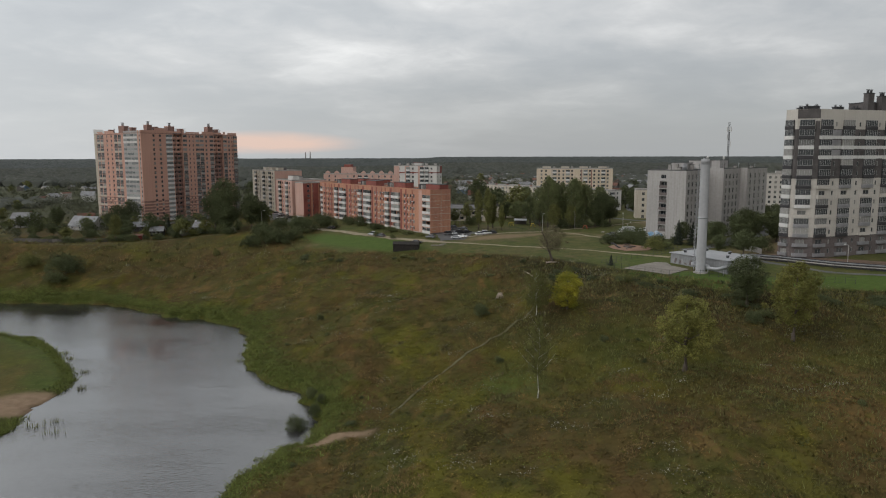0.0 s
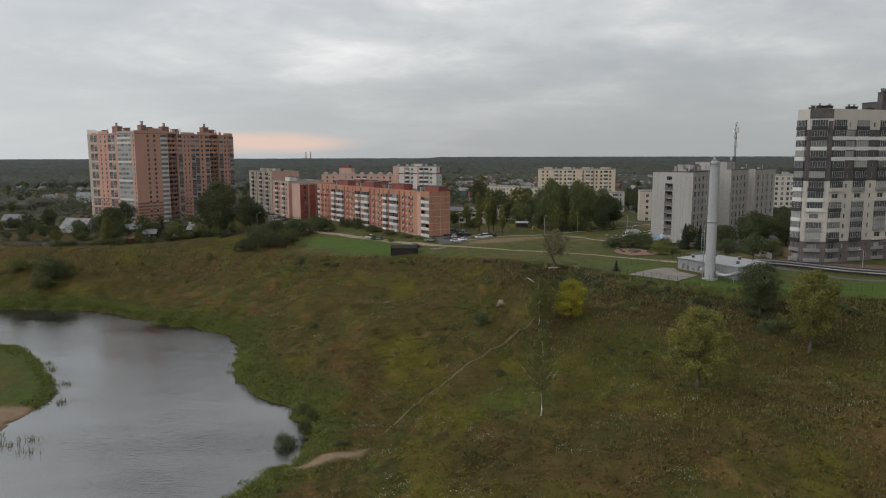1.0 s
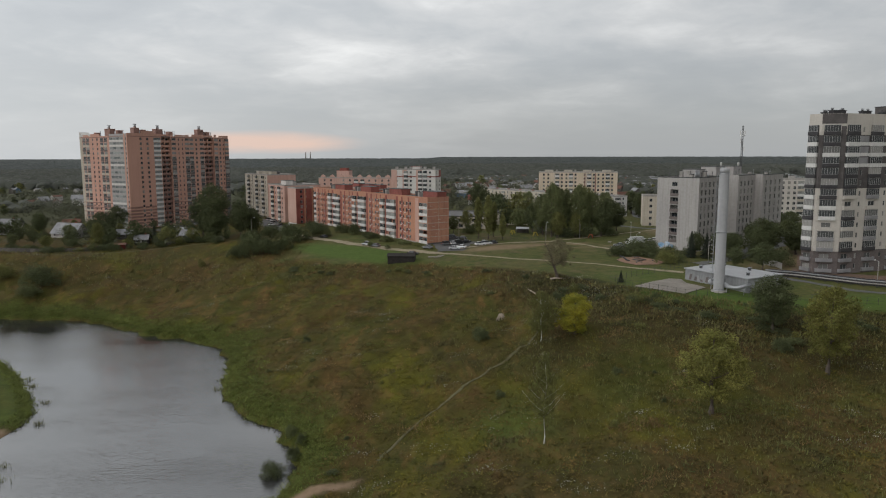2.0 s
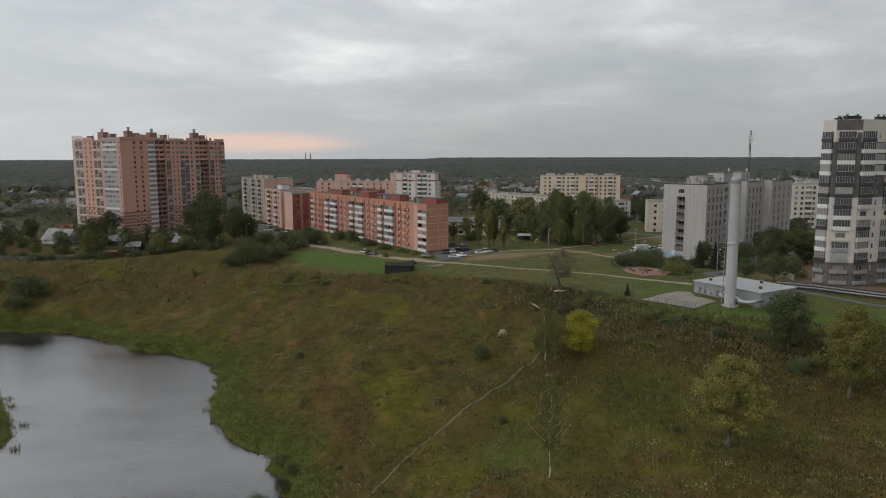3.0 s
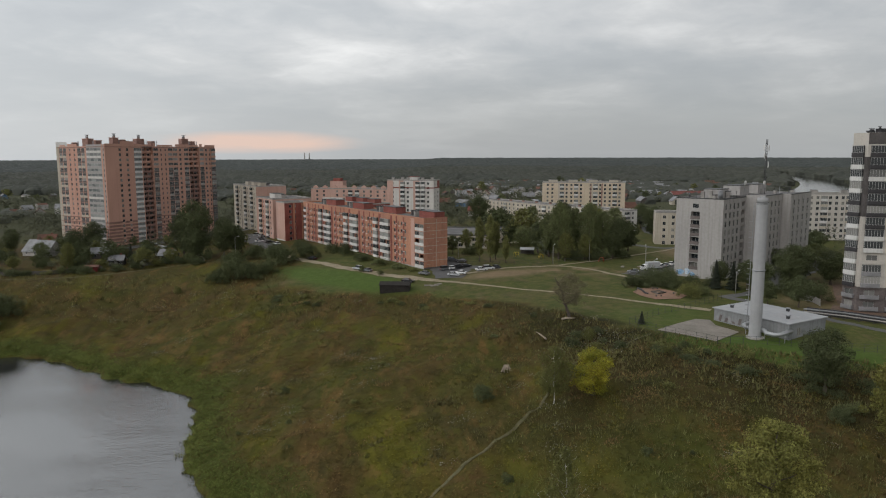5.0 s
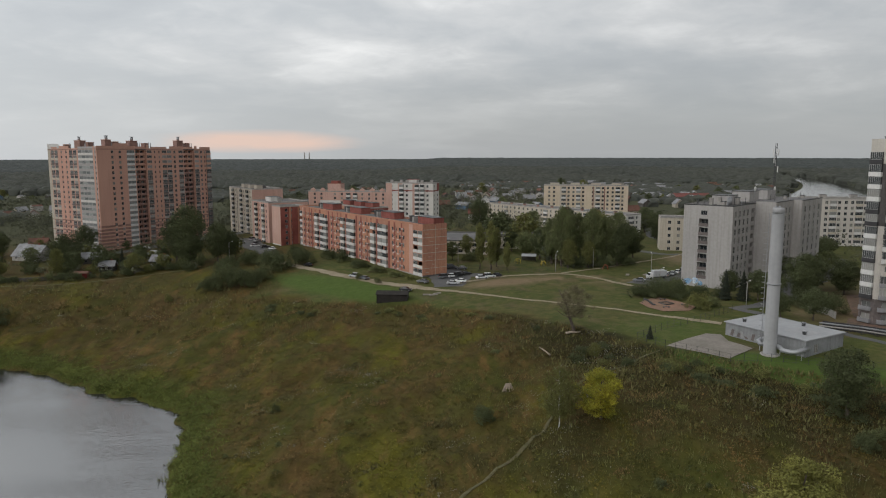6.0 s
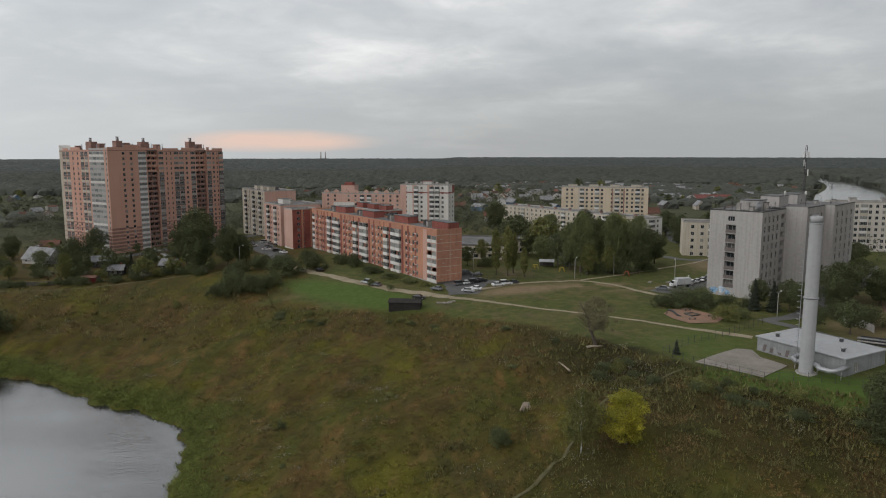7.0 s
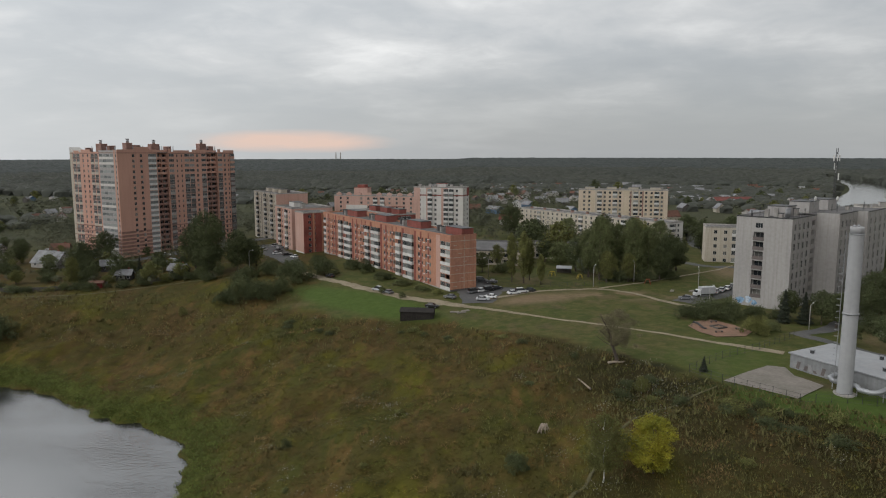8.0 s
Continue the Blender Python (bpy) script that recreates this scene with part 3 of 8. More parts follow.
# kinds of opening: width, height, sill, depth of the reveal
OPEN = {"w": (1.35, 1.5, 0.85, 0.18), "W": (2.1, 1.5, 0.85, 0.18), "n": (0.8, 1.45, 0.85, 0.18), "d": (3.0, 2.45, 0.1, 1.2),
        "b": (2.6, 2.2, 0.12, 0.25), "g": (2.9, 1.45, 1.02, 0.25), "G": (4.5, 1.45, 1.02, 0.25), "s": (1.5, 2.0, 0.4, 0.2)}


def facade(house, o, turn, length, z0, floors, fh, cols, mat, top, opts):
    """One outer wall with real openings, its windows and balconies. Local x runs along it, seen from outside; -y points out.
    cols: (x, kind) or (x, kind, option dict). opts: look of balconies and glass."""
    m = Matrix.Translation(o) @ Matrix.Rotation(radians(turn), 4, "Z")
    bm = bmesh.new()
    uv = None
    skip = opts.get("skip", ())
    holes = []
    for col in cols:
        x, kind = col[0], col[1]
        w, h, sill, deep = OPEN[kind]
        only = col[2] if len(col) > 2 else None
        for f in range(floors):
            if f in skip or (only and f not in only):
                continue
            holes.append((x - w / 2, x + w / 2, z0 + f * fh + sill, z0 + f * fh + min(sill + h, fh - 0.06), deep, kind, f, x))
    xs = sorted({0.0, length, *(round(v, 4) for q in holes for v in q[:2])})
    zs = sorted({z0 if opts.get("cut") else z0 - opts.get("deep", 3.0), top, *(round(v, 4) for q in holes for v in q[2:4])})
    xs = [a for k, a in enumerate(xs) if k == 0 or a - xs[k - 1] > 1e-3]
    zs = [a for k, a in enumerate(zs) if k == 0 or a - zs[k - 1] > 1e-3]
    inside = set()
    for q in holes:
        i0, i1 = int(np.argmin([abs(a - q[0]) for a in xs])), int(np.argmin([abs(a - q[1]) for a in xs]))
        k0, k1 = int(np.argmin([abs(a - q[2]) for a in zs])), int(np.argmin([abs(a - q[3]) for a in zs]))
        inside.update((i, k) for i in range(i0, i1) for k in range(k0, k1))
    grid = {}

    def vert(i, k):
        if (i, k) not in grid:
            grid[i, k] = bm.verts.new(m @ Vector((xs[i], 0, zs[k])))
        return grid[i, k]

    for k in range(len(zs) - 1):
        i = 0
        while i < len(xs) - 1:
            if (i, k) in inside:
                i += 1
                continue
            j = i
            while j + 1 < len(xs) - 1 and (j + 1, k) not in inside:
                j += 1
            bm.faces.new([vert(i, k), vert(j + 1, k), vert(j + 1, k + 1), vert(i, k + 1)])
            i = j + 1
    for x0, x1, a, c, deep, kind, f, xc in holes:
        q = [m @ Vector(p) for p in ((x0, 0, a), (x1, 0, a), (x1, 0, c), (x0, 0, c), (x0, deep, a), (x1, deep, a), (x1, deep, c), (x0, deep, c))]
        v = [bm.verts.new(p) for p in q]
        for s in ((0, 1, 5, 4), (1, 2, 6, 5), (2, 3, 7, 6), (3, 0, 4, 7)):
            bm.faces.new([v[t] for t in s])
        if kind in "d":
            bm.faces.new([v[t] for t in (4, 5, 6, 7)])
    bmesh.ops.remove_doubles(bm, verts=bm.verts, dist=1e-4)
    wall = part("wall", bm, mat, house)
    glass, frame_m = opts.get("glass", M["glass"]), opts.get("frame", M["frame_white"])
    tag = opts.get("tag", "a")
    for x0, x1, a, c, deep, kind, f, xc in holes:
        w, h = round(x1 - x0, 3), round(c - a, 3)
        at = m @ Matrix.Translation((xc, deep - 0.07, a))
        if kind in "wWns" and opts.get("lite"):
            fr, pane = window_meshes(w, h, 1 if kind == "n" else 2, frame_m, glass, tag)
            key = ("window", w, h, tag)
            if key not in SHARED:
                both = bmesh.new()
                both.from_mesh(fr)
                n_frame = len(both.faces)
                both.from_mesh(pane)
                both.faces.ensure_lookup_table()
                for q in both.faces[n_frame:]:
                    q.material_index = 1
                SHARED[key] = mesh_of("window", both, [frame_m, glass])
            placed("window", SHARED[key], house, at)
        elif kind in "wWns":
            fr, pane = window_meshes(w, h, 1 if kind == "n" else 2 if kind != "W" else 3, frame_m, glass, tag)
            ob = placed("window", fr, house, at)
            placed("pane", pane, ob, Matrix.Identity(4))
        elif kind == "d":
            fr, pane = window_meshes(*opts.get("loggia", (2.5, 2.2)), 2, frame_m, glass, tag)
            ob = placed("window", fr, house, m @ Matrix.Translation((xc, deep - 0.08, a + 0.02)))
            placed("pane", pane, ob, Matrix.Identity(4))
            me = shared(("parapet", w, tag), lambda bm: box(bm, -w / 2 - 0.1, w / 2 + 0.1, -0.12, -0.004, -0.1, 0.95), opts.get("parapet", mat))
            placed("parapet", me, house, m @ Matrix.Translation((xc, 0, a)))
        elif kind in "bgG":
            out = opts.get("out", 1.0) if kind == "b" else 0.12
            bw = opts.get("bal_w", 3.0) if kind == "b" else w + 0.2
            pick = opts.get("bal_mats", [M["white_paint"]])
            pm = pick[opts["pattern"](f, xc) if "pattern" in opts else (f * 7 + int(xc * 3)) % len(pick)]
            unglazed = opts.get("open") and opts["open"](f, xc)
            if kind == "b" and unglazed:
                fr, pane = window_meshes(w, h, 2, frame_m, glass, tag)
                ob = placed("window", fr, house, at)
                placed("pane", pane, ob, Matrix.Identity(4))

            def bal(bm, bw=bw, out=out):
                box(bm, -bw / 2, bw / 2, -out, -0.004, -0.12, 0.0)
                box(bm, -bw / 2, bw / 2, -out, -out + 0.06, 0.0, 1.0)
                if out > 0.3:
                    box(bm, -bw / 2, -bw / 2 + 0.06, -out + 0.06, -0.004, 0.0, 1.0)
                    box(bm, bw / 2 - 0.06, bw / 2, -out + 0.06, -0.004, 0.0, 1.0)
            base_z = z0 + f * fh + 0.05
            b = placed("balcony", shared(("balcony", bw, out, pm.name), bal, pm), house, m @ Matrix.Translation((xc, 0, base_z)))
            if unglazed:
                continue
            gh = round(fh - 1.25, 3) if kind == "b" else h
            gd = out - 0.08 if kind == "b" else 0.02
            fr, pane = window_meshes(round(bw - 0.14, 3), gh, opts.get("mull", 4), opts.get("bal_frame", frame_m), opts.get("bal_glass", M["glass_bal"]), tag + "b")
            placed("glazing", fr, b, Matrix.Translation((0, -gd, 1.0)))
            if kind == "b":
                def panes(bm, bw=bw, gh=gh, out=out):
                    v = [bm.verts.new(p) for p in ((-bw / 2 + 0.08, 0.04, 0), (bw / 2 - 0.08, 0.04, 0), (bw / 2 - 0.08, 0.04, gh), (-bw / 2 + 0.08, 0.04, gh))]
                    bm.faces.new(v)
                    for sx in (-bw / 2 + 0.07, bw / 2 - 0.07):
                        bm.faces.new([bm.verts.new(p) for p in ((sx, 0.06, 0), (sx, out - 0.1, 0), (sx, out - 0.1, gh), (sx, 0.06, gh))])
                pane = shared(("glazing_pane", bw, gh, out, tag), panes, opts.get("bal_glass", M["glass_bal"]))
            placed("glazing_pane", pane, b, Matrix.Translation((0, -gd, 1.0)))
    return wall


def local(corner, turn, z=0.0):
    return Matrix.Translation((corner[0], corner[1], z)) @ Matrix.Rotation(radians(turn), 4, "Z")


def closing(house, L, D, z0, z1, mat, faces="blr", deep=3.0):
    """Plain walls for the sides that face away: back, left, right, front."""
    lo = z0 - deep
    q = {"f": ((0, 0), (L, 0)), "r": ((L, 0), (L, D)), "b": ((L, D), (0, D)), "l": ((0, D), (0, 0))}
    for s in faces:
        (xa, ya), (xb, yb) = q[s]
        bm = bmesh.new()
        v = [bm.verts.new(p) for p in ((xa, ya, lo), (xb, yb, lo), (xb, yb, z1), (xa, ya, z1))]
        bm.faces.new(v)
        part("wall", bm, mat, house)


def flat_roof(house, L, D, z, mat, rim, rim_h=0.5, t=0.35, x0=0.0, y0=0.0):
    bm = bmesh.new()
    box(bm, x0 + t, x0 + L - t, y0 + t, y0 + D - t, z - 0.6, z - rim_h + 0.02)
    part("roof", bm, mat, house)
    bm = bmesh.new()
    e = 0.06
    for a in ((x0 - e, x0 + L + e, y0 - e, y0 + t), (x0 - e, x0 + L + e, y0 + D - t, y0 + D + e), (x0 - e, x0 + t, y0 + t, y0 + D - t), (x0 + L - t, x0 + L + e, y0 + t, y0 + D - t)):
        box(bm, *a, z - rim_h, z + 0.04)
    part("coping", bm, rim, house)


def roof_box(house, name, x, y, w, d, z, h, mat, cap=None):
    bm = bmesh.new()
    box(bm, x, x + w, y, y + d, z, z + h)
    ob = part(name, bm, mat, house)
    if cap:
        bm = bmesh.new()
        box(bm, x - 0.15, x + w + 0.15, y - 0.15, y + d + 0.15, z + h + 0.004, z + h + 0.2)
        part("cap", bm, cap, ob)
    return ob


def pots(house, x, y, z, n, mat, gap=1.0, h=1.2, r=0.28):
    """A row of vent pipes on a roof."""
    for k in range(n):
        bm = bmesh.new()
        tube(bm, [(x + k * gap, y, z), (x + k * gap, y, z + h)], r, 8)
        tube(bm, [(x + k * gap, y, z + h + 0.1), (x + k * gap, y, z + h + 0.25)], r * 1.5, 8)
        part("vent_pipe", bm, mat, house)


def strips(house, o, turn, rows, mat, name="band"):
    """Thin courses or pilasters laid 3 cm proud of a facade: rows of x0, x1, z0, z1."""
    m = Matrix.Translation(o) @ Matrix.Rotation(radians(turn), 4, "Z")
    for x0, x1, z0, z1 in rows:
        bm = bmesh.new()
        for v in box(bm, x0, x1, -0.05, -0.003, z0, z1):
            v.co = m @ v.co
        part(name, bm, mat, house)


def heading(a, b):
    return math.degrees(math.atan2(b[1] - a[1], b[0] - a[0]))


# ---- the orange slab block and the blocks behind it ----
def orange_block():
    # the long wall is seen from its left end (far) to its right end (near corner)
    near, farc = (-7.9, 299.0), (-73.5, 395.0)
    L = math.hypot(near[0] - farc[0], near[1] - farc[1])
    turn, D = heading(farc, near), 10.6
    z0, top, fh, floors = -5.6, 13.6, 2.85, 6
    h = thing("apartment_building", "long six-storey orange brick apartment block with white glazed balconies", "building", local(farc, turn))
    unit = L / 4
    opts = {"bal_mats": [M["white_paint"], M["white_paint"], M["white_brick"]], "bal_w": 3.6, "out": 0.9, "tag": "or",
            "open": lambda f, x: (f * 5 + int(x)) % 7 == 0}
    cols, pil = [(1.8, "g")], [(6.5, 7.5), (11.9, 12.6), (14.6, 15.8)]
    for x, kd in ((5.5, "w"), (8.2, "n"), (10.8, "w"), (13.6, "w"), (16.6, "n")):
        cols.append((x, kd))
    for k in range(3):
        a = 28.4 * k
        cols += [(a + 21.7, "b"), (a + 27.9, "b"), (a + 31.6, "b"), (a + 37.2, "w"), (a + 40.0, "n"), (a + 42.8, "w"), (a + 45.6, "w")]
        pil += [(a + 19.0, a + 19.7), (a + 23.9, a + 25.6), (a + 33.8, a + 35.2), (a + 38.2, a + 39.3), (a + 44.0, a + 44.6)]
    cols += [(L - 5.1, "g"), (L - 1.85, "g")]
    opts["mull"] = 4
    facade(h, (0, 0, 0), 0, L, z0, floors, fh, cols, M["brick_orange"], top, opts)
    strips(h, (0, 0, 0), 0, [(a, b, z0 - 1, top) for a, b in pil if b < L], M["brick_red"], "pilaster")
    for f in range(6):
        strips(h, (0, 0, 0), 0, [(k * 28.4 + 9.0, k * 28.4 + 10.1, z0 + f * fh + 0.5, z0 + f * fh + 0.8) for k in range(4)] + [(k * 28.4 + 38.1, k * 28.4 + 39.3, z0 + f * fh + 1.15, z0 + f * fh + 1.45) for k in range(3)], M["white_paint"])
        strips(h, (0, 0, 0), 0, [(k * 28.4 + 43.6, k * 28.4 + 45.2, z0 + f * fh + 1.85, z0 + f * fh + 2.15) for k in range(3)] + [(k * 28.4 + 40.6, k * 28.4 + 41.8, z0 + f * fh + 0.4, z0 + f * fh + 0.7) for k in range(3)], M["white_paint"])
    strips(h, (0, 0, 0), 0, [(0, L, top - 0.55, top - 0.35)], M["brick_red"])
    strips(h, (0, 0, 0), 0, [(L - 9.6, L - 7.0, z0, top - 0.6), (3.7, 4.4, z0, top - 0.6)], M["brick_salmon"], "pilaster")
    facade(h, (L, 0, 0), 90, D, z0, floors, fh, [], M["brick_orange"], top, opts)
    strips(h, (L, 0, 0), 90, [(0, D, z0 + f * fh - 0.05, z0 + f * fh + 0.10) for f in range(1, 7)] + [(1.2 + (f * 3) % 5, 2.6 + (f * 3) % 5, z0 + f * fh + 1.3, z0 + f * fh + 1.42) for f in range(6)] + [(D * 0.52, D * 0.52 + 0.12, z0, top - 0.6)], M["cream_panel"])
    strips(h, (L, 0, 0), 90, [(-0.05, D, z0 - 2.5, z0 + 0.35)], M["dark_brick"], "plinth")
    strips(h, (0, 0, 0), 0, [(0, L, z0 - 2.5, z0 + 0.1)], M["concrete"], "plinth")
    closing(h, L, D, z0, top, M["brick_orange"], "bl")
    flat_roof(h, L, D, top, M["roof_felt"], M["brick_orange"], 0.6)
    for k in range(4):
        x = k * unit + unit * 0.62
        roof_box(h, "stair_house", x, D * 0.45, 11.0, 4.6, top - 0.6, 2.6, M["brick_red"], M["metal_dark"])
        roof_box(h, "roof_vent", x - 5, D * 0.5, 1.2, 1.8, top - 0.6, 2.0, M["concrete"], M["metal_dark"])
        roof_box(h, "roof_vent", x - 9, D * 0.6, 1.0, 1.6, top - 0.6, 2.0, M["dark_brick"], M["metal_dark"])
    return turn


def block(corner_far, turn, L, D, z0, top, floors, wall, side, label, cols_f, cols_s, opts, roof=None, rim=None):
    """A plain slab: long front (local x), right-hand end wall, flat roof."""
    fh = (top - 1.0 - z0) / floors
    h = thing("apartment_building", label, "building", local(corner_far, turn))
    facade(h, (0, 0, 0), 0, L, z0, floors, fh, cols_f, wall, top, opts)
    facade(h, (L, 0, 0), 90, D, z0, floors, fh, cols_s, side, top, opts)
    closing(h, L, D, z0, top, wall, "bl")
    flat_roof(h, L, D, top, roof or M["roof_felt"], rim or M["concrete"], 0.6)
    return h, fh


def spread(L, pattern, margin=2.0):
    """Columns of openings spaced evenly along a wall by a string of kinds; a dot is left blank."""
    n = len(pattern)
    return [(margin + (L - 2 * margin) * (k + 0.5) / n, c) for k, c in enumerate(pattern) if c != "."]


ORANGE_TURN = orange_block()
o_end = {"bal_mats": [M["white_paint"]], "tag": "ore", "bal_w": 2.8}
h, fh = block((-89.8, 404), ORANGE_TURN, 12, 13, -7.2, 13.3, 7, M["brick_salmon"], M["brick_red"], "salmon brick end section of a seven-storey block", [], spread(13, "ww.w"), o_end)
strips(h, (12, 0, 0), 90, [(4.6, 5.6, -7, 13), (9.2, 10, -7, 13)], M["brick_orange"], "pilaster")
strips(h, (0, 0, 0), 0, [(0, 12, -8, -6.3)], M["white_paint"], "plinth")
o_mid = {"bal_mats": [M["white_paint"], M["cream_panel"]], "tag": "orm", "lite": True, "bal_w": 2.9}
h, fh = block((-107.5, 430.5), ORANGE_TURN, 26, 22, -9, 14.2, 8, M["brick_salmon"], M["brick_salmon"], "salmon and cream eight-storey apartment block behind the orange one", spread(26, "wbwwbw"), [], o_mid)
strips(h, (0, 0, 0), 0, [(9.5, 10.6, -9, 14), (15.5, 16.6, -9, 14)], M["brick_orange"], "pilaster")
roof_box(h, "stair_house", 5, 6, 8, 5, 13.6, 2.4, M["white_brick"], M["roof_felt"])
roof_box(h, "roof_vent", 17, 8, 2, 2, 13.6, 2.2, M["concrete"], M["metal_dark"])
o_far = {"bal_mats": [M["white_paint"], M["cream_panel"]], "tag": "orf", "lite": True, "bal_w": 2.9, "bal_glass": M["glass_bal"]}
h, fh = block((-140.0, 494.5), ORANGE_TURN, 44, 19, -10.5, 18.8, 10, M["cream_panel"], M["brick_salmon"], "ten-storey cream and salmon panel apartment block", spread(44, "wbw.wbwwbw"), [], o_far)
strips(h, (0, 0, 0), 0, [(x, x + 0.9, -10, 18.5) for x in (7.5, 15, 22.5, 33)], M["taupe_brick"], "pilaster")
for x in (6, 18, 30):
    roof_box(h, "stair_house", x, 6, 5, 4, 18.2, 2.2, M["cream_panel"], M["roof_felt"])
    roof_box(h, "roof_vent", x + 7, 9, 1.4, 1.6, 18.2, 2.0, M["dark_brick"], M["metal_dark"])


# ---- pink gabled block and the white and pink tower block behind ----
def gable(house, x, w, z, h, mat, d=1.2):
    bm = bmesh.new()
    a = [bm.verts.new(p) for p in ((x, 0.1, z), (x + w, 0.1, z), (x + w, 0.1, z + h * 0.6), (x + w / 2, 0.1, z + h), (x, 0.1, z + h * 0.6))]
    c = [bm.verts.new((v.co.x, v.co.y + d, v.co.z)) for v in a]
    bm.faces.new(a)
    bm.faces.new(c[::-1])
    for k in range(5):
        bm.faces.new((a[k], c[k], c[(k + 1) % 5], a[(k + 1) % 5]))
    part("gable", bm, mat, house)


p_o = {"bal_mats": [M["white_paint"]], "tag": "pk", "lite": True, "bal_w": 2.8}
h, fh = block((-90.5, 501), heading((-90.5, 501), (-36, 490)), 55, 15, -9, 15.6, 9, M["brick_salmon"], M["brick_salmon"],
              "pink nine-storey block with a row of gables and a corner turret", spread(55, "ww.wwbbwwww"), [], p_o)
for k in range(8):
    gable(h, 1.5 + k * 6.7, 3.2, 15.0, 2.6, M["brick_salmon"])
roof_box(h, "turret", 13, 1, 9, 7, 15, 5.2, M["brick_salmon"], M["brick_red"])
roof_box(h, "turret", 15, 2, 5, 5, 20.4, 1.6, M["brick_red"])
strips(h, (0, 0, 0), 0, [(8, 22, 3.5, 9.5)], M["white_brick"], "white_field")
strips(h, (0, 0, 0), 0, [(24, 46, 8.6, 9.0), (24, 46, 5.6, 6.0)], M["brick_red"])
h, fh = block((-38.5, 486), heading((-38.5, 486), (-8.5, 478)), 31, 13, -8, 21.6, 10, M["white_brick"], M["white_brick"],
              "white and pink ten-storey apartment block with glazed balconies", spread(31, "w.bw.bbw"), spread(13, "w..W"), p_o)
strips(h, (0, 0, 0), 0, [(0.0, 4.0, -8, 21), (8, 11, -8, 21), (17.5, 21.5, -8, 21)], M["brick_salmon"], "pilaster")
strips(h, (0, 0, 0), 0, [(4, 31, 16.2, 16.9)], M["brick_red"])
strips(h, (31, 0, 0), 90, [(0, 13, 16.2, 16.9), (8, 13, 16.9, 21.4)], M["brick_red"])
for k in range(6):
    roof_box(h, "roof_vent", 2 + k * 5, 3 + (k % 2) * 4, 1.6, 1.6, 21, 2.0, M["concrete"], M["roof_felt"])
roof_box(h, "stair_house", 13, 4, 6, 5, 21, 2.2, M["white_brick"], M["brick_red"])
o_r2 = {"tag": "r2", "lite": True, "bal_mats": [M["white_paint"]]}
h, fh = block((-62, 428), ORANGE_TURN, 40, 12, -6.5, 12.5, 6, M["brick_orange"], M["brick_red"], "second orange brick block standing behind the first", [], spread(12, "wbbw"), o_r2)
for k in range(3):
    roof_box(h, "stair_house", 4 + 13 * k, 4, 8, 4, 12, 2.4, M["brick_red"], M["metal_dark"])


# ---- yellow nine-storey block, five-storey block, kindergarten ----
y_o = {"bal_mats": [M["yellow_panel"], M["white_paint"]], "tag": "ye", "lite": True, "bal_w": 3.0}
h, fh = block((64.5, 514), heading((64.5, 514), (118.5, 505)), 54.7, 12.5, -6, 19.0, 9, M["yellow_panel"], M["yellow_panel"],
              "nine-storey cream-yellow panel apartment block with loggias", spread(54.7, "ww.bwwbw.wbwwwbw"), [], y_o, M["roof_felt"])
strips(h, (0, 0, 0), 0, [(x, x + 1.1, -6, 18.5) for x in (10.5, 33, 36)], M["cream_panel"], "pilaster")
strips(h, (0, 0, 0), 0, [(39.2, 40.0, -6, 18.0), (32.0, 32.6, -6, 18)], M["brick_brown"], "pilaster")
for k in range(4):
    roof_box(h, "stair_house", 4 + 13.5 * k, 4, 6, 4.5, 18.4, 1.8, M["cream_panel"], M["roof_felt"])
    roof_box(h, "roof_vent", 12 + 13 * k, 6, 1.2, 1.6, 18.4, 1.9, M["concrete"])
f_o = {"bal_mats": [M["white_paint"], M["cream_panel"]], "tag": "fi", "lite": True, "bal_w": 3.0, "out": 0.9}
f_turn = heading((26.3, 512), (95, 415))
h, fh = block((26.3, 512), f_turn, 118.8, 12, -6.5, 7.4, 5, M["cream_panel"], M["white_brick"], "long five-storey cream panel block among trees", spread(118.8, "wwwwbwwwwwwwwbwwwwwwwbwwwwww"), spread(12, "bww"), f_o)
for k in range(9):
    roof_box(h, "roof_vent", 6 + 12.5 * k, 5, 1.4, 1.0, 6.8, 1.3, M["brick_brown"], M["metal_dark"])
k_o = {"tag": "ki", "lite": True, "bal_mats": [M["white_paint"]]}
h, fh = block((-16, 356), -8, 36, 34, -5, 1.4, 2, M["cream_panel"], M["cream_panel"], "low two-storey pale kindergarten with a flat dark roof", spread(36, "WWWWWWWWWW"), spread(34, "WWWWWWWW"), k_o, None, M["roof_felt"])
h.name, h["category"] = "kindergarten", "building"
h, fh = block((24, 372), -8, 26, 12, -5, 1.8, 2, M["cream_panel"], M["white_brick"], "low cream wing of the kindergarten behind willows", spread(26, "WWWWWW"), [], k_o, None, M["roof_felt"])
h.name = "kindergarten"
h, fh = block((98.5, 366), -12, 24, 12, -5.5, 10.6, 5, M["cream_panel"], M["white_brick"], "five-storey cream panel block behind the grey one", spread(24, "wwbww"), [], f_o)


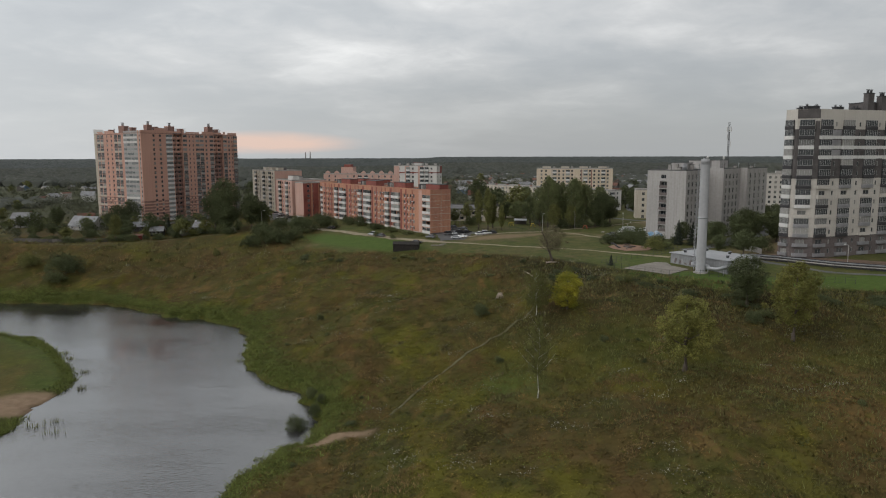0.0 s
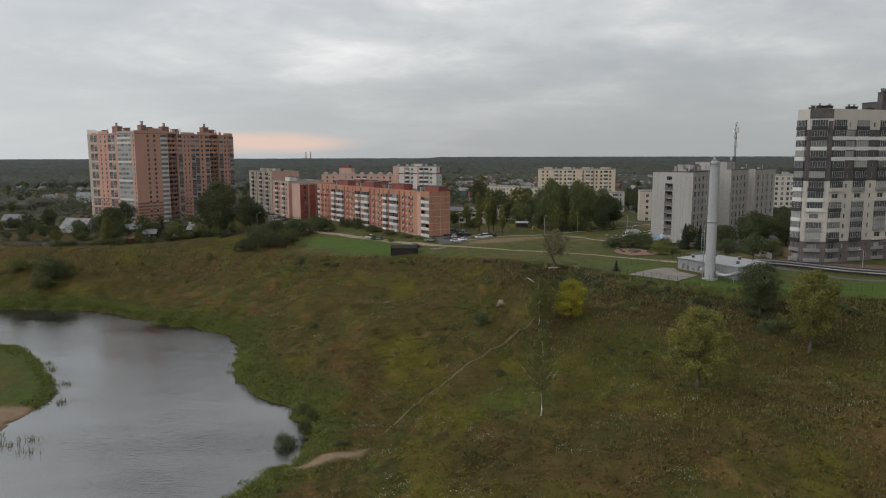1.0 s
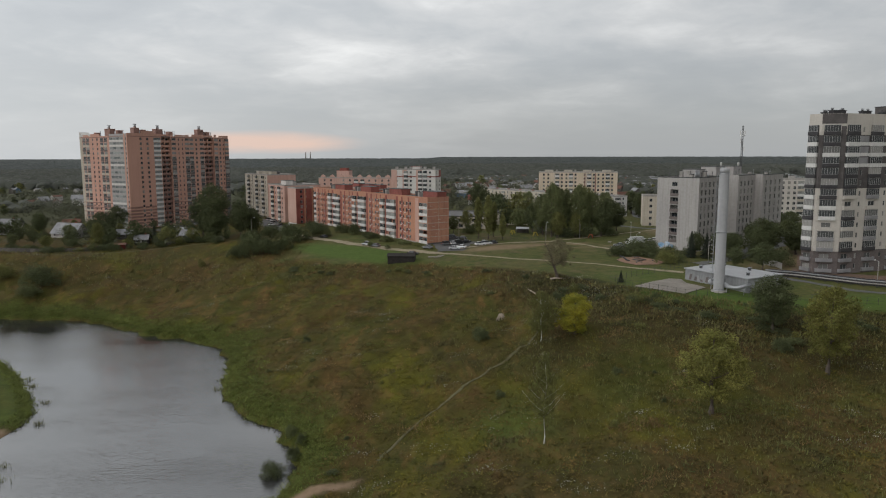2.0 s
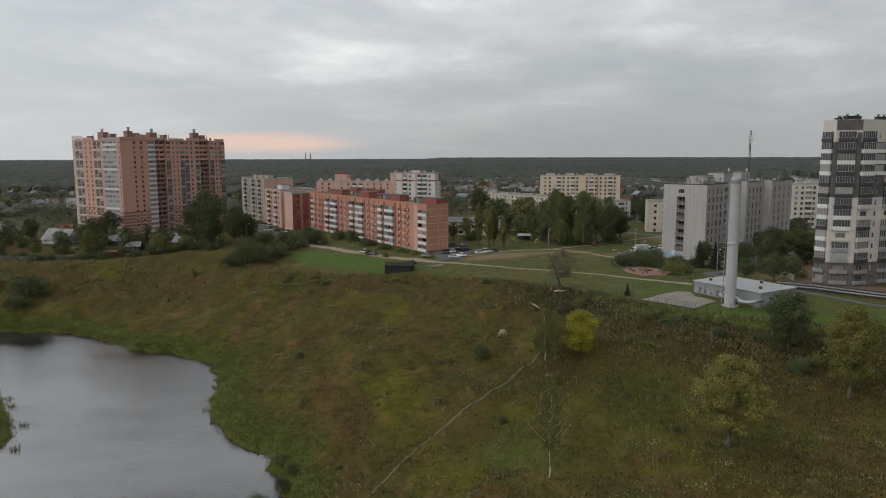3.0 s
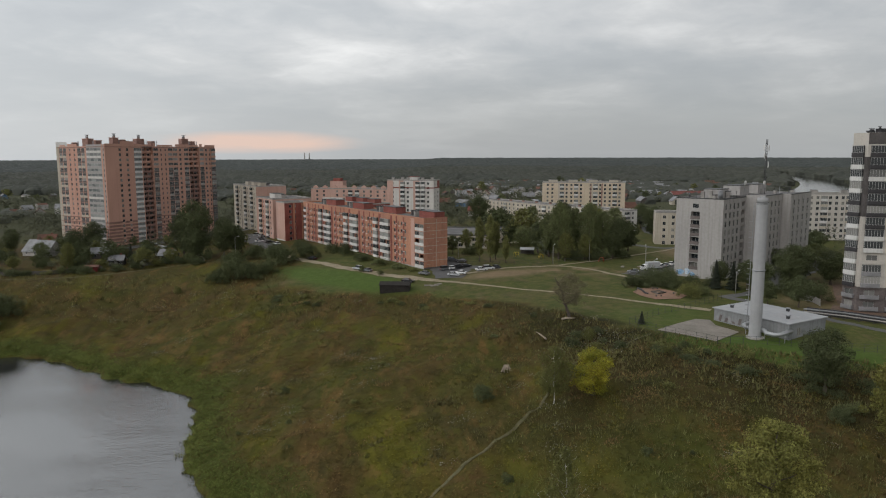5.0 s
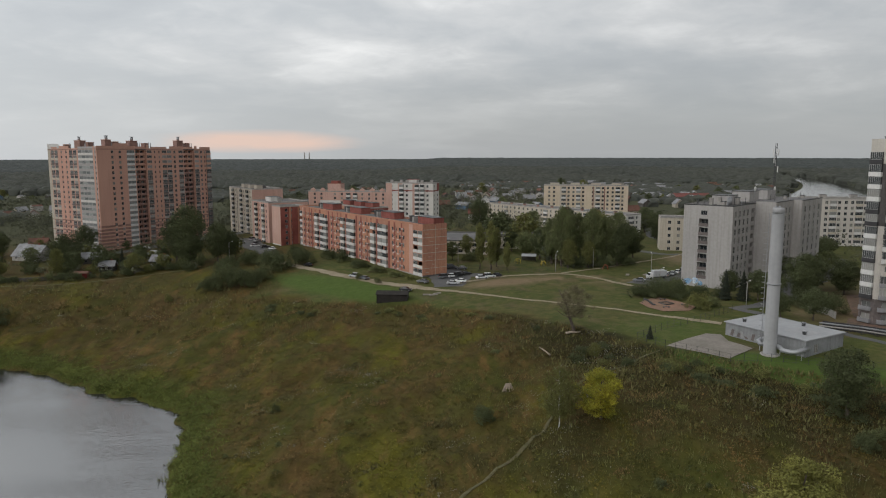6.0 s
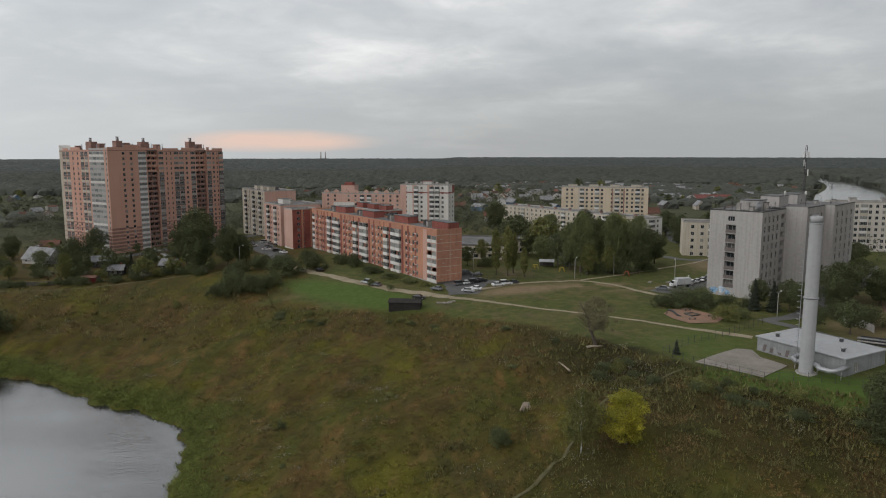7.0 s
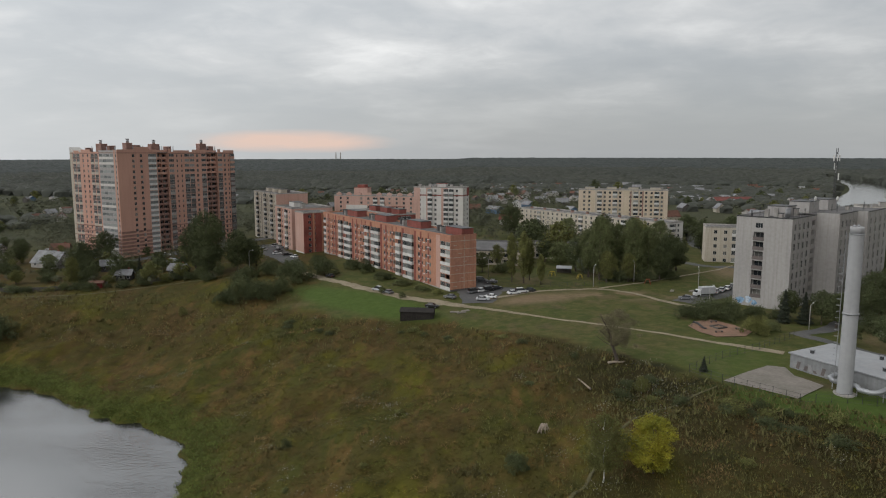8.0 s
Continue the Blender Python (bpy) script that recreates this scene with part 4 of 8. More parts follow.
# ---- the grey panel block in three steps ----
def grey_block():
    near, turn = (92.5, 269.6), math.degrees(math.atan2(0.74, 0.67))
    z0, top, floors = -4.9, 22.6, 9
    fh = (top - 1.4 - z0) / floors
    h = thing("apartment_building", "grey nine-storey panel hostel with a stepped plan and weathered walls", "building", local(near, turn))
    g = {"tag": "gr", "bal_mats": [M["grey_panel"]]}
    wide = 16.2
    # sections: start, length, how far it stands out, top
    secs = [(0.0, 20.5, 0.0, top), (20.5, 18.0, -6.5, top + 0.5), (38.5, 24.5, -9.5, top + 0.4)]
    for k, (s, ln, out, tp) in enumerate(secs):
        cols = [(2.6, "s"), (6.2, "s"), (9.8, "s"), (13.4, "s"), (18.0, "d")] if k == 0 else spread(ln, "ssss", 1.2)
        facade(h, (s, out, 0), 0, ln, z0, floors, fh, cols, M["grey_panel"], tp, g)
        strips(h, (s, out, 0), 0, [(x - 1.5, x - 1.3, z0, tp - 0.5) for x, c in cols if c == "s"], M["concrete"], "rib")
        bm = bmesh.new()
        box(bm, s + 0.4, s + ln - 0.4, out + 0.4, wide, tp - 0.7, tp - 0.45)
        part("roof", bm, M["roof_felt"], h)
        strips(h, (s, out, 0), 0, [(0, ln, tp - 0.3, tp + 0.04)], M["metal_dark"], "coping")
        if k:
            prev = secs[k - 1][2]
            facade(h, (s, prev, 0), -90, prev - out, z0, floors, fh, [], M["grey_panel"], tp, g)
            roof_box(h, "lift_house", s + 2, 3, 9, 6, tp - 0.4, 3.4, M["grey_panel"], M["metal_dark"])
    # gable end with the open stair loggias
    opts = {"tag": "gre", "parapet": M["taupe_brick"], "skip": (0,)}
    facade(h, (0, wide, 0), -90, wide, z0, floors, fh, [(wide * 0.42, "d", range(1, 8)), (wide * 0.42 + 0.0, "W", (8,))], M["grey_panel"], top, opts)
    strips(h, (0, wide, 0), -90, [(0, wide, top - 0.3, top + 0.04)], M["metal_dark"], "coping")
    for xa, ya, xb, yb in ((63, -9.5, 63, wide), (63, wide, 0, wide)):
        bm = bmesh.new()
        bm.faces.new([bm.verts.new(p) for p in ((xa, ya, z0 - 3), (xb, yb, z0 - 3), (xb, yb, top), (xa, ya, top))])
        part("wall", bm, M["grey_panel"], h)
    # things on the roof
    roof_box(h, "lift_house", 10, 5, 7, 6, top - 0.45, 3.0, M["grey_panel"], M["metal_dark"])
    roof_box(h, "roof_vent", 5.5, 9, 1.0, 1.2, top - 0.45, 2.4, M["concrete"])
    roof_box(h, "roof_vent", 7.5, 7, 1.0, 1.2, top - 0.45, 2.6, M["concrete"])
    pots(h, 6, 4.0, top - 0.45, 3, M["galvanised"], 1.3, 2.6, 0.35)
    pots(h, 1.5, 12.5, top - 0.45, 2, M["metal_dark"], 0.8, 1.8, 0.12)
    for x, y, z in ((24, 2, top + 3.4), (28.5, -3, top + 3.4)):
        bm = bmesh.new()
        tube(bm, [(x, y, z - 1.5), (x, y, z + 1.0)], 0.06, 6)
        ob = part("dish_pole", bm, M["galvanised"], h)
        bm = bmesh.new()
        bmesh.ops.create_uvsphere(bm, u_segments=12, v_segments=8, radius=0.75, matrix=Matrix.Translation((x, y - 0.2, z + 1.2)) @ Matrix.Diagonal((1, 0.45, 1, 1)))
        part("dish", bm, M["white_paint"], ob, "white round radio dish")
    for k, (x, y, hh) in enumerate(((3, 3, 2.2), (4.2, 11, 3.0), (8.8, 3.0, 2.6), (13, 2.2, 1.8), (16, 13, 3.4), (19, 3, 2.4), (25, 10, 2.2), (33, -2, 3.2), (38, 1, 2.6), (46, -3, 3.0), (50, -5, 2.2), (55, -4, 3.0), (60, -5, 2.4))):
        bm = bmesh.new()
        tube(bm, [(x, y, top - 0.5), (x, y, top - 0.5 + hh)], 0.09, 5)
        if k % 2:
            tube(bm, [(x - 0.9, y, top - 0.9 + hh), (x + 0.9, y, top - 0.9 + hh)], 0.06, 4)
            tube(bm, [(x - 0.6, y, top - 1.4 + hh), (x + 0.6, y, top - 1.4 + hh)], 0.06, 4)
        part("aerial", bm, M["metal_dark"] if k % 3 else M["galvanised"], h)
        if k % 3 == 0:
            roof_box(h, "roof_vent", x + 1.2, y + 1.5, 1.3, 1.1, top - 0.45, 1.3 + 0.3 * (k % 4), M["concrete"], M["metal_dark"])
    # a sprayed mural at the foot of the gable end
    m = Matrix.Translation((0, wide, 0)) @ Matrix.Rotation(radians(-90), 4, "Z")
    for k, (x, z, w, hh) in enumerate(((2.4, 0.2, 2.6, 1.9), (4.8, 0.5, 2.0, 2.2), (6.6, 0.1, 1.6, 1.6))):
        bm = bmesh.new()
        ring = [bm.verts.new(m @ Vector((x + w * 0.5 * math.cos(a) * (1 + 0.25 * math.sin(3 * a + k)), -0.02 - 0.004 * k, z0 + 0.4 + z + hh * 0.5 * (1 + math.sin(a))))) for a in (2 * math.pi * s / 18 for s in range(18))]
        bm.faces.new(ring)
        part("mural_patch", bm, M["mural_blue"] if k != 1 else M["mural_pale"], h, "blue sprayed mural at the wall's foot")
    return h


M["mural_blue"] = material("mural_blue", (0.10, 0.24, 0.42), vary=0.3, grain=2, coarse=0.8, tint=(0.35, 0.45, 0.55))
M["mural_pale"] = material("mural_pale", (0.50, 0.55, 0.60), vary=0.3, grain=2, coarse=0.8, tint=(0.15, 0.28, 0.45))
grey_block()
c_o = {"bal_mats": [M["white_paint"], M["cream_panel"]], "tag": "cr", "lite": True, "bal_w": 3.0}
h, fh = block((173, 383), -6, 80, 12.5, -7, 18.3, 9, M["beige_block"], M["beige_block"], "nine-storey beige panel block beyond the grey one", spread(80, "wwwbwwwbwwwwwbwwwwbwwwbwww"), [], c_o)
for k in range(5):
    roof_box(h, "roof_vent", 8 + 14 * k, 5, 3, 2, 17.8, 1.8, M["concrete"], M["roof_felt"])
h, fh = block((262, 470), -6, 70, 14, -7, 19, 9, M["white_brick"], M["white_brick"], "far white apartment block beyond the cream one", spread(70, "wwbwwwwbwwwwbwww"), [], {"bal_mats": [M["white_paint"]], "tag": "cf", "lite": True})


# ---- pink brick tower group ----
def brick_tower():
    C, turn, L = (-179.2, 405.2), 59.6, 72.6
    z0, top, floors = -10.4, 43.2, 19
    fh = (top - 1.8 - z0) / floors
    h = thing("tower_block", "nineteen-storey pink brick tower group with brown striped base", "building", local(C, turn))
    t = {"tag": "tw", "lite": True, "bal_w": 2.6, "out": 0.9, "mull": 3, "bal_glass": M["glass_mid"], "deep": 4.0}
    grey = [M["brick_pink"], M["taupe_brick"], M["concrete"]]
    banded = lambda f, x: 1 if f < 5 else (2 if (f * 5 + int(x)) % 4 == 0 else 1) if f < 15 else 0
    # main front: plain end bay with two rows of windows and a wide glazed stack
    facade(h, (0, 0, 0), 0, 22.2, z0, floors, fh, [(8.7, "w"), (13.1, "w"), (19.4, "G")], M["brick_pink"], top, {**t, "bal_mats": [M["white_paint"]], "bal_glass": M["glass_blue"], "mull": 5})
    # two recesses of brown brick with open loggias, pink in the top storeys
    for x0, wide, cols in ((22.2, 7.0, [(1.8, "d"), (5.2, "d")]), (53.5, 7.6, [(2.0, "d"), (5.6, "d")])):
        for f0, f1, mat in ((0, 15, M["brick_brown"]), (15, 19, M["brick_pink"])):
            zz = z0 + f0 * fh
            facade(h, (x0, 1.3, zz), 0, wide, 0, f1 - f0, fh, cols, mat, (f1 - f0) * fh + (1.8 if f1 == 19 else 0.0),
                   {"tag": "twd" + mat.name[-3:], "parapet": mat, "loggia": (2.4, 2.1), "cut": f0 > 0, "deep": 4.0})
            strips(h, (x0, 1.3, 0), 0, [(0.1, wide - 0.1, zz + f * fh - 0.12, zz + f * fh + 0.14) for f in range(f1 - f0)], M["brick_pink"] if f0 else M["taupe_brick"], "slab_edge")
    facade(h, (29.2, 0.0, 0), 0, 24.3, z0, floors, fh, [(1.7, "g"), (5.2, "n"), (8.0, "n"), (11.3, "g"), (14.6, "g"), (18.2, "w"), (22.3, "g")], M["brick_pink"], top - 1.0, {**t, "bal_mats": grey, "pattern": banded})
    facade(h, (61.1, 0.0, 0), 0, L - 61.1, z0, floors, fh, [(1.7, "g"), (5.0, "w"), (7.6, "n"), (L - 61.1 - 1.6, "b")], M["brick_pink"], top - 1.0, {**t, "bal_mats": grey, "pattern": banded, "bal_w": 2.8})
    # glazed corner face
    W, bl, back = 16.3, 37.8, 4.6
    facade(h, (0, W, 0), -90, W, z0, floors, fh, [(1.7, "g"), (4.9, "g"), (8.1, "g"), (11.3, "g"), (14.9, "n")], M["grey_panel"], top - 0.2,
           {**t, "bal_mats": [M["grey_panel"], M["white_brick"]], "bal_glass": M["glass_blue"], "pattern": lambda f, x: 1 if f > 16 or f % 4 == 1 else 0, "skip": (0,), "tag": "twg"})
    strips(h, (0, W, 0), -90, [(13.1, 14.4, z0, top), (15.4, W, z0, top)], M["brick_pink"], "pilaster")
    wing = (back, W + bl - 2.0, 0)
    # brown courses round the foot
    for k in range(7):
        z = z0 + 0.4 + k * 1.8
        strips(h, (0, 0, 0), 0, [(0, 7.9, z, z + 1.1), (9.5, 12.3, z, z + 1.1), (13.9, 17.0, z, z + 1.1)], M["brick_brown"], "brown_course")
        strips(h, (0, W, 0), -90, [(13.1, W, z, z + 1.1)], M["brick_brown"], "brown_course")
        strips(h, (29.2, 0, 0), 0, [(3.4, 4.7, z, z + 0.9), (5.7, 7.5, z, z + 0.9), (16.3, 17.4, z, z + 0.9), (19.0, 20.7, z, z + 0.9)], M["brick_brown"], "brown_course")
        strips(h, wing, -90, [(x, x + 1.9, z, z + 0.9) for x in (10.2, 14.2, 23.5)], M["brick_brown"], "brown_course")
    for f in range(1, 6):
        z = z0 + f * fh - 0.5
        strips(h, (29.2, 0, 0), 0, [(0, 24.3, z, z + 0.52)], M["brick_brown"], "brown_course")
        strips(h, (61.1, 0, 0), 0, [(0, L - 61.1, z, z + 0.52)], M["brick_brown"], "brown_course")
        strips(h, wing, -90, [(0, bl, z, z + 0.52)], M["brick_brown"], "brown_course")
    # back wing: a cream edge, two stacks of balconies, windows
    facade(h, wing, -90, bl, z0, floors, fh, [(4.4, "g"), (8.0, "g"), (12.9, "w"), (17.3, "w"), (21.8, "g"), (25.4, "g"), (30, "w"), (34, "w")], M["brick_pink"], top - 1.0, {**t, "bal_mats": [M["brick_pink"], M["taupe_brick"], M["cream_panel"]], "pattern": lambda f, x: 1 + f % 2})
    strips(h, wing, -90, [(0, 2.4, z0, top - 1.0)], M["cream_panel"], "pilaster")
    for pts in (((back, W + bl - 2), (back + 21, W + bl - 2)), ((back + 21, W + bl - 2), (back + 21, W)), ((back + 21, W), (L, W)), ((L, W), (L, 0)), ((22.2, 0), (22.2, 1.3)), ((29.2, 1.3), (29.2, 0)), ((53.5, 0), (53.5, 1.3)), ((61.1, 1.3), (61.1, 0)), ((0, W), (back, W))):
        (xa, ya), (xb, yb) = pts
        bm = bmesh.new()
        bm.faces.new([bm.verts.new(p) for p in ((xa, ya, z0 - 4), (xb, yb, z0 - 4), (xb, yb, top - 0.8), (xa, ya, top - 0.8))])
        part("wall", bm, M["brick_pink"], h)
    bm = bmesh.new()
    box(bm, 0.3, L - 0.3, 0.3, W - 0.3, top - 1.6, top - 1.2)
    box(bm, back + 0.3, back + 20.7, W - 0.29, W + bl - 2.3, top - 2.0, top - 1.3)
    part("roof", bm, M["roof_felt"], h)
    # parapet in steps, stacks and pots
    for x0, x1, zz in ((0, 9, 0.2), (9, 17.5, 1.6), (17.5, 22.2, 0.2), (29.2, 30.6, 0.9), (32, 42, -0.1), (44, 53.5, 0.3), (61.1, 63, 0.6), (65, L, 0.1)):
        strips(h, (0, 0, 0), 0, [(x0, x1, top - 0.95, top + zz)], M["brick_pink"], "parapet")
    strips(h, (0, 0, 0), 0, [(0, 22.2, top - 1.7, top - 1.35), (29.2, 53.5, top - 1.9, top - 1.5), (61.1, L, top - 1.9, top - 1.5)], M["brick_brown"])
    strips(h, (0, W, 0), -90, [(0, W, top - 1.7, top - 1.3)], M["brick_brown"])
    strips(h, wing, -90, [(0, bl, top - 1.9, top - 1.5)], M["brick_brown"])
    strips(h, wing, -90, [(2.6, 9, top - 0.98, top - 0.2), (11, 20, top - 0.98, top + 0.3)], M["brick_pink"], "parapet")
    for x, y, w, hh in ((9, 6, 3.4, 4.6), (14.5, 6, 2.2, 3.6), (23.5, 6, 4.6, 4.2), (33.5, 7, 2.2, 3.0), (54, 6, 4.2, 4.8), (60.5, 6, 2.4, 3.4)):
        roof_box(h, "roof_chimney", x, y, w, 3.4, top - 1.2, hh, M["brick_brown"], M["brick_pink"])
        if w > 3:
            pots(h, x + w * 0.5, y + 1.5, top - 1.0 + hh, 1, M["galvanised"], 1, 1.9, 0.75)
        pots(h, x + w + 1.2, y + 1.5, top - 1.2, 2, M["galvanised"], 1.3, 3.2, 0.22)
    for y, hh, w in ((W + 10, 4.4, 5.2), (W + 2.5, 3.4, 2.2), (W + 24, 2.4, 1.6)):
        roof_box(h, "roof_chimney", back + 3, y, 3.4, w, top - 1.3, hh, M["brick_brown"], M["brick_pink"])
        if w > 3:
            pots(h, back + 4.5, y + 3, top - 1.1 + hh, 1, M["galvanised"], 1, 1.8, 0.7)
        pots(h, back + 4.5, y - 2.4, top - 1.3, 1, M["galvanised"], 1, 3.0, 0.22)
    # the slanting fin at the wing's outer edge
    bm = bmesh.new()
    a = [bm.verts.new(p) for p in ((back - 0.06, W + bl - 2.0, top - 1.2), (back - 0.06, W + bl - 6.5, top - 1.2), (back - 0.06, W + bl - 2.0, top + 1.6))]
    c = [bm.verts.new((v.co.x + 6, v.co.y, v.co.z)) for v in a]
    bm.faces.new(a)
    bm.faces.new(c[::-1])
    for k in range(3):
        bm.faces.new((a[k], c[k], c[(k + 1) % 3], a[(k + 1) % 3]))
    part("roof_fin", bm, M["white_brick"], h)
    return h


brick_tower()


# ---- dark and beige tower by the road ----
def dark_tower():
    N, turn = (118.3, 222.4), 20.0
    z0, floors, fh = -7.7, 15, 3.16
    top = z0 + floors * fh + 3.1
    h = thing("tower_block", "sixteen-storey beige and dark grey brick tower with mixed balconies", "building", local(N, turn))
    back = local(N, turn).inverted()
    bends = [back @ Vector((x, y, 0)) for x, y in ((110.2, 228.2), (111.9, 224.3), N)]
    # the long front and two narrow faces that bend away from its near corner: start, turn, length, columns, balcony width
    faces = [(Vector((0, 0, 0)), 0.0, 46.0, [(2.65, "b"), (7.0, "n"), (12.0, "b"), (17.2, "n"), (21.8, "b"), (25.8, "n"), (30.4, "b"), (35.0, "w"), (39.0, "b"), (43, "w")], 4.7)]
    for a, b, wide in ((bends[1], bends[2], 4.5), (bends[0], bends[1], 3.3)):
        ln = (b - a).length
        faces.append((a, heading(a, b), ln, [(ln * 0.44, "b")], wide))
    bands = [(0, 3, M["taupe_brick"]), (3, 9, M["beige_block"]), (9, 14, M["dark_brick"]), (14, 15, M["beige_block"])]
    mats = [M["white_paint"], M["dark_panel"], M["grey_sheet"], M["beige_block"]]
    # parapets of the beige storeys, column by column: white, dark, grey sheet or open beige
    table = {(0, 0): (1, 3, 3, 1, 3, 3), (0, 1): (1, 2, 2, 2, 3, 2), (0, 2): (3, 2, 2, 2, 3, 2), (0, 3): (2, 1, 2, 2, 3, 1), (1, 0): (2, 2, 3, 0, 0, 1), (2, 0): (1, 0, 0, 1, 0, 0)}
    no_glass = {(0, 0, 7), (0, 1, 7), (0, 2, 7), (0, 2, 3), (1, 0, 5)}

    def looks(face, lo):
        def pattern(f, x):
            f, col = f + lo, min(3, int(x / 9.6)) if face == 0 else 0
            if f < 3:
                return 2
            if f < 9:
                return table[face, col][f - 3]
            if f < 11 or f == 14 or (face == 1 and f != 12):
                return 1
            return 0

        def bare(f, x):
            return f + lo < 3 or (face, min(3, int(x / 9.6)) if face == 0 else 0, f + lo) in no_glass
        return pattern, bare

    for k, (at, tn, ln, cols, wide) in enumerate(faces):
        for a, b, mat in bands:
            pattern, bare = looks(k, a)
            tp = z0 + b * fh + (3.1 if b == 15 else 0.0)
            facade(h, (at.x, at.y, z0 + a * fh), tn, ln, 0, b - a, fh, cols, mat, tp - z0 - a * fh,
                   {"tag": "dk", "bal_mats": mats, "pattern": pattern, "open": bare, "bal_w": wide, "out": 0.7, "mull": 6, "cut": a > 0, "bal_frame": M["frame_white"], "bal_glass": M["glass_mid"], "glass": M["glass_mid"]})
    # white bands between the dark storeys, grey panels in them, the dark pier and cap field at the corner
    strips(h, (0, 0, 0), 0, [(0.0, 29, z0 + f * fh + 0.05, z0 + f * fh + 1.05) for f in (11, 12, 13)], M["white_paint"])
    strips(h, (0, 0, 0), 0, [(9.6, 14.4, z0 + 14 * fh + 0.2, z0 + 14 * fh + 0.9), (0, 46, z0 + 3 * fh - 0.2, z0 + 3 * fh)], M["dark_brick"])
    strips(h, (0, 0, 0), 0, [(5.6, 9.2, z0 + f * fh + 1.06, z0 + f * fh + 2.9) for f in (11, 12, 13)], M["grey_sheet"], "grey_field")
    a, tn, ln = faces[1][:3]
    strips(h, a, tn, [(ln - 1.3, ln, z0 + 9 * fh, z0 + 14 * fh + 2.6)], M["dark_brick"], "pier")
    strips(h, a, tn, [(0.1, ln, top - 2.95, top - 0.05)], M["dark_brick"], "cap_field")
    ring = [(46, 0), (46, 20), (16, 20), (bends[0].x + 11, bends[0].y + 6), (bends[0].x, bends[0].y)]
    for (xa, ya), (xb, yb) in zip(ring[:-1], ring[1:]):
        bm = bmesh.new()
        bm.faces.new([bm.verts.new(p) for p in ((xa, ya, z0 - 3), (xb, yb, z0 - 3), (xb, yb, top), (xa, ya, top))])
        part("wall", bm, M["beige_block"], h)
    bm = bmesh.new()
    deck = [bm.verts.new((x, y, top - 0.6)) for x, y in [(0.2, 0.2), (45.8, 0.2), (45.8, 19.8), (16.1, 19.8), (bends[0].x + 11.1, bends[0].y + 5.8), (bends[0].x + 0.3, bends[0].y), (bends[1].x + 0.2, bends[1].y + 0.2)]]
    bm.faces.new(deck)
    part("roof", bm, M["roof_felt"], h)
    for x, y, w, hh in ((-2.5, 3.0, 5.2, 1.5), (2.0, 4.0, 1.5, 1.2), (9.5, 3.0, 3.4, 1.5), (17.5, 3.0, 2.6, 1.2), (-4.0, 4.4, 1.2, 1.0)):
        roof_box(h, "roof_vent", x, y, w, 1.5, top - 0.6, hh, M["dark_panel"], M["metal_dark"])
        pots(h, x + 0.5, y + 0.7, top - 0.4 + hh, 2, M["metal_dark"], max(0.8, w - 1.2), 0.35, 0.3)
    roof_box(h, "lift_house", 26.5, 6, 18, 7, top - 0.6, 3.6, M["dark_brick"], M["metal_dark"])
    for x, w, hh in ((24.6, 2.6, 6.4), (30.6, 2.2, 5.6)):
        roof_box(h, "roof_vent", x, 4, w, 1.9, top - 0.6, hh, M["dark_brick"], M["metal_dark"])
        pots(h, x + 0.6, 4.9, top - 0.4 + hh, 2, M["metal_dark"], w - 1.2, 0.9, 0.4)
    return h


dark_tower()


# ---- roads, paths and hard ground ----
M["dirt"] = material("trodden_dirt", (0.27, 0.225, 0.16), vary=0.2, grain=1.5, coarse=0.25, tint=(0.19, 0.155, 0.10), bump=0.03)
M["trail"] = material("trail_dirt", (0.108, 0.094, 0.050), vary=0.25, grain=1.5, coarse=0.3, tint=(0.10, 0.10, 0.045), bump=0.03)
M["asphalt"] = material("asphalt", (0.085, 0.085, 0.088), vary=0.2, grain=2.5, coarse=0.15, tint=(0.115, 0.11, 0.105), bump=0.01)
M["pad_concrete"] = material("pad_concrete", (0.225, 0.20, 0.175), vary=0.15, grain=1.5, coarse=0.2, tint=(0.165, 0.15, 0.125), bump=0.01)
M["play_sand"] = material("play_sand", (0.26, 0.15, 0.105), vary=0.2, grain=1.5, coarse=0.3, tint=(0.17, 0.115, 0.075))
M["earth"] = material("bare_earth", (0.15, 0.095, 0.07), vary=0.3, grain=1.0, coarse=0.2, tint=(0.10, 0.075, 0.05), bump=0.08)


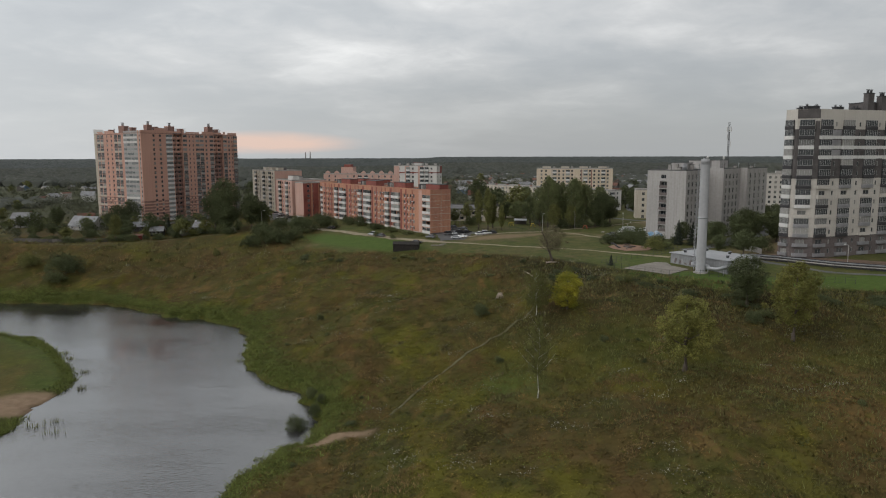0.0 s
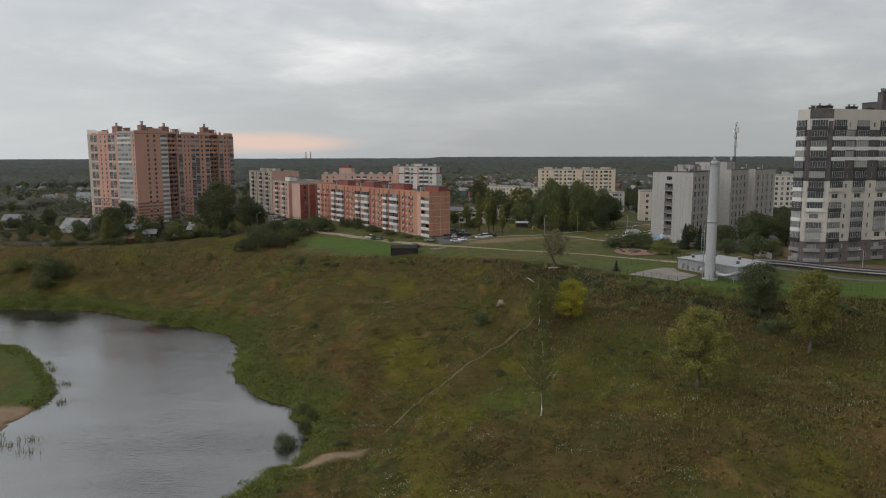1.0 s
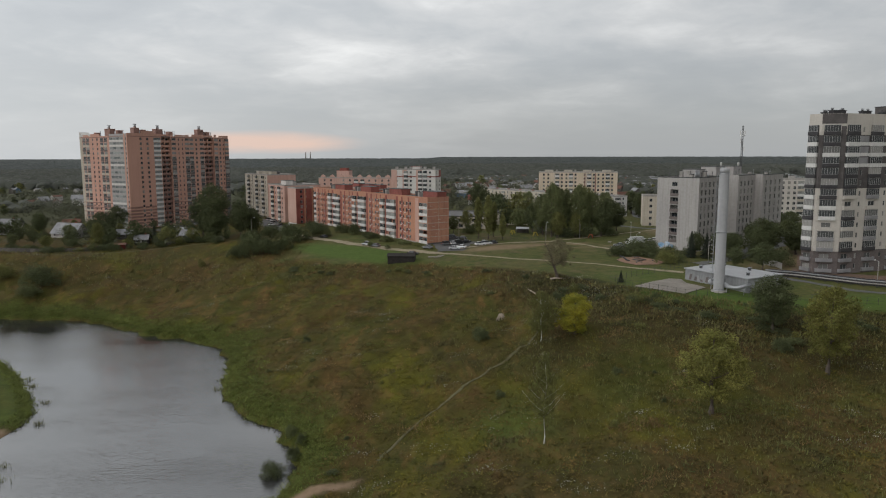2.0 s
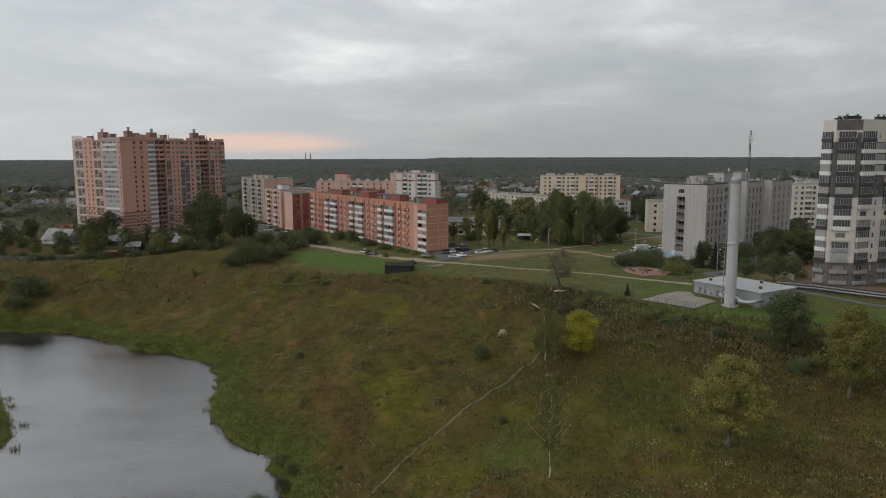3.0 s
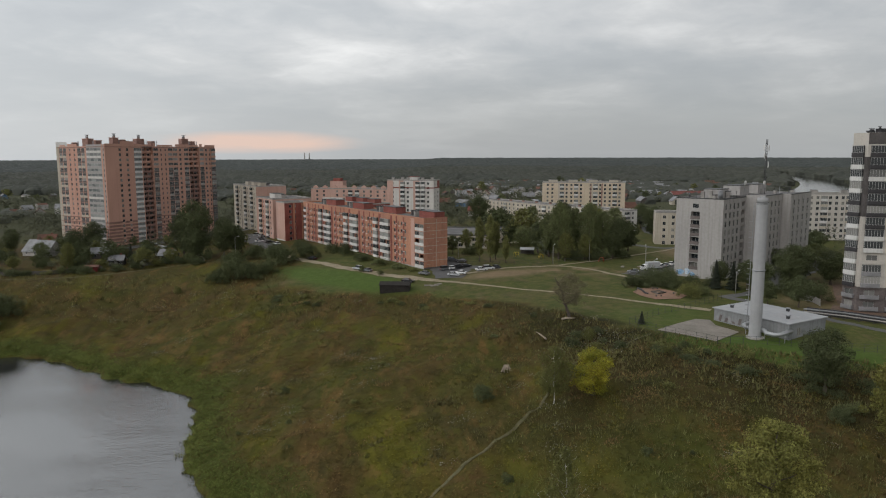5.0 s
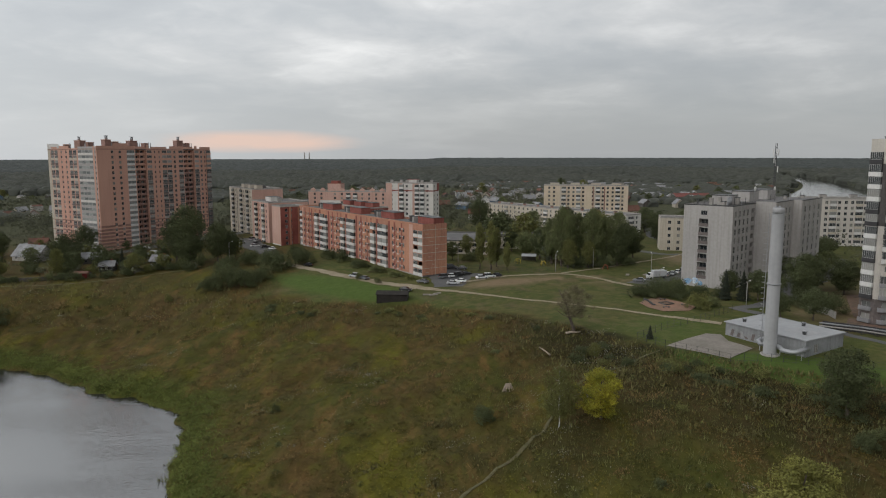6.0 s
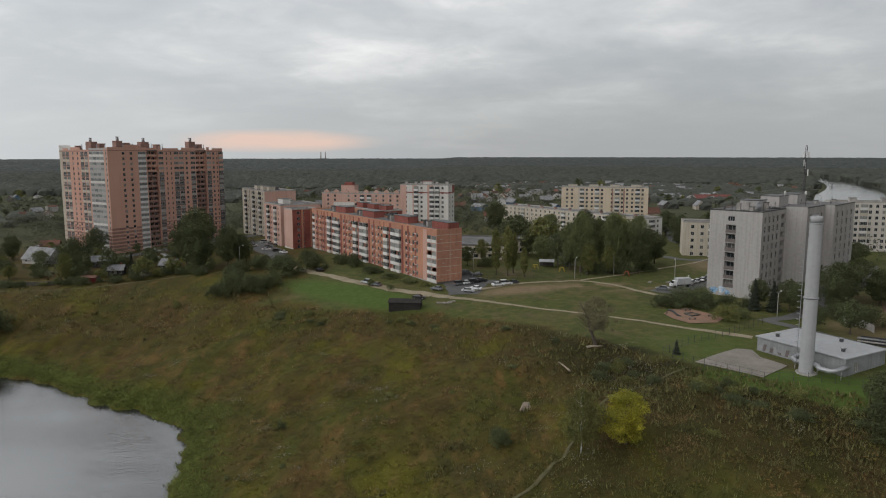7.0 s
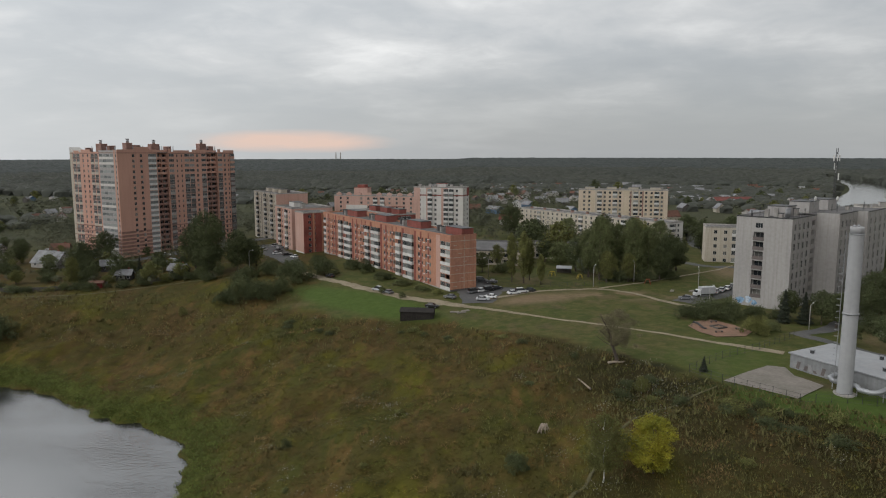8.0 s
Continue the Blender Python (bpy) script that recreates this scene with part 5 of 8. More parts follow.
def ribbon(name, points, width, mat, label, category, lift=0.12, kind="structure"):
    """A way laid over the ground along a line of points, with uneven edges."""
    pts = []
    for a, b in zip(points[:-1], points[1:]):
        n = max(1, int(math.hypot(b[0] - a[0], b[1] - a[1]) / 1.6))
        pts += [(a[0] + (b[0] - a[0]) * k / n, a[1] + (b[1] - a[1]) * k / n) for k in range(n)]
    pts.append(points[-1])
    p = np.array(pts)
    for _ in range(6):
        p[1:-1] = (p[:-2] + 2 * p[1:-1] + p[2:]) / 4
    d = np.gradient(p, axis=0)
    d /= np.linalg.norm(d, axis=1)[:, None]
    side = np.stack([-d[:, 1], d[:, 0]], 1)
    w = np.asarray(width if np.ndim(width) else [width] * 2, float)
    half = np.interp(np.linspace(0, 1, len(p)), np.linspace(0, 1, len(w)), w) / 2
    rows = 5
    verts, faces = [], []
    for r in range(rows):
        u = r / (rows - 1) * 2 - 1
        wob = 1 + (0.18 * np.sin(np.arange(len(p)) * 1.3 + r) + 0.12 * np.sin(np.arange(len(p)) * 0.47 + 2 * r)) * (abs(u) == 1) * min(1.0, 2.0 / half.max())
        q = p + side * (half * u * wob)[:, None]
        z = land(q[:, 0], q[:, 1])[0] + lift - 0.08 * (abs(u) == 1)
        verts += np.column_stack([q, z]).tolist()
    n = len(p)
    for r in range(rows - 1):
        for k in range(n - 1):
            a = r * n + k
            faces.append((a, a + 1, a + n + 1, a + n))
    me = bpy.data.meshes.new(name)
    me.from_pydata(verts, [], faces)
    me.materials.append(mat)
    me.update()
    if me.polygons[0].normal.z < 0:
        me.flip_normals()
    return tagged(new(name, me), label, category, kind=kind)


def patch(name, points, mat, label, category, lift=0.14, flat=None):
    """An area of other ground, laid over the land or level at a height."""
    bm = bmesh.new()
    f = bm.faces.new([bm.verts.new((x, y, 0)) for x, y in points])
    bmesh.ops.triangulate(bm, faces=[f])
    for _ in range(3):
        bmesh.ops.subdivide_edges(bm, edges=bm.edges[:], cuts=1, use_grid_fill=True)
    if flat is None:
        for v in bm.verts:
            v.co.z = ground_z(v.co.x, v.co.y) + lift
    else:
        for v in bm.verts:
            v.co.z = flat
        ext = bmesh.ops.extrude_face_region(bm, geom=bm.faces[:])
        for v in ext["geom"]:
            if isinstance(v, bmesh.types.BMVert):
                v.co.z += 0.25
    bmesh.ops.recalc_face_normals(bm, faces=bm.faces)
    me = mesh_of(name, bm, mat)
    if flat is None and me.polygons[0].normal.z < 0:
        me.flip_normals()
    return tagged(new(name, me), label, category, kind="structure")


ribbon("path", [(-75, 347), (-62, 331), (-40.4, 308.8), (-22.4, 293.5), (-8.6, 285)], (3.6, 3.6, 4.2), M["dirt"], "pale dirt track along the orange block", "path")
ribbon("path", [(-8.6, 285), (4.2, 277.2), (19.1, 265.8), (28.2, 259.6), (40.7, 250.2), (53.2, 240.8), (63.4, 233.3), (74, 227)], (3.4, 1.6, 1.2, 1.4, 2.8), M["dirt"], "narrow pale footpath over the grass", "path")
ribbon("path", [(4, 288.5), (21.6, 298.9), (43.4, 303.4), (53.6, 296.9), (60.9, 281.9), (69.9, 272)], (2.4, 2.0, 1.8, 2.2), M["dirt"], "trodden path across the lawn to the car park", "path", 0.16)
ribbon("path", [(43.4, 303.8), (59, 313), (76.9, 327.7), (93.9, 341.3), (106, 354)], 1.3, M["dirt"], "thin footpath beside the wire fence", "path", 0.19)
ribbon("path", [(-11.8, 134.3), (-8.8, 142.2), (-0.2, 152.5), (8, 161.5), (16.9, 169.4), (21.1, 175.3), (25, 186), (33.4, 195.4), (41.9, 199), (51, 204)], (0.65, 0.7, 0.6, 0.45), M["trail"], "worn trail winding up the grassy slope", "path", 0.18)
ribbon("path", [(-200, 322), (-172, 306), (-163, 309), (-147, 315.5), (-133, 326), (-112, 337), (-75, 347)], (0.7, 1.0, 1.1, 0.5, 0.4), M["trail"], "dirt lane below the garden fences", "path", 0.14)
ribbon("road", [(-3, 326), (-0.5, 312), (2.5, 299), (1.5, 284)], (11, 13, 15, 10), M["asphalt"], "worn asphalt car park beside the orange block", "car park", 0.13)
ribbon("road", [(7, 303), (21, 300)], (6, 5), M["asphalt"], "asphalt spur of the car park", "car park", 0.17)
ribbon("road", [(66, 281), (78, 292), (92, 306), (112, 330), (118, 372), (112, 420), (135, 520)], (9, 12, 8, 6), M["asphalt"], "asphalt lane and parking by the grey block", "road", 0.13)
ribbon("road", [(112, 350), (96, 352), (80, 372), (70, 400)], (5, 5), M["asphalt"], "asphalt lane towards the yellow block", "road", 0.17)
ribbon("road", [(83, 243.5), (94, 248), (106, 259), (122, 282), (140, 305), (165, 340)], (3, 7, 12, 12, 8), M["asphalt"], "asphalt lane behind the boiler house", "road", 0.13)
ribbon("road", [(85, 243), (92, 231), (101, 214), (112, 200), (140, 190), (190, 178)], (3.2, 2.2, 2.0), M["asphalt"], "narrow asphalt lane round the boiler house", "road", 0.15)
ribbon("road", [(-114, 436), (-104, 410), (-90, 386), (-78, 358), (-72, 344)], (14, 13, 9, 5), M["asphalt"], "asphalt yard of the salmon block with parked cars", "road", 0.13)
ribbon("road", [(-172, 396), (-158, 412), (-140, 444), (-124, 476)], (8, 14, 12), M["asphalt"], "asphalt yard in front of the brick tower", "road", 0.13)
patch("pavement", [(53.4, 207.3), (64.5, 197.9), (72.6, 204.6), (69.2, 210.5), (69.6, 216.0), (66.2, 217.0)], M["pad_concrete"], "pale concrete apron beside the boiler house", "pavement", 0.16)
patch("pavement", [(58.6, 251), (62, 256), (66.8, 258), (71, 252), (73.4, 245), (70, 240.5), (62.5, 240), (59.5, 245)], M["play_sand"], "orange sand of a playground", "playground", 0.16)
patch("ground_patch", [(112, 233), (118, 246), (126, 262), (136, 262), (140, 248), (124, 234)], M["earth"], "bare brown building soil by the tower", "ground", 0.16)

patch("ground_patch", [(104, 223), (112, 216), (124, 208), (150, 197), (150, 209), (126, 221), (117, 226), (110, 232)], M["earth"], "bare brown earth round the tower's foot", "ground", 0.16)

# ---- boiler house, chimney, fences ----
BH, BH_TURN = (70.8, 216.5), -59.0


def boiler_house():
    z0, top, L, D = -6.1, -2.45, 21.0, 14.6
    h = thing("boiler_house", "low grey boiler house with a pale flat roof", "building", local(BH, BH_TURN))
    g = {"tag": "bh"}
    facade(h, (0, 0, 0), 0, L, z0, 1, 3.5, [], M["grey_wall"], top, g)
    facade(h, (L, 0, 0), 90, D, z0, 1, 3.5, [(4, "s")], M["grey_wall"], top, g)
    closing(h, L, D, z0, top, M["grey_wall"], "bl")
    bm = bmesh.new()
    box(bm, -0.35, L + 0.35, -0.35, D + 0.35, top, top + 0.28)
    bmesh.ops.bevel(bm, geom=bm.edges[:], offset=0.05, segments=1, affect="EDGES")
    part("roof", bm, M["roof_pale"], h, "pale grey membrane roof")
    bm = bmesh.new()
    box(bm, 13, 19, 4, 9, top + 0.284, top + 0.30)
    part("roof_sheet", bm, M["steel_white"], h)
    for x, y in ((2.5, 3), (3.5, 12), (12.5, 11.5), (17.5, 4)):
        roof_box(h, "roof_vent", x, y, 0.6, 0.6, top + 0.28, 0.7, M["metal_dark"], M["galvanised"])
    for k in range(9):
        bm = bmesh.new()
        x = 0.6 + k * 0.95
        hgt = 1.1 + 0.6 * math.sin(k * 2.1)
        for v in box(bm, x, x + 0.8, -0.03, -0.004, z0 + 0.7, z0 + 0.7 + hgt):
            v.co.x += 0.3 * math.sin(v.co.z * 3 + k)
        part("graffiti", bm, M["taupe_brick"] if k % 2 else M["grey_sheet"], h, "dark sprayed marks on the wall")
    return h


boiler_house()


def chimney():
    c = (74.8, 201.0)
    z0, top = -6.2, 27.2
    h = thing("chimney", "tall white steel boiler chimney with side ducts and a ladder", "chimney", Matrix.Translation((c[0], c[1], 0)))
    bm = bmesh.new()
    tube(bm, [(0, 0, z0 - 1), (0, 0, z0 - 0.95), (0, 0, z0 + 16.35), (0, 0, z0 + 16.4)], [1.42, 1.42, 1.36, 1.36], 28)
    part("lower_shaft", bm, M["steel_white"], h)
    bm = bmesh.new()
    tube(bm, [(0, 0, z0 + 16.404), (0, 0, z0 + 16.45), (0, 0, top - 1.45), (0, 0, top - 1.4)], [1.34, 1.34, 1.28, 1.28], 28)
    part("upper_shaft", bm, M["steel_white"], h)
    for z, r, t in ((z0 + 16.2, 1.52, 0.3), (top - 1.5, 1.38, 0.2)):
        bm = bmesh.new()
        tube(bm, [(0, 0, z), (0, 0, z + t)], r, 28)
        part("flange", bm, M["galvanised"], h)
    bm = bmesh.new()
    tube(bm, [(0, 0, top - 1.25), (0, 0, top - 0.05), (0, 0, top)], [1.2, 1.2, 1.12], 28)
    part("cap", bm, M["steel_white"], h)
    for dx in (-0.45, 0.35):
        bm = bmesh.new()
        tube(bm, [(dx, 0.2, top - 0.1), (dx, 0.2, top + 0.35)], 0.25, 10)
        part("flue_outlet", bm, M["galvanised"], h)
    bm = bmesh.new()
    tube(bm, [(0, 0, z0 - 0.6), (0, 0, z0 + 0.28)], 2.0, 24)
    part("footing", bm, M["concrete"], h)
    # ladder with a safety cage, on the side away from the river
    bm = bmesh.new()
    a = radians(150)
    ux, uy = math.cos(a), math.sin(a)
    for s in (-0.28, 0.28):
        tube(bm, [(ux * 1.9 - uy * s, uy * 1.9 + ux * s, z0 + 2), (ux * 1.75 - uy * s, uy * 1.75 + ux * s, top - 1.2)], 0.05, 5)
    for k in range(56):
        z = z0 + 2.3 + k * 0.52
        if z < top - 1.3:
            tube(bm, [(ux * 1.85 - uy * 0.28, uy * 1.85 + ux * 0.28, z), (ux * 1.85 + uy * 0.28, uy * 1.85 - ux * 0.28, z)], 0.03, 4)
    part("ladder", bm, M["galvanised"], h)
    bm = bmesh.new()
    for k in range(20):
        z = z0 + 4 + k * 1.25
        ring = [(ux * (1.8 + 0.75 * math.sin(math.pi * s / 6)) - uy * 0.42 * math.cos(math.pi * s / 6), uy * (1.8 + 0.75 * math.sin(math.pi * s / 6)) + ux * 0.42 * math.cos(math.pi * s / 6), z) for s in range(7)]
        tube(bm, ring, 0.035, 4)
    part("ladder_cage", bm, M["galvanised"], h)
    # ducts from the building
    to = Matrix.Rotation(radians(BH_TURN), 4, "Z")
    zc = z0 + 2.0
    for pts in ([(-1.0, 0.2, zc), (-2.8, 0.4, zc - 0.1), (-3.9, 1.2, zc + 0.1), (-3.8, 2.6, zc + 0.4), (-2.8, 3.6, zc + 0.4), (-2.0, 4.7, zc + 0.4)],
                [(1.0, 0.6, zc + 0.2), (2.0, 0.8, zc), (2.8, 0.2, zc - 0.3), (5.0, 0.2, zc - 0.3), (6.0, 0.8, zc - 0.1), (6.3, 2.2, zc + 0.2), (6.2, 4.7, zc + 0.3)]):
        bm = bmesh.new()
        tube(bm, [to @ Vector(p) for p in pts], 0.52, 14)
        d = part("duct", bm, M["galvanised"], h, "shiny lagged flue duct")
        for k in (1, len(pts) - 2):
            bm = bmesh.new()
            p = to @ Vector(pts[k])
            tube(bm, [(p.x, p.y, z0 - 0.3), (p.x, p.y, p.z - 0.45)], 0.09, 6)
            part("duct_leg", bm, M["steel_white"], d)
    return h


chimney()


def fence(name, points, height, gap, mat, label, wires=3):
    x, y = points[0]
    root = thing(name, label, "fence", Matrix.Translation((x, y, ground_z(x, y))))
    zr = root.matrix_basis.translation.z

    def one(bm):
        tube(bm, [(0, 0, -0.3), (0, 0, height)], 0.05, 5)

    me = shared((name + "_post", height), one, mat)
    line = []
    for a, b in zip(points[:-1], points[1:]):
        n = max(1, round(math.hypot(b[0] - a[0], b[1] - a[1]) / gap))
        for k in range(n):
            line.append((a[0] + (b[0] - a[0]) * k / n, a[1] + (b[1] - a[1]) * k / n))
    line.append(points[-1])
    zs = [ground_z(px, py) for px, py in line]
    for (px, py), z in zip(line, zs):
        placed("post", me, root, Matrix.Translation((px - x, py - y, z - zr)))
    for w in range(wires):
        bm = bmesh.new()
        hh = height * (0.15 + 0.8 * w / max(1, wires - 1))
        tube(bm, [(px - x, py - y, z - zr + hh) for (px, py), z in zip(line, zs)], 0.022, 4)
        part("rail", bm, mat, root)
    return root


fence("wire_fence", [(52.8, 206.3), (64.2, 196.4), (73.2, 196.5), (90, 192), (112, 186)], 1.9, 2.6, M["metal_dark"], "dark wire fence round the boiler house")
fence("wire_fence", [(52.8, 206.3), (48, 213), (58, 222), (69, 229), (82, 240.5)], 1.9, 2.6, M["metal_dark"], "dark wire fence along the footpath")
fence("wire_fence", [(10, 307), (24, 305.5), (42, 308.5), (60, 317), (76, 331)], 1.5, 3.0, M["metal_dark"], "thin wire fence round the kindergarten garden")


def board_fence(points, height, mat, label, cap=None, name="board_fence"):
    x, y = points[0]
    root = thing(name, label, "fence", Matrix.Translation((x, y, ground_z(x, y))))
    zr = root.matrix_basis.translation.z
    for a, b in zip(points[:-1], points[1:]):
        L = math.hypot(b[0] - a[0], b[1] - a[1])
        n = max(1, round(L / 2.6))
        t = math.atan2(b[1] - a[1], b[0] - a[0])
        for k in range(n):
            px, py = a[0] + (b[0] - a[0]) * k / n, a[1] + (b[1] - a[1]) * k / n
            me = shared((name + "_panel", round(L / n, 2), height, mat.name), lambda bm, w=L / n: box(bm, 0.03, w - 0.03, -0.05, 0.05, -0.6, height), mat)
            placed("panel", me, root, Matrix.Translation((px - x, py - y, ground_z(px, py) - zr)) @ Matrix.Rotation(t, 4, "Z"))
    return root


M["old_wood"] = material("old_wood", (0.11, 0.10, 0.09), vary=0.3, grain=3, coarse=0.5, rand=0.3)
M["black_wood"] = material("black_wood", (0.022, 0.019, 0.017), vary=0.35, grain=3, coarse=0.5, tint=(0.035, 0.03, 0.026))
M["red_sheet"] = material("red_sheet", (0.17, 0.02, 0.02), rough=0.5, vary=0.15)
board_fence([(-206, 322), (-176, 318), (-160, 326), (-148, 333)], 1.7, M["old_wood"], "weathered grey board fence of the gardens")
board_fence([(-133, 338), (-118, 344)], 1.7, M["old_wood"], "weathered grey board fence by the dark houses")
board_fence([(104, 242), (106.5, 236), (106, 231)], 1.9, M["concrete"], "old concrete panel wall by the lane", name="concrete_wall")


def pipe_rack():
    """The heating main on trestles between the boiler house and the tower."""
    pts = [(96, 220.5), (104, 215.5), (117, 205.8), (128, 199.5), (150, 190)]
    root = thing("heating_main", "grey lagged heating main on a dark steel trestle", "pipeline", Matrix.Translation((96, 220.5, ground_z(96, 220.5))))
    zr = root.matrix_basis.translation.z
    rel = [(x - 96, y - 220.5, ground_z(x, y) - zr) for x, y in pts]
    for dz, r, m in ((1.75, 0.2, M["grey_wall"]), (1.0, 0.2, M["concrete"])):
        bm = bmesh.new()
        tube(bm, [(x, y, z + dz) for x, y, z in rel], r, 10)
        part("pipe", bm, m, root)
    for a, b in zip(rel[:-1], rel[1:]):
        n = max(1, round(math.hypot(b[0] - a[0], b[1] - a[1]) / 3))
        for k in range(n):
            bm = bmesh.new()
            p, q = [Vector(a).lerp(Vector(b), (k + s) / n) for s in (0, 1)]
            tube(bm, [p + Vector((0, 0, -0.4)), p + Vector((0, 0, 1.5))], 0.09, 5)
            tube(bm, [p + Vector((0, 0, 0.1)), q + Vector((0, 0, 1.4))], 0.05, 4)
            tube(bm, [p + Vector((0, 0, 1.4)), q + Vector((0, 0, 0.1))], 0.05, 4)
            part("trestle", bm, M["metal_dark"], root)


pipe_rack()
board_fence([(97.6, 222), (105.2, 217), (118.2, 207.3), (129, 201), (151, 191.5)], 1.9, M["dark_panel"], "dark sheet hoarding along the building site", name="hoarding")


def shed():
    x, y = -16.8, 272.5
    h = thing("shed", "low black wooden shed at the meadow's brink", "shed", Matrix.Translation((x, y, ground_z(x, y))) @ Matrix.Rotation(radians(-4), 4, "Z"))
    for a, b in (((-5, -2.2), (5, -2.2)), ((5, -2.2), (5, 2.2)), ((5, 2.2), (-5, 2.2)), ((-5, 2.2), (-5, -2.2))):
        L = math.hypot(b[0] - a[0], b[1] - a[1])
        t = math.atan2(b[1] - a[1], b[0] - a[0])
        n = round(L / 0.5)
        for k in range(n):
            bm = bmesh.new()
            m = Matrix.Translation((a[0], a[1], 0)) @ Matrix.Rotation(t, 4, "Z")
            for v in box(bm, k * 0.5 + 0.01, k * 0.5 + 0.49, -0.03 - 0.01 * (k % 2), 0.03, -0.8, 2.2):
                v.co = m @ v.co
            part("plank", bm, M["black_wood"], h)
    for k in (0, 1):
        bm = bmesh.new()
        s = -1 if k == 0 else 1
        q = [bm.verts.new(p) for p in ((-5.3, s * 2.6, 2.1), (5.3, s * 2.6, 2.1), (5.3, 0, 3.0), (-5.3, 0, 3.0))]
        f = bm.faces.new(q)
        ext = bmesh.ops.extrude_face_region(bm, geom=[f])
        for v in ext["geom"]:
            if isinstance(v, bmesh.types.BMVert):
                v.co.z += 0.12
        part("roof_slope", bm, M["black_wood"], h)


shed()


def mast():
    h = thing("radio_mast", "slim lattice radio mast with panel aerials on a roof", "mast", Matrix.Translation((126.8, 317.0, 23.1)))
    H = 20.0
    legs = [(0.45 * math.cos(a), 0.45 * math.sin(a)) for a in (0.5, 0.5 + 2.094, 0.5 + 4.189)]
    for lx, ly in legs:
        bm = bmesh.new()
        tube(bm, [(lx, ly, 0), (lx * 0.7, ly * 0.7, H)], 0.1, 5)
        part("leg", bm, M["metal_dark"], h)
    bm = bmesh.new()
    for k in range(18):
        for s in range(3):
            (ax, ay), (bx, by) = legs[s], legs[(s + 1) % 3]
            tube(bm, [(ax, ay, k * 1.05), (bx, by, k * 1.05 + 1.0)], 0.05, 4)
    part("bracing", bm, M["metal_dark"], h)
    for k, (a, z) in enumerate(((0.2, 15.5), (2.3, 15.5), (4.4, 15.5), (1.2, 11.5), (3.6, 12.5), (5.2, 9.0))):
        bm = bmesh.new()
        box(bm, -0.2, 0.2, -0.1, 0.1, 0, 2.3)
        bmesh.ops.bevel(bm, geom=bm.edges[:], offset=0.05, segments=1, affect="EDGES")
        for v in bm.verts:
            v.co = Matrix.Translation((1.0 * math.cos(a), 1.0 * math.sin(a), z)) @ Matrix.Rotation(a, 4, "Z") @ v.co
        part("aerial", bm, M["white_paint"], h, "white panel aerial")


mast()


def street_lamp(x, y, H, arm, label="grey concrete street lamp with a bent arm"):
    h = thing("street_lamp", label, "lamp", Matrix.Translation((x, y, ground_z(x, y))), group="street lamps")
    bm = bmesh.new()
    tube(bm, [(0, 0, -0.4), (0, 0, H * 0.94)], [0.12, 0.08], 8)
    part("pole", bm, M["concrete"], h)
    bm = bmesh.new()
    ax, ay = math.cos(radians(arm)), math.sin(radians(arm))
    tube(bm, [(0, 0, H * 0.9), (ax * 0.5, ay * 0.5, H * 0.98), (ax * 1.3, ay * 1.3, H)], 0.05, 6)
    a = part("arm", bm, M["galvanised"], h)
    bm = bmesh.new()
    tube(bm, [(ax * 1.1, ay * 1.1, H), (ax * 1.5, ay * 1.5, H + 0.03), (ax * 1.9, ay * 1.9, H)], [0.08, 0.2, 0.1], 8)
    part("lamp_head", bm, M["white_paint"], a)


for x, y, H, arm in ((41.9, 306.4, 7.7, 60), (57.8, 315.3, 7.9, 100), (71.4, 273.9, 6.7, 30), (88.9, 247.6, 7.2, 40), (5.3, 323.3, 7.6, 180), (76, 300, 8, 80), (-96, 352, 9, 20), (122, 208, 7, 200), (118, 345, 7.5, 0)):
    street_lamp(x, y, H, arm)


# ---- playground ----
def playground():
    m = Matrix.Translation((60.8, 248.5, ground_z(60.8, 248.5)))
    h = thing("slide", "small dark metal playground slide beside a ramp", "slide", m @ Matrix.Rotation(radians(-40), 4, "Z"))
    bm = bmesh.new()
    tube(bm, [(-1.6, 0, 1.5), (-0.5, 0, 1.4), (1.2, 0, 0.35), (2.0, 0, 0.25)], 0.3, 6)
    part("chute", bm, M["metal_dark"], h)
    for s in (-0.35, 0.35):
        bm = bmesh.new()
        tube(bm, [(-2.4, s, -0.1), (-1.5, s, 1.9)], 0.05, 5)
        part("ladder_rail", bm, M["metal_dark"], h)
    for x, y, t in ((66.5, 254.5, 20), (70.5, 246.5, -50), (64.5, 244, 10)):
        b = thing("bench", "low dark wooden playground bench", "bench", Matrix.Translation((x, y, ground_z(x, y) + 0.12)) @ Matrix.Rotation(radians(t), 4, "Z"), "playground benches")
        bm = bmesh.new()
        box(bm, -1.1, 1.1, -0.25, 0.25, 0.42, 0.5)
        part("seat", bm, M["old_wood"], b)
        for s in (-0.8, 0.8):
            bm = bmesh.new()
            box(bm, s - 0.06, s + 0.06, -0.22, 0.22, -0.1, 0.418)
            part("leg", bm, M["metal_dark"], b)
    s = thing("sandbox", "square wooden sandbox frame on the sand", "sandbox", Matrix.Translation((66, 249, ground_z(66, 249) + 0.14)) @ Matrix.Rotation(radians(25), 4, "Z"))
    for x0, x1, y0, y1 in ((-1.6, 1.6, -1.6, -1.4), (-1.6, 1.6, 1.4, 1.6), (-1.6, -1.4, -1.39, 1.39), (1.4, 1.6, -1.39, 1.39)):
        bm = bmesh.new()
        box(bm, x0, x1, y0, y1, -0.1, 0.35)
        part("plank", bm, M["old_wood"], s)


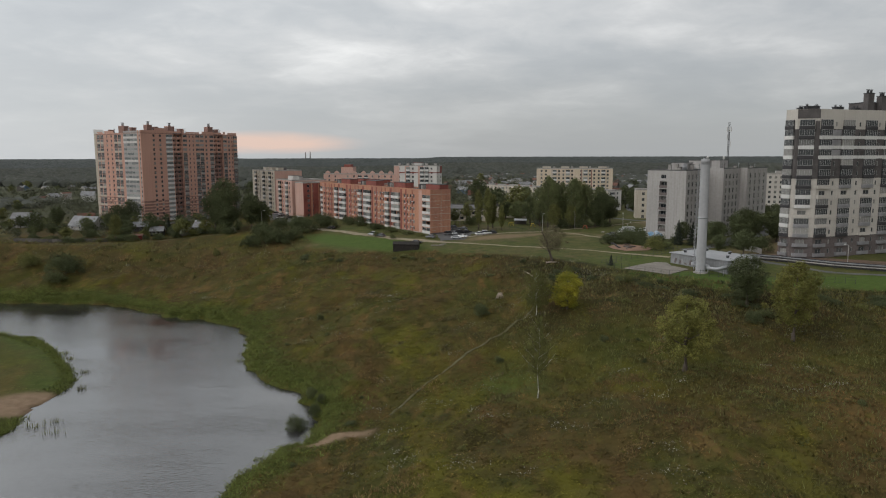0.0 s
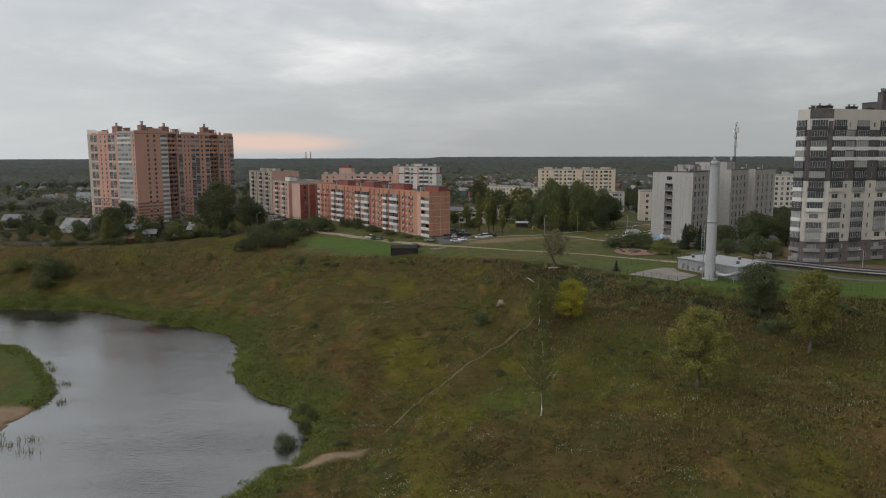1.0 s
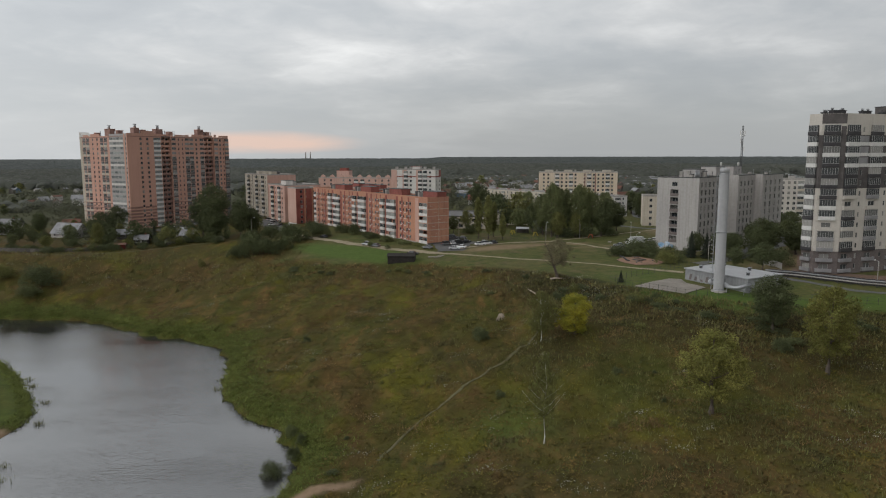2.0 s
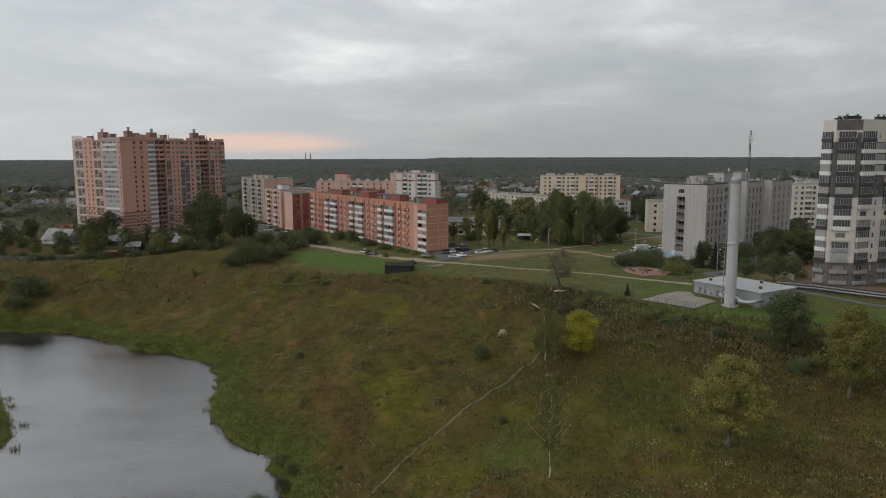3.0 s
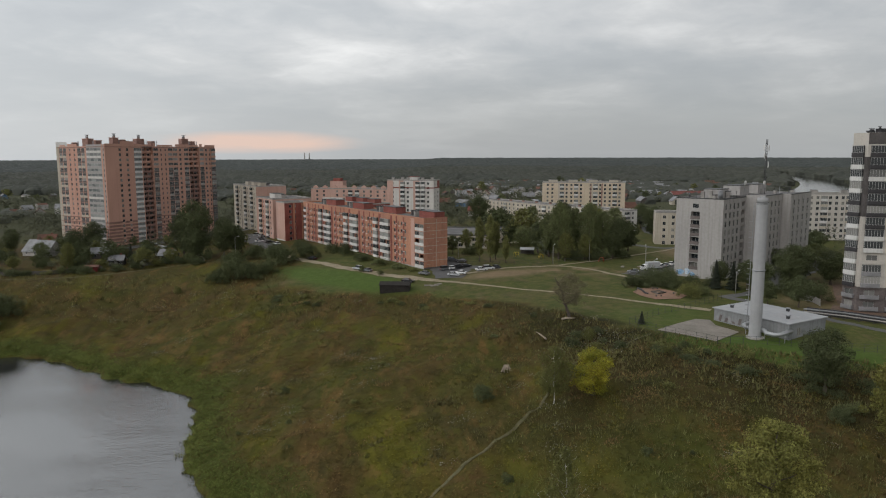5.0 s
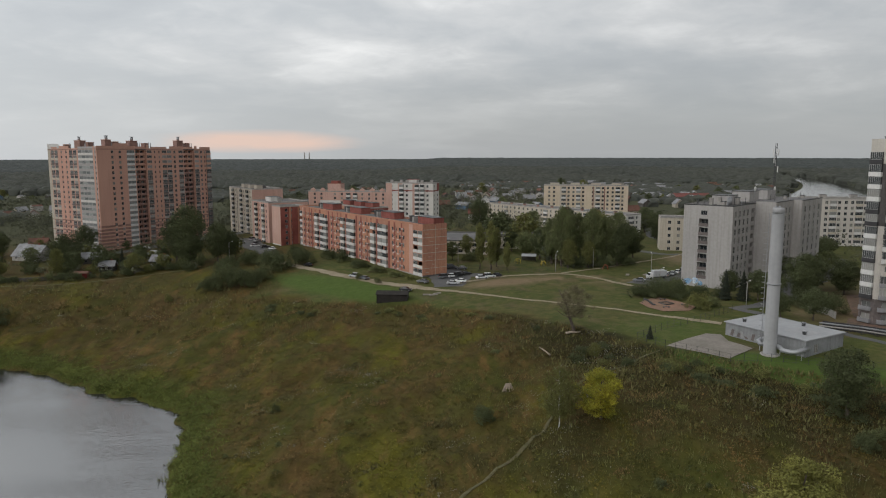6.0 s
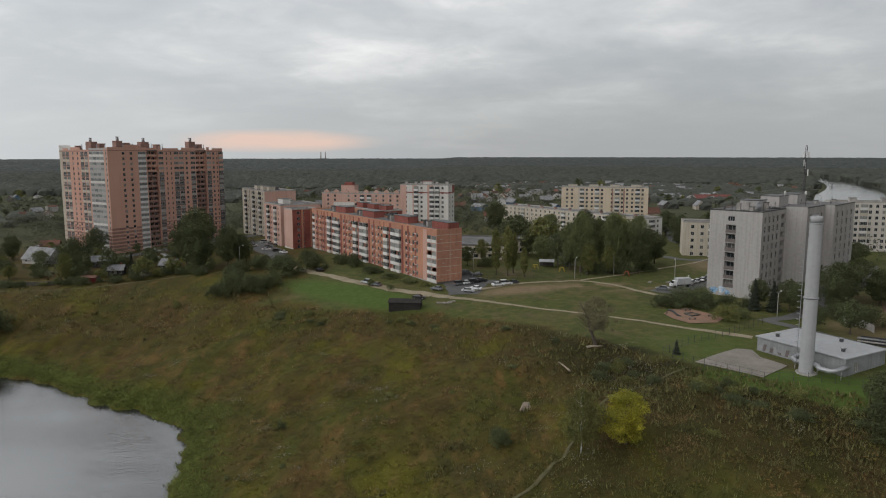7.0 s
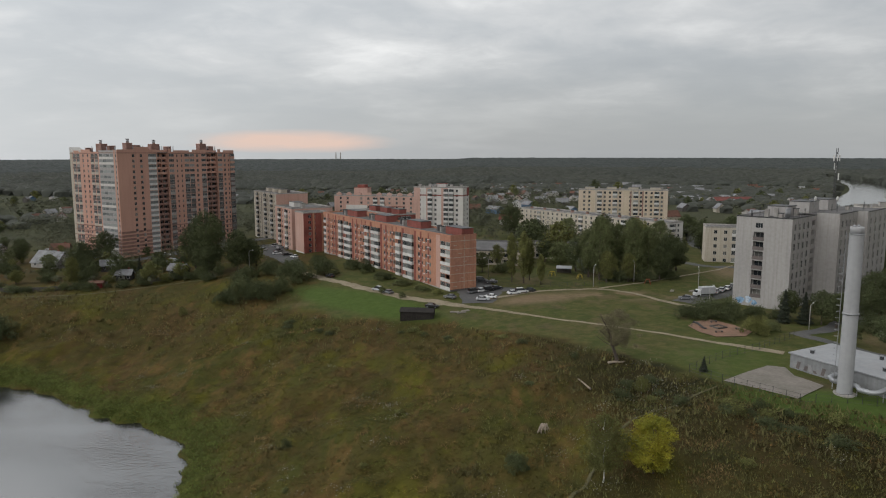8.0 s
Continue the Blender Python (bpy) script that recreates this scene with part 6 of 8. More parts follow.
playground()
M["toy_yellow"] = material("toy_yellow", (0.48, 0.36, 0.05), rough=0.6, vary=0.15)
M["toy_red"] = material("toy_red", (0.42, 0.10, 0.05), rough=0.6, vary=0.15)


def shelter(x, y):
    h = thing("shelter", "open yard shelter with a pale flat roof", "shelter", Matrix.Translation((x, y, ground_z(x, y))) @ Matrix.Rotation(radians(-8), 4, "Z"))
    bm = bmesh.new()
    for v in box(bm, -3.0, 3.0, -2.0, 2.0, 2.3, 2.5):
        v.co.z += 0.12 * v.co.y
    part("roof", bm, M["roof_pale"], h)
    for px, py in ((-2.7, -1.7), (2.7, -1.7), (2.7, 1.7), (-2.7, 1.7)):
        bm = bmesh.new()
        tube(bm, [(px, py, -0.2), (px, py, 2.3 + 0.12 * py)], 0.07, 6)
        part("post", bm, M["old_wood"], h)
    bm = bmesh.new()
    box(bm, -2.6, 2.6, 1.72, 1.78, 0.0, 2.2)
    part("back_wall", bm, M["old_wood"], h)


def climber(x, y, paint, label):
    h = thing("climbing_frame", label, "playground toy", Matrix.Translation((x, y, ground_z(x, y))) @ Matrix.Rotation(radians(x * 7), 4, "Z"), "yard toys")
    for s in (-0.8, 0.8):
        bm = bmesh.new()
        tube(bm, [(s, -1.1, -0.1), (s, -0.5, 1.7), (s, 0.5, 1.7), (s, 1.1, -0.1)], 0.09, 6)
        part("side_hoop", bm, paint, h)
    for k in range(5):
        bm = bmesh.new()
        yy = -0.9 + 0.45 * k
        tube(bm, [(-0.8, yy, 1.7 - 2.2 * max(0, abs(yy) - 0.5)), (0.8, yy, 1.7 - 2.2 * max(0, abs(yy) - 0.5))], 0.06, 5)
        part("rung", bm, paint, h)


shelter(34.8, 333.4)
climber(29.6, 327.5, M["toy_yellow"], "small yellow climbing frame on the grass")
climber(39.3, 321.6, M["toy_yellow"], "small yellow climbing frame on the grass")
climber(62.0, 312.5, M["toy_red"], "small orange-red climbing frame by the trees")


# ---- cars ----
def car_paint(name, c):
    return material("paint_" + name, c, rough=0.3, vary=0.03, spec=0.5)


PAINT = {"black": car_paint("black", (0.012, 0.012, 0.014)), "white": car_paint("white", (0.72, 0.72, 0.72)), "grey": car_paint("grey", (0.13, 0.135, 0.14)),
         "silver": car_paint("silver", (0.42, 0.43, 0.44)), "red": car_paint("red", (0.28, 0.03, 0.025)), "blue": car_paint("blue", (0.05, 0.09, 0.2))}
M["tyre"] = material("tyre", (0.02, 0.02, 0.02), vary=0.1)
M["lamp_glass"] = material("lamp_glass", (0.6, 0.6, 0.58), rough=0.15)
M["tail_glass"] = material("tail_glass", (0.3, 0.02, 0.02), rough=0.2)
M["car_glass"] = material("car_glass", (0.015, 0.017, 0.02), rough=0.06, vary=0.05, spec=0.5)
CARS = {}


def car(colour, x, y, turn, suv=False):
    z = ground_z(x, y) + 0.15
    m = Matrix.Translation((x, y, z)) @ Matrix.Rotation(radians(turn), 4, "Z")
    if (colour, suv) in CARS:
        return copy_thing(CARS[colour, suv], m)
    words = {"black": "black", "white": "white", "grey": "dark grey", "silver": "silver", "red": "dark red", "blue": "dark blue"}[colour]
    h = thing("car", f"{words} parked {'estate car' if suv else 'saloon car'} on the asphalt", "car", m, "parked cars")
    L, W, H = (4.6, 1.85, 1.7) if suv else (4.4, 1.75, 1.42)
    bm = bmesh.new()
    prof = [(-L / 2, 0.35), (-L / 2, 0.78), (-L / 2 + 0.1, 0.9), (L / 2 - 1.1, 0.92), (L / 2 - 0.2, 0.78), (L / 2, 0.6), (L / 2, 0.32)]
    rows = [[bm.verts.new((px, s * (W / 2 - (0.06 if k in (1, 2, 3, 4) else 0)), pz)) for k, (px, pz) in enumerate(prof)] for s in (-1, 1)]
    for k in range(len(prof)):
        n = (k + 1) % len(prof)
        bm.faces.new((rows[0][k], rows[1][k], rows[1][n], rows[0][n]))
    bm.faces.new(rows[0])
    bm.faces.new(rows[1][::-1])
    bmesh.ops.recalc_face_normals(bm, faces=bm.faces)
    part("body", bm, PAINT[colour], h)
    back = -L / 2 + (0.25 if suv else 0.75)
    bm = bmesh.new()
    lo = [(back - 0.2, 0.9), (L / 2 - 1.15, 0.93)]
    hi = [(back + 0.25, H), (L / 2 - 1.95, H)]
    q = [[bm.verts.new((px, s * (W / 2 - i), pz)) for (px, pz), i in zip(lo + hi[::-1], (0.08, 0.08, 0.25, 0.25))] for s in (-1, 1)]
    for k in range(4):
        bm.faces.new((q[0][k], q[1][k], q[1][(k + 1) % 4], q[0][(k + 1) % 4]))
    bm.faces.new(q[0])
    bm.faces.new(q[1][::-1])
    bmesh.ops.recalc_face_normals(bm, faces=bm.faces)
    part("window_glass", bm, M["car_glass"], h)
    bm = bmesh.new()
    box(bm, back + 0.22, L / 2 - 1.92, -W / 2 + 0.24, W / 2 - 0.24, H - 0.01, H + 0.04)
    bmesh.ops.bevel(bm, geom=bm.edges[:], offset=0.02, segments=1, affect="EDGES")
    part("roof", bm, PAINT[colour], h)
    for sx in (-L / 2 + 0.85, L / 2 - 0.85):
        for sy in (-W / 2 + 0.1, W / 2 - 0.1):
            bm = bmesh.new()
            tube(bm, [(sx, sy - 0.11, 0.31), (sx, sy + 0.11, 0.31)], 0.31, 12)
            wh = part("wheel", bm, M["tyre"], h)
            bm = bmesh.new()
            o = 0.115 if sy > 0 else -0.115
            tube(bm, [(sx, sy + o - 0.004, 0.31), (sx, sy + o + 0.004, 0.31)], 0.19, 10)
            part("rim", bm, M["galvanised"], wh)
    for sx, mt, nm in ((L / 2, M["lamp_glass"], "headlight"), (-L / 2, M["tail_glass"], "tail_light")):
        for sy in (-0.62, 0.62):
            bm = bmesh.new()
            box(bm, sx - 0.05, sx + 0.02, sy - 0.17, sy + 0.17, 0.6, 0.74)
            part(nm, bm, mt, h)
    CARS[colour, suv] = h
    return h


for c, x, y, t, s in (("black", -1.5, 317.5, 5, False), ("black", 2.8, 315, 0, True), ("black", 6.4, 312.4, 170, False), ("grey", 0.2, 297, 30, True), ("white", 2.9, 298.4, 35, False),
                      ("black", 5.2, 300, 35, True), ("black", 8.0, 302, 30, False), ("silver", 3.2, 287, -15, False), ("white", 5.6, 289.8, 165, False), ("white", 13.6, 294.6, 20, False),
                      ("white", 16.3, 296.6, 20, True), ("black", 18.8, 298, 200, False), ("grey", 67.7, 285.2, 165, False), ("black", -56.2, 328.6, 135, False), ("silver", -33.7, 303.6, 140, True),
                      ("grey", -29.6, 299.4, 140, False), ("black", -13.0, 281.0, -15, False), ("grey", -7.6, 290.4, 150, False), ("silver", -106.5, 426, 60, True), ("white", -108.5, 412, 60, False),
                      ("white", -97, 396, 30, False), ("grey", -99, 406, 50, False), ("silver", -96.8, 416, 120, True), ("white", -84.5, 381.5, 140, False), ("black", -90, 389, 40, False), ("silver", -102, 419, 60, False),
                      ("white", 80.5, 295.5, 60, True), ("silver", 83.4, 298.4, 60, False), ("white", 86.2, 301.3, 60, False), ("grey", 89, 304.2, 60, True), ("black", 92, 307, 60, False),
                      ("silver", 127.5, 300, 30, False), ("grey", 131.5, 306, 30, True), ("silver", 125, 284, 55, False), ("white", 108, 385, 90, False), ("black", 113, 398, 90, True),
                      ("white", -158, 408, 20, False), ("black", -155, 418, 20, True), ("silver", -152, 413, 110, False), ("grey", -149, 424, 20, False), ("black", -144, 431, 30, False), ("white", -142, 424, 100, True),
                      ("white", -185, 398, 10, True), ("silver", -193, 405, 30, False), ("white", -199, 412, 60, False), ("white", -207, 418, 20, True), ("silver", -178, 366, 15, False)):
    car(c, x, y, t, s)


def truck(x, y, turn, label="white box lorry parked beside the lane"):
    h = thing("lorry", label, "lorry", Matrix.Translation((x, y, ground_z(x, y) + 0.15)) @ Matrix.Rotation(radians(turn), 4, "Z"))
    bm = bmesh.new()
    box(bm, -3.4, 1.7, -1.1, 1.1, 0.95, 3.1)
    bmesh.ops.bevel(bm, geom=bm.edges[:], offset=0.05, segments=1, affect="EDGES")
    part("cargo_box", bm, PAINT["silver"], h)
    bm = bmesh.new()
    prof = [(1.85, 0.5), (1.85, 2.3), (2.7, 2.3), (3.2, 1.5), (3.6, 1.35), (3.65, 0.5)]
    r = [[bm.verts.new((a, s, b)) for a, b in prof] for s in (-0.95, 0.95)]
    for k in range(6):
        bm.faces.new((r[0][k], r[1][k], r[1][(k + 1) % 6], r[0][(k + 1) % 6]))
    bm.faces.new(r[0])
    bm.faces.new(r[1][::-1])
    bmesh.ops.recalc_face_normals(bm, faces=bm.faces)
    cab = part("cab", bm, PAINT["white"], h)
    bm = bmesh.new()
    for v in box(bm, 2.78, 3.22, -0.8, 0.8, 1.55, 2.15):
        v.co.x += (2.15 - v.co.z) * 0.55 - 0.15
    part("windscreen", bm, M["car_glass"], cab)
    bm = bmesh.new()
    box(bm, -3.3, 3.4, -0.5, 0.5, 0.5, 0.94)
    part("chassis", bm, M["metal_dark"], h)
    for sx in (-2.3, 2.6):
        for sy in (-0.85, 0.85):
            bm = bmesh.new()
            tube(bm, [(sx, sy - 0.15, 0.4), (sx, sy + 0.15, 0.4)], 0.4, 12)
            part("wheel", bm, M["tyre"], h)


truck(75.2, 290.6, 195)



# ---- trees ----
def soften(me, normals):
    """Shade fine growth by the form that it makes up rather than blade by blade."""
    me.polygons.foreach_set("use_smooth", [True] * len(me.polygons))
    me.normals_split_custom_set_from_vertices((normals / np.linalg.norm(normals, axis=1)[:, None]).tolist())


def quads_mesh(name, centres, normals, sizes, mat, aspect=1.0, form=None):
    """Many small leaf sprays in one mesh: a pointed quad at each centre."""
    n = len(centres)
    rnd = np.random.normal(size=(n, 3))
    if form is not None:
        # sprays are two-sided: turn each one's face outwards, to the open sky and the light
        normals = np.where((normals @ np.array([0, -0.8, 0.6]) < 0)[:, None], -normals, normals)
    u = np.cross(normals, rnd)
    u /= np.linalg.norm(u, axis=1)[:, None] + 1e-9
    v = np.cross(normals, u)
    s = sizes[:, None]
    p = np.stack([centres - u * s, centres - v * s * 0.55 * aspect, centres + u * s, centres + v * s * 0.6 * aspect], 1)
    p += np.random.normal(size=p.shape) * (s * 0.12)[:, None, :]
    me = bpy.data.meshes.new(name)
    me.from_pydata(p.reshape(-1, 3).tolist(), [], np.arange(4 * n).reshape(-1, 4).tolist())
    me.materials.append(mat)
    if form is not None:
        soften(me, np.repeat(form * 0.7 + normals * 0.3, 4, 0))
    return me


def lobed_points(lobes, n, inner=0.45, droop=0.0):
    vol = np.array([r[0] * r[1] * r[2] for _, r in lobes]) ** 0.67
    pick = np.random.choice(len(lobes), n, p=vol / vol.sum())
    c, r = np.array([q[0] for q in lobes], float)[pick], np.array([q[1] for q in lobes], float)[pick]
    d = np.random.normal(size=(n, 3))
    d /= np.linalg.norm(d, axis=1)[:, None]
    rad = inner + (1 - inner) * np.random.rand(n) ** 0.6
    lump = 1 + 0.22 * np.sin(d[:, 0] * 5 + c[:, 1] * 3) * np.sin(d[:, 2] * 6 + c[:, 0] * 2)
    p = c + d * r * (rad * lump)[:, None]
    nrm = d + np.random.normal(size=(n, 3)) * 0.6
    nrm[:, 2] += 0.4
    return p, nrm / np.linalg.norm(nrm, axis=1)[:, None]


def trunk_mesh(name, height, r, limbs, mat, lean=0.0, spread_at=0.35):
    bm = bmesh.new()
    k = 7
    pts = [(lean * (q / k) ** 1.5 + 0.12 * math.sin(q * 1.7), 0.1 * math.sin(q * 2.3 + 1), -0.5 + (height + 0.5) * q / k) for q in range(k + 1)]
    tube(bm, pts, [r * (1 - 0.85 * q / k) * (1.35 if q == 0 else 1) for q in range(k + 1)], 8)
    for j in range(limbs):
        q = spread_at + (0.92 - spread_at) * j / max(1, limbs - 1)
        a = j * 2.4 + 0.4
        i = min(k - 1, int(q * k))
        base = Vector(pts[i]).lerp(Vector(pts[i + 1]), q * k - i)
        ln = height * 0.38 * (1.15 - q)
        tip = base + Vector((math.cos(a) * ln, math.sin(a) * ln, ln * 0.75))
        mid = base.lerp(tip, 0.5) + Vector((0, 0, -0.08 * ln))
        tube(bm, [base, mid, tip], [r * 0.42 * (1.1 - q), r * 0.25 * (1.1 - q), r * 0.06], 5)
    return mesh_of(name, bm, mat)


PROTO = {}


def proto(key, name, label, category, crown, bark, height, r, limbs, lean=0.0, group="trees"):
    """A tree of ten metres: trunk with limbs, and a crown of leaf sprays. It stands at the first place where it is planted."""
    h = new(name)
    tagged(h, label, category, group)
    t = new("trunk", trunk_mesh("trunk", height, r, limbs, bark, lean))
    t.parent = h
    c = new("crown", crown)
    c.parent = h
    PROTO[key] = [h, False]
    return h


def crown_of(lobes, n, size, mat, inner=0.45, aspect=1.0, hang=0.0):
    p, nrm = lobed_points(lobes, n, inner)
    if hang:
        nrm[:, 2] *= 0.3
        nrm /= np.linalg.norm(nrm, axis=1)[:, None]
    s = size * np.random.uniform(0.6, 1.4, n)
    return quads_mesh("crown", p, nrm, s, mat, aspect)


def random_lobes(n, rx, rz, z0, z1, big, seed, top=0.5):
    """Clumps of a crown on a rising spiral, with smaller ones thrown out beyond them."""
    g = random.Random(seed)
    out = []
    for k in range(n):
        u, a = g.random() ** 0.8, g.uniform(0, 6.28)
        d, s = rx * math.sin(math.pi * (0.2 + 0.75 * u)) * g.uniform(0.75, 1.15), big * g.uniform(0.25, 0.5)
        out.append(((math.cos(a) * d, math.sin(a) * d, z0 + (z1 - z0) * u), (s, s, s * rz)))
    for k in range(n):
        u = (k + 0.5) / n
        z = z0 + (z1 - z0) * u
        wide = math.sin(math.pi * (0.18 + 0.82 * u) ** (1.0 + top)) ** 0.7
        a = k * 2.4 + g.uniform(-0.5, 0.5)
        d = rx * wide * g.uniform(0.35, 0.75)
        s = big * g.uniform(0.75, 1.2) * (0.6 + 0.5 * wide)
        out.append(((math.cos(a) * d, math.sin(a) * d, z), (s, s, s * rz)))
    return out


def broad(key, mat, label, n=2600, size=0.26, seed=1, lobes=13, rx=3.4, big=1.7, z0=2.6, name="broadleaf_tree"):
    return proto(key, name, label, "tree", crown_of(random_lobes(lobes, rx, 0.85, z0, 9.0, big, seed), n, size, mat), M["bark"], 8.6, 0.26, 9)


broad("broad_a", M["leaf_dark"], "dark green broadleaf tree with a full crown", 5200, 0.185, 1, 16)
broad("broad_b", M["leaf_green"], "green broadleaf tree with an uneven crown", 5200, 0.18, 2, 15)
broad("broad_c", M["leaf_olive"], "olive green tree with a loose crown", 5500, 0.165, 3, 14)
# tall trees are built of more and finer sprays
broad("grand_a", M["leaf_dark"], "tall dark green broadleaf tree with a billowing crown", 17000, 0.098, 71, 24, 3.3, 1.35, 1.9)
broad("grand_b", M["leaf_green"], "tall green broadleaf tree with an uneven crown", 17000, 0.095, 72, 22, 3.2, 1.3, 1.7)
broad("grand_c", M["leaf_olive"], "tall olive tree with a loose crown", 15000, 0.095, 73, 22, 3.2, 1.25, 1.7)
broad("loose", M["leaf_birch"], "ragged olive birch with fine yellowing leaves", 21000, 0.085, 5, 26, 3.5, 1.0, 2.3, "birch_tree")
broad("yellow", M["leaf_yellow"], "young tree turned bright yellow-green in autumn", 18000, 0.092, 4, 20, 3.6, 1.3, 1.2)
broad("silver", M["leaf_silver"], "silvery round willow by the kindergarten", 5200, 0.19, 6, 14, 4.0, 2.0, 1.2)
proto("birch_a", "birch_tree", "slender birch with thin yellowing leaves", "tree", crown_of(random_lobes(22, 1.9, 1.3, 2.6, 9.5, 0.7, 11), 5200, 0.095, M["leaf_olive"], 0.1, 0.8, 1), M["birch_bark"], 9.6, 0.085, 16, 0.2)
proto("birch_b", "birch_tree", "leafy birch with olive and yellow leaves", "tree", crown_of(random_lobes(18, 3.0, 1.1, 2.2, 9.2, 1.25, 12), 8500, 0.12, M["leaf_olive"], 0.25, 0.8, 1), M["birch_bark"], 9.2, 0.09, 14, -0.3)
proto("poplar", "poplar_tree", "tall narrow poplar with olive leaves", "tree", crown_of(random_lobes(20, 0.95, 1.5, 1.8, 9.4, 0.66, 21), 8000, 0.10, M["leaf_olive"], 0.3), M["bark"], 9.5, 0.14, 11)
proto("willow", "willow_tree", "dark round willow hanging to the ground", "tree", crown_of(random_lobes(18, 4.6, 0.9, 2.0, 7.6, 2.0, 31), 8000, 0.17, M["leaf_green"], 0.5, 1.2), M["bark"], 7.0, 0.3, 8)
proto("bare", "dry_tree", "leaning half-bare tree with thin dry twigs", "tree", crown_of(random_lobes(22, 3.6, 0.9, 3.4, 9.4, 1.1, 41), 17000, 0.085, M["leaf_dry"], 0.05, 0.5), M["bark"], 9.0, 0.30, 26, -2.6)


def spruce_proto():
    n = 5200
    z = 10 * (1 - np.random.rand(n) ** 0.6) * 0.97 + 0.3
    a = np.random.rand(n) * 6.283
    tier = 0.75 + 0.25 * np.sin(z * 5.5)
    r = (10.3 - z) * 0.24 * tier * np.sqrt(np.random.rand(n) * 0.75 + 0.25)
    p = np.stack([np.cos(a) * r, np.sin(a) * r, z - r * 0.3], 1)
    nrm = np.stack([np.cos(a) * 0.4, np.sin(a) * 0.4, np.ones(n)], 1) + np.random.normal(size=(n, 3)) * 0.3
    nrm /= np.linalg.norm(nrm, axis=1)[:, None]
    crown = quads_mesh("crown", p, nrm, 0.17 * np.random.uniform(0.6, 1.4, n), M["leaf_spruce"])
    proto("spruce", "spruce_tree", "dark conical spruce with dense needles", "tree", crown, M["bark"], 9.6, 0.18, 6)


spruce_proto()
for key, mat, seed, label in (("bush_a", M["leaf_dark"], 51, "dark green thicket of leafy shrubs"), ("bush_b", M["leaf_green"], 52, "rounded green leafy shrub in the grass"), ("bush_c", M["leaf_olive"], 53, "loose olive shrub in the grass")):
    lob = [((3.6 * math.cos(k * 2.4) * (0.3 + 0.7 * ((k * 7) % 10) / 10), 3.6 * math.sin(k * 2.4) * (0.3 + 0.7 * ((k * 7) % 10) / 10), 2.2 + 2.6 * ((k * 3) % 7) / 7), (2.2, 2.2, 2.4)) for k in range(11)]
    proto(key, "shrub", label, "shrub", crown_of(lob + [((4.6 * math.cos(k * 1.7), 4.6 * math.sin(k * 1.7), 1.0 + 0.5 * (k % 5)), (1.0, 1.0, 1.1)) for k in range(12)], 6500, 0.165, mat, 0.4), M["bark"], 5.0, 0.12, 6, group="shrubs")
    proto("low" + key[4:], "shrub", label, "shrub", crown_of(lob + [((4.6 * math.cos(k * 1.7), 4.6 * math.sin(k * 1.7), 1.0 + 0.5 * (k % 5)), (1.0, 1.0, 1.1)) for k in range(12)], 1300, 0.30, mat, 0.4), M["bark"], 5.0, 0.12, 4, group="shrubs")
for key, mat, seed, label in (("far_a", M["leaf_dark"], 61, "dark green tree among the gardens"), ("far_b", M["leaf_green"], 62, "green tree among the houses"), ("far_c", M["leaf_olive"], 63, "olive tree among the houses")):
    proto(key, "broadleaf_tree", label, "tree", crown_of(random_lobes(12, 3.4, 0.9, 2.0, 8.8, 1.8, seed), 1500, 0.29, mat, 0.5), M["bark"], 8.0, 0.24, 5)


def plant(key, x, y, height, width, turn=None, sink=0.15):
    """Plant a tree or shrub of that height; width is its spread."""
    if key.startswith("broad") and height >= 12:
        key = "grand" + key[5:]
    elif key.startswith("bush") and height < 2.8:
        key = "low" + key[4:]
    h, used = PROTO[key]
    base = {"poplar": 3.0, "birch_a": 4.6, "birch_b": 6.0, "spruce": 4.6, "willow": 12.0, "bare": 8.0, "silver": 10.5, "grand_a": 7.6, "grand_b": 7.6, "grand_c": 7.6}.get(key, 11.0 if key.startswith(("bush", "low")) else 8.6)
    tall = {"bush_a": 6.8, "bush_b": 6.8, "bush_c": 6.8, "low_a": 6.8, "low_b": 6.8, "low_c": 6.8, "willow": 9.4, "silver": 10.6}.get(key, 10.4)
    s, w = height / tall, width / base
    turn = (x * 37 + y * 91) % 360 if turn is None else turn
    m = Matrix.Translation((x, y, ground_z(x, y) - sink)) @ Matrix.Rotation(radians(turn), 4, "Z")
    if used:
        ob = copy_thing(h, m)
        ob.scale = (w, w, s)
    else:
        h.matrix_basis = m
        h.scale = (w, w, s)
        PROTO[key][1] = True
        ob = h
    return ob


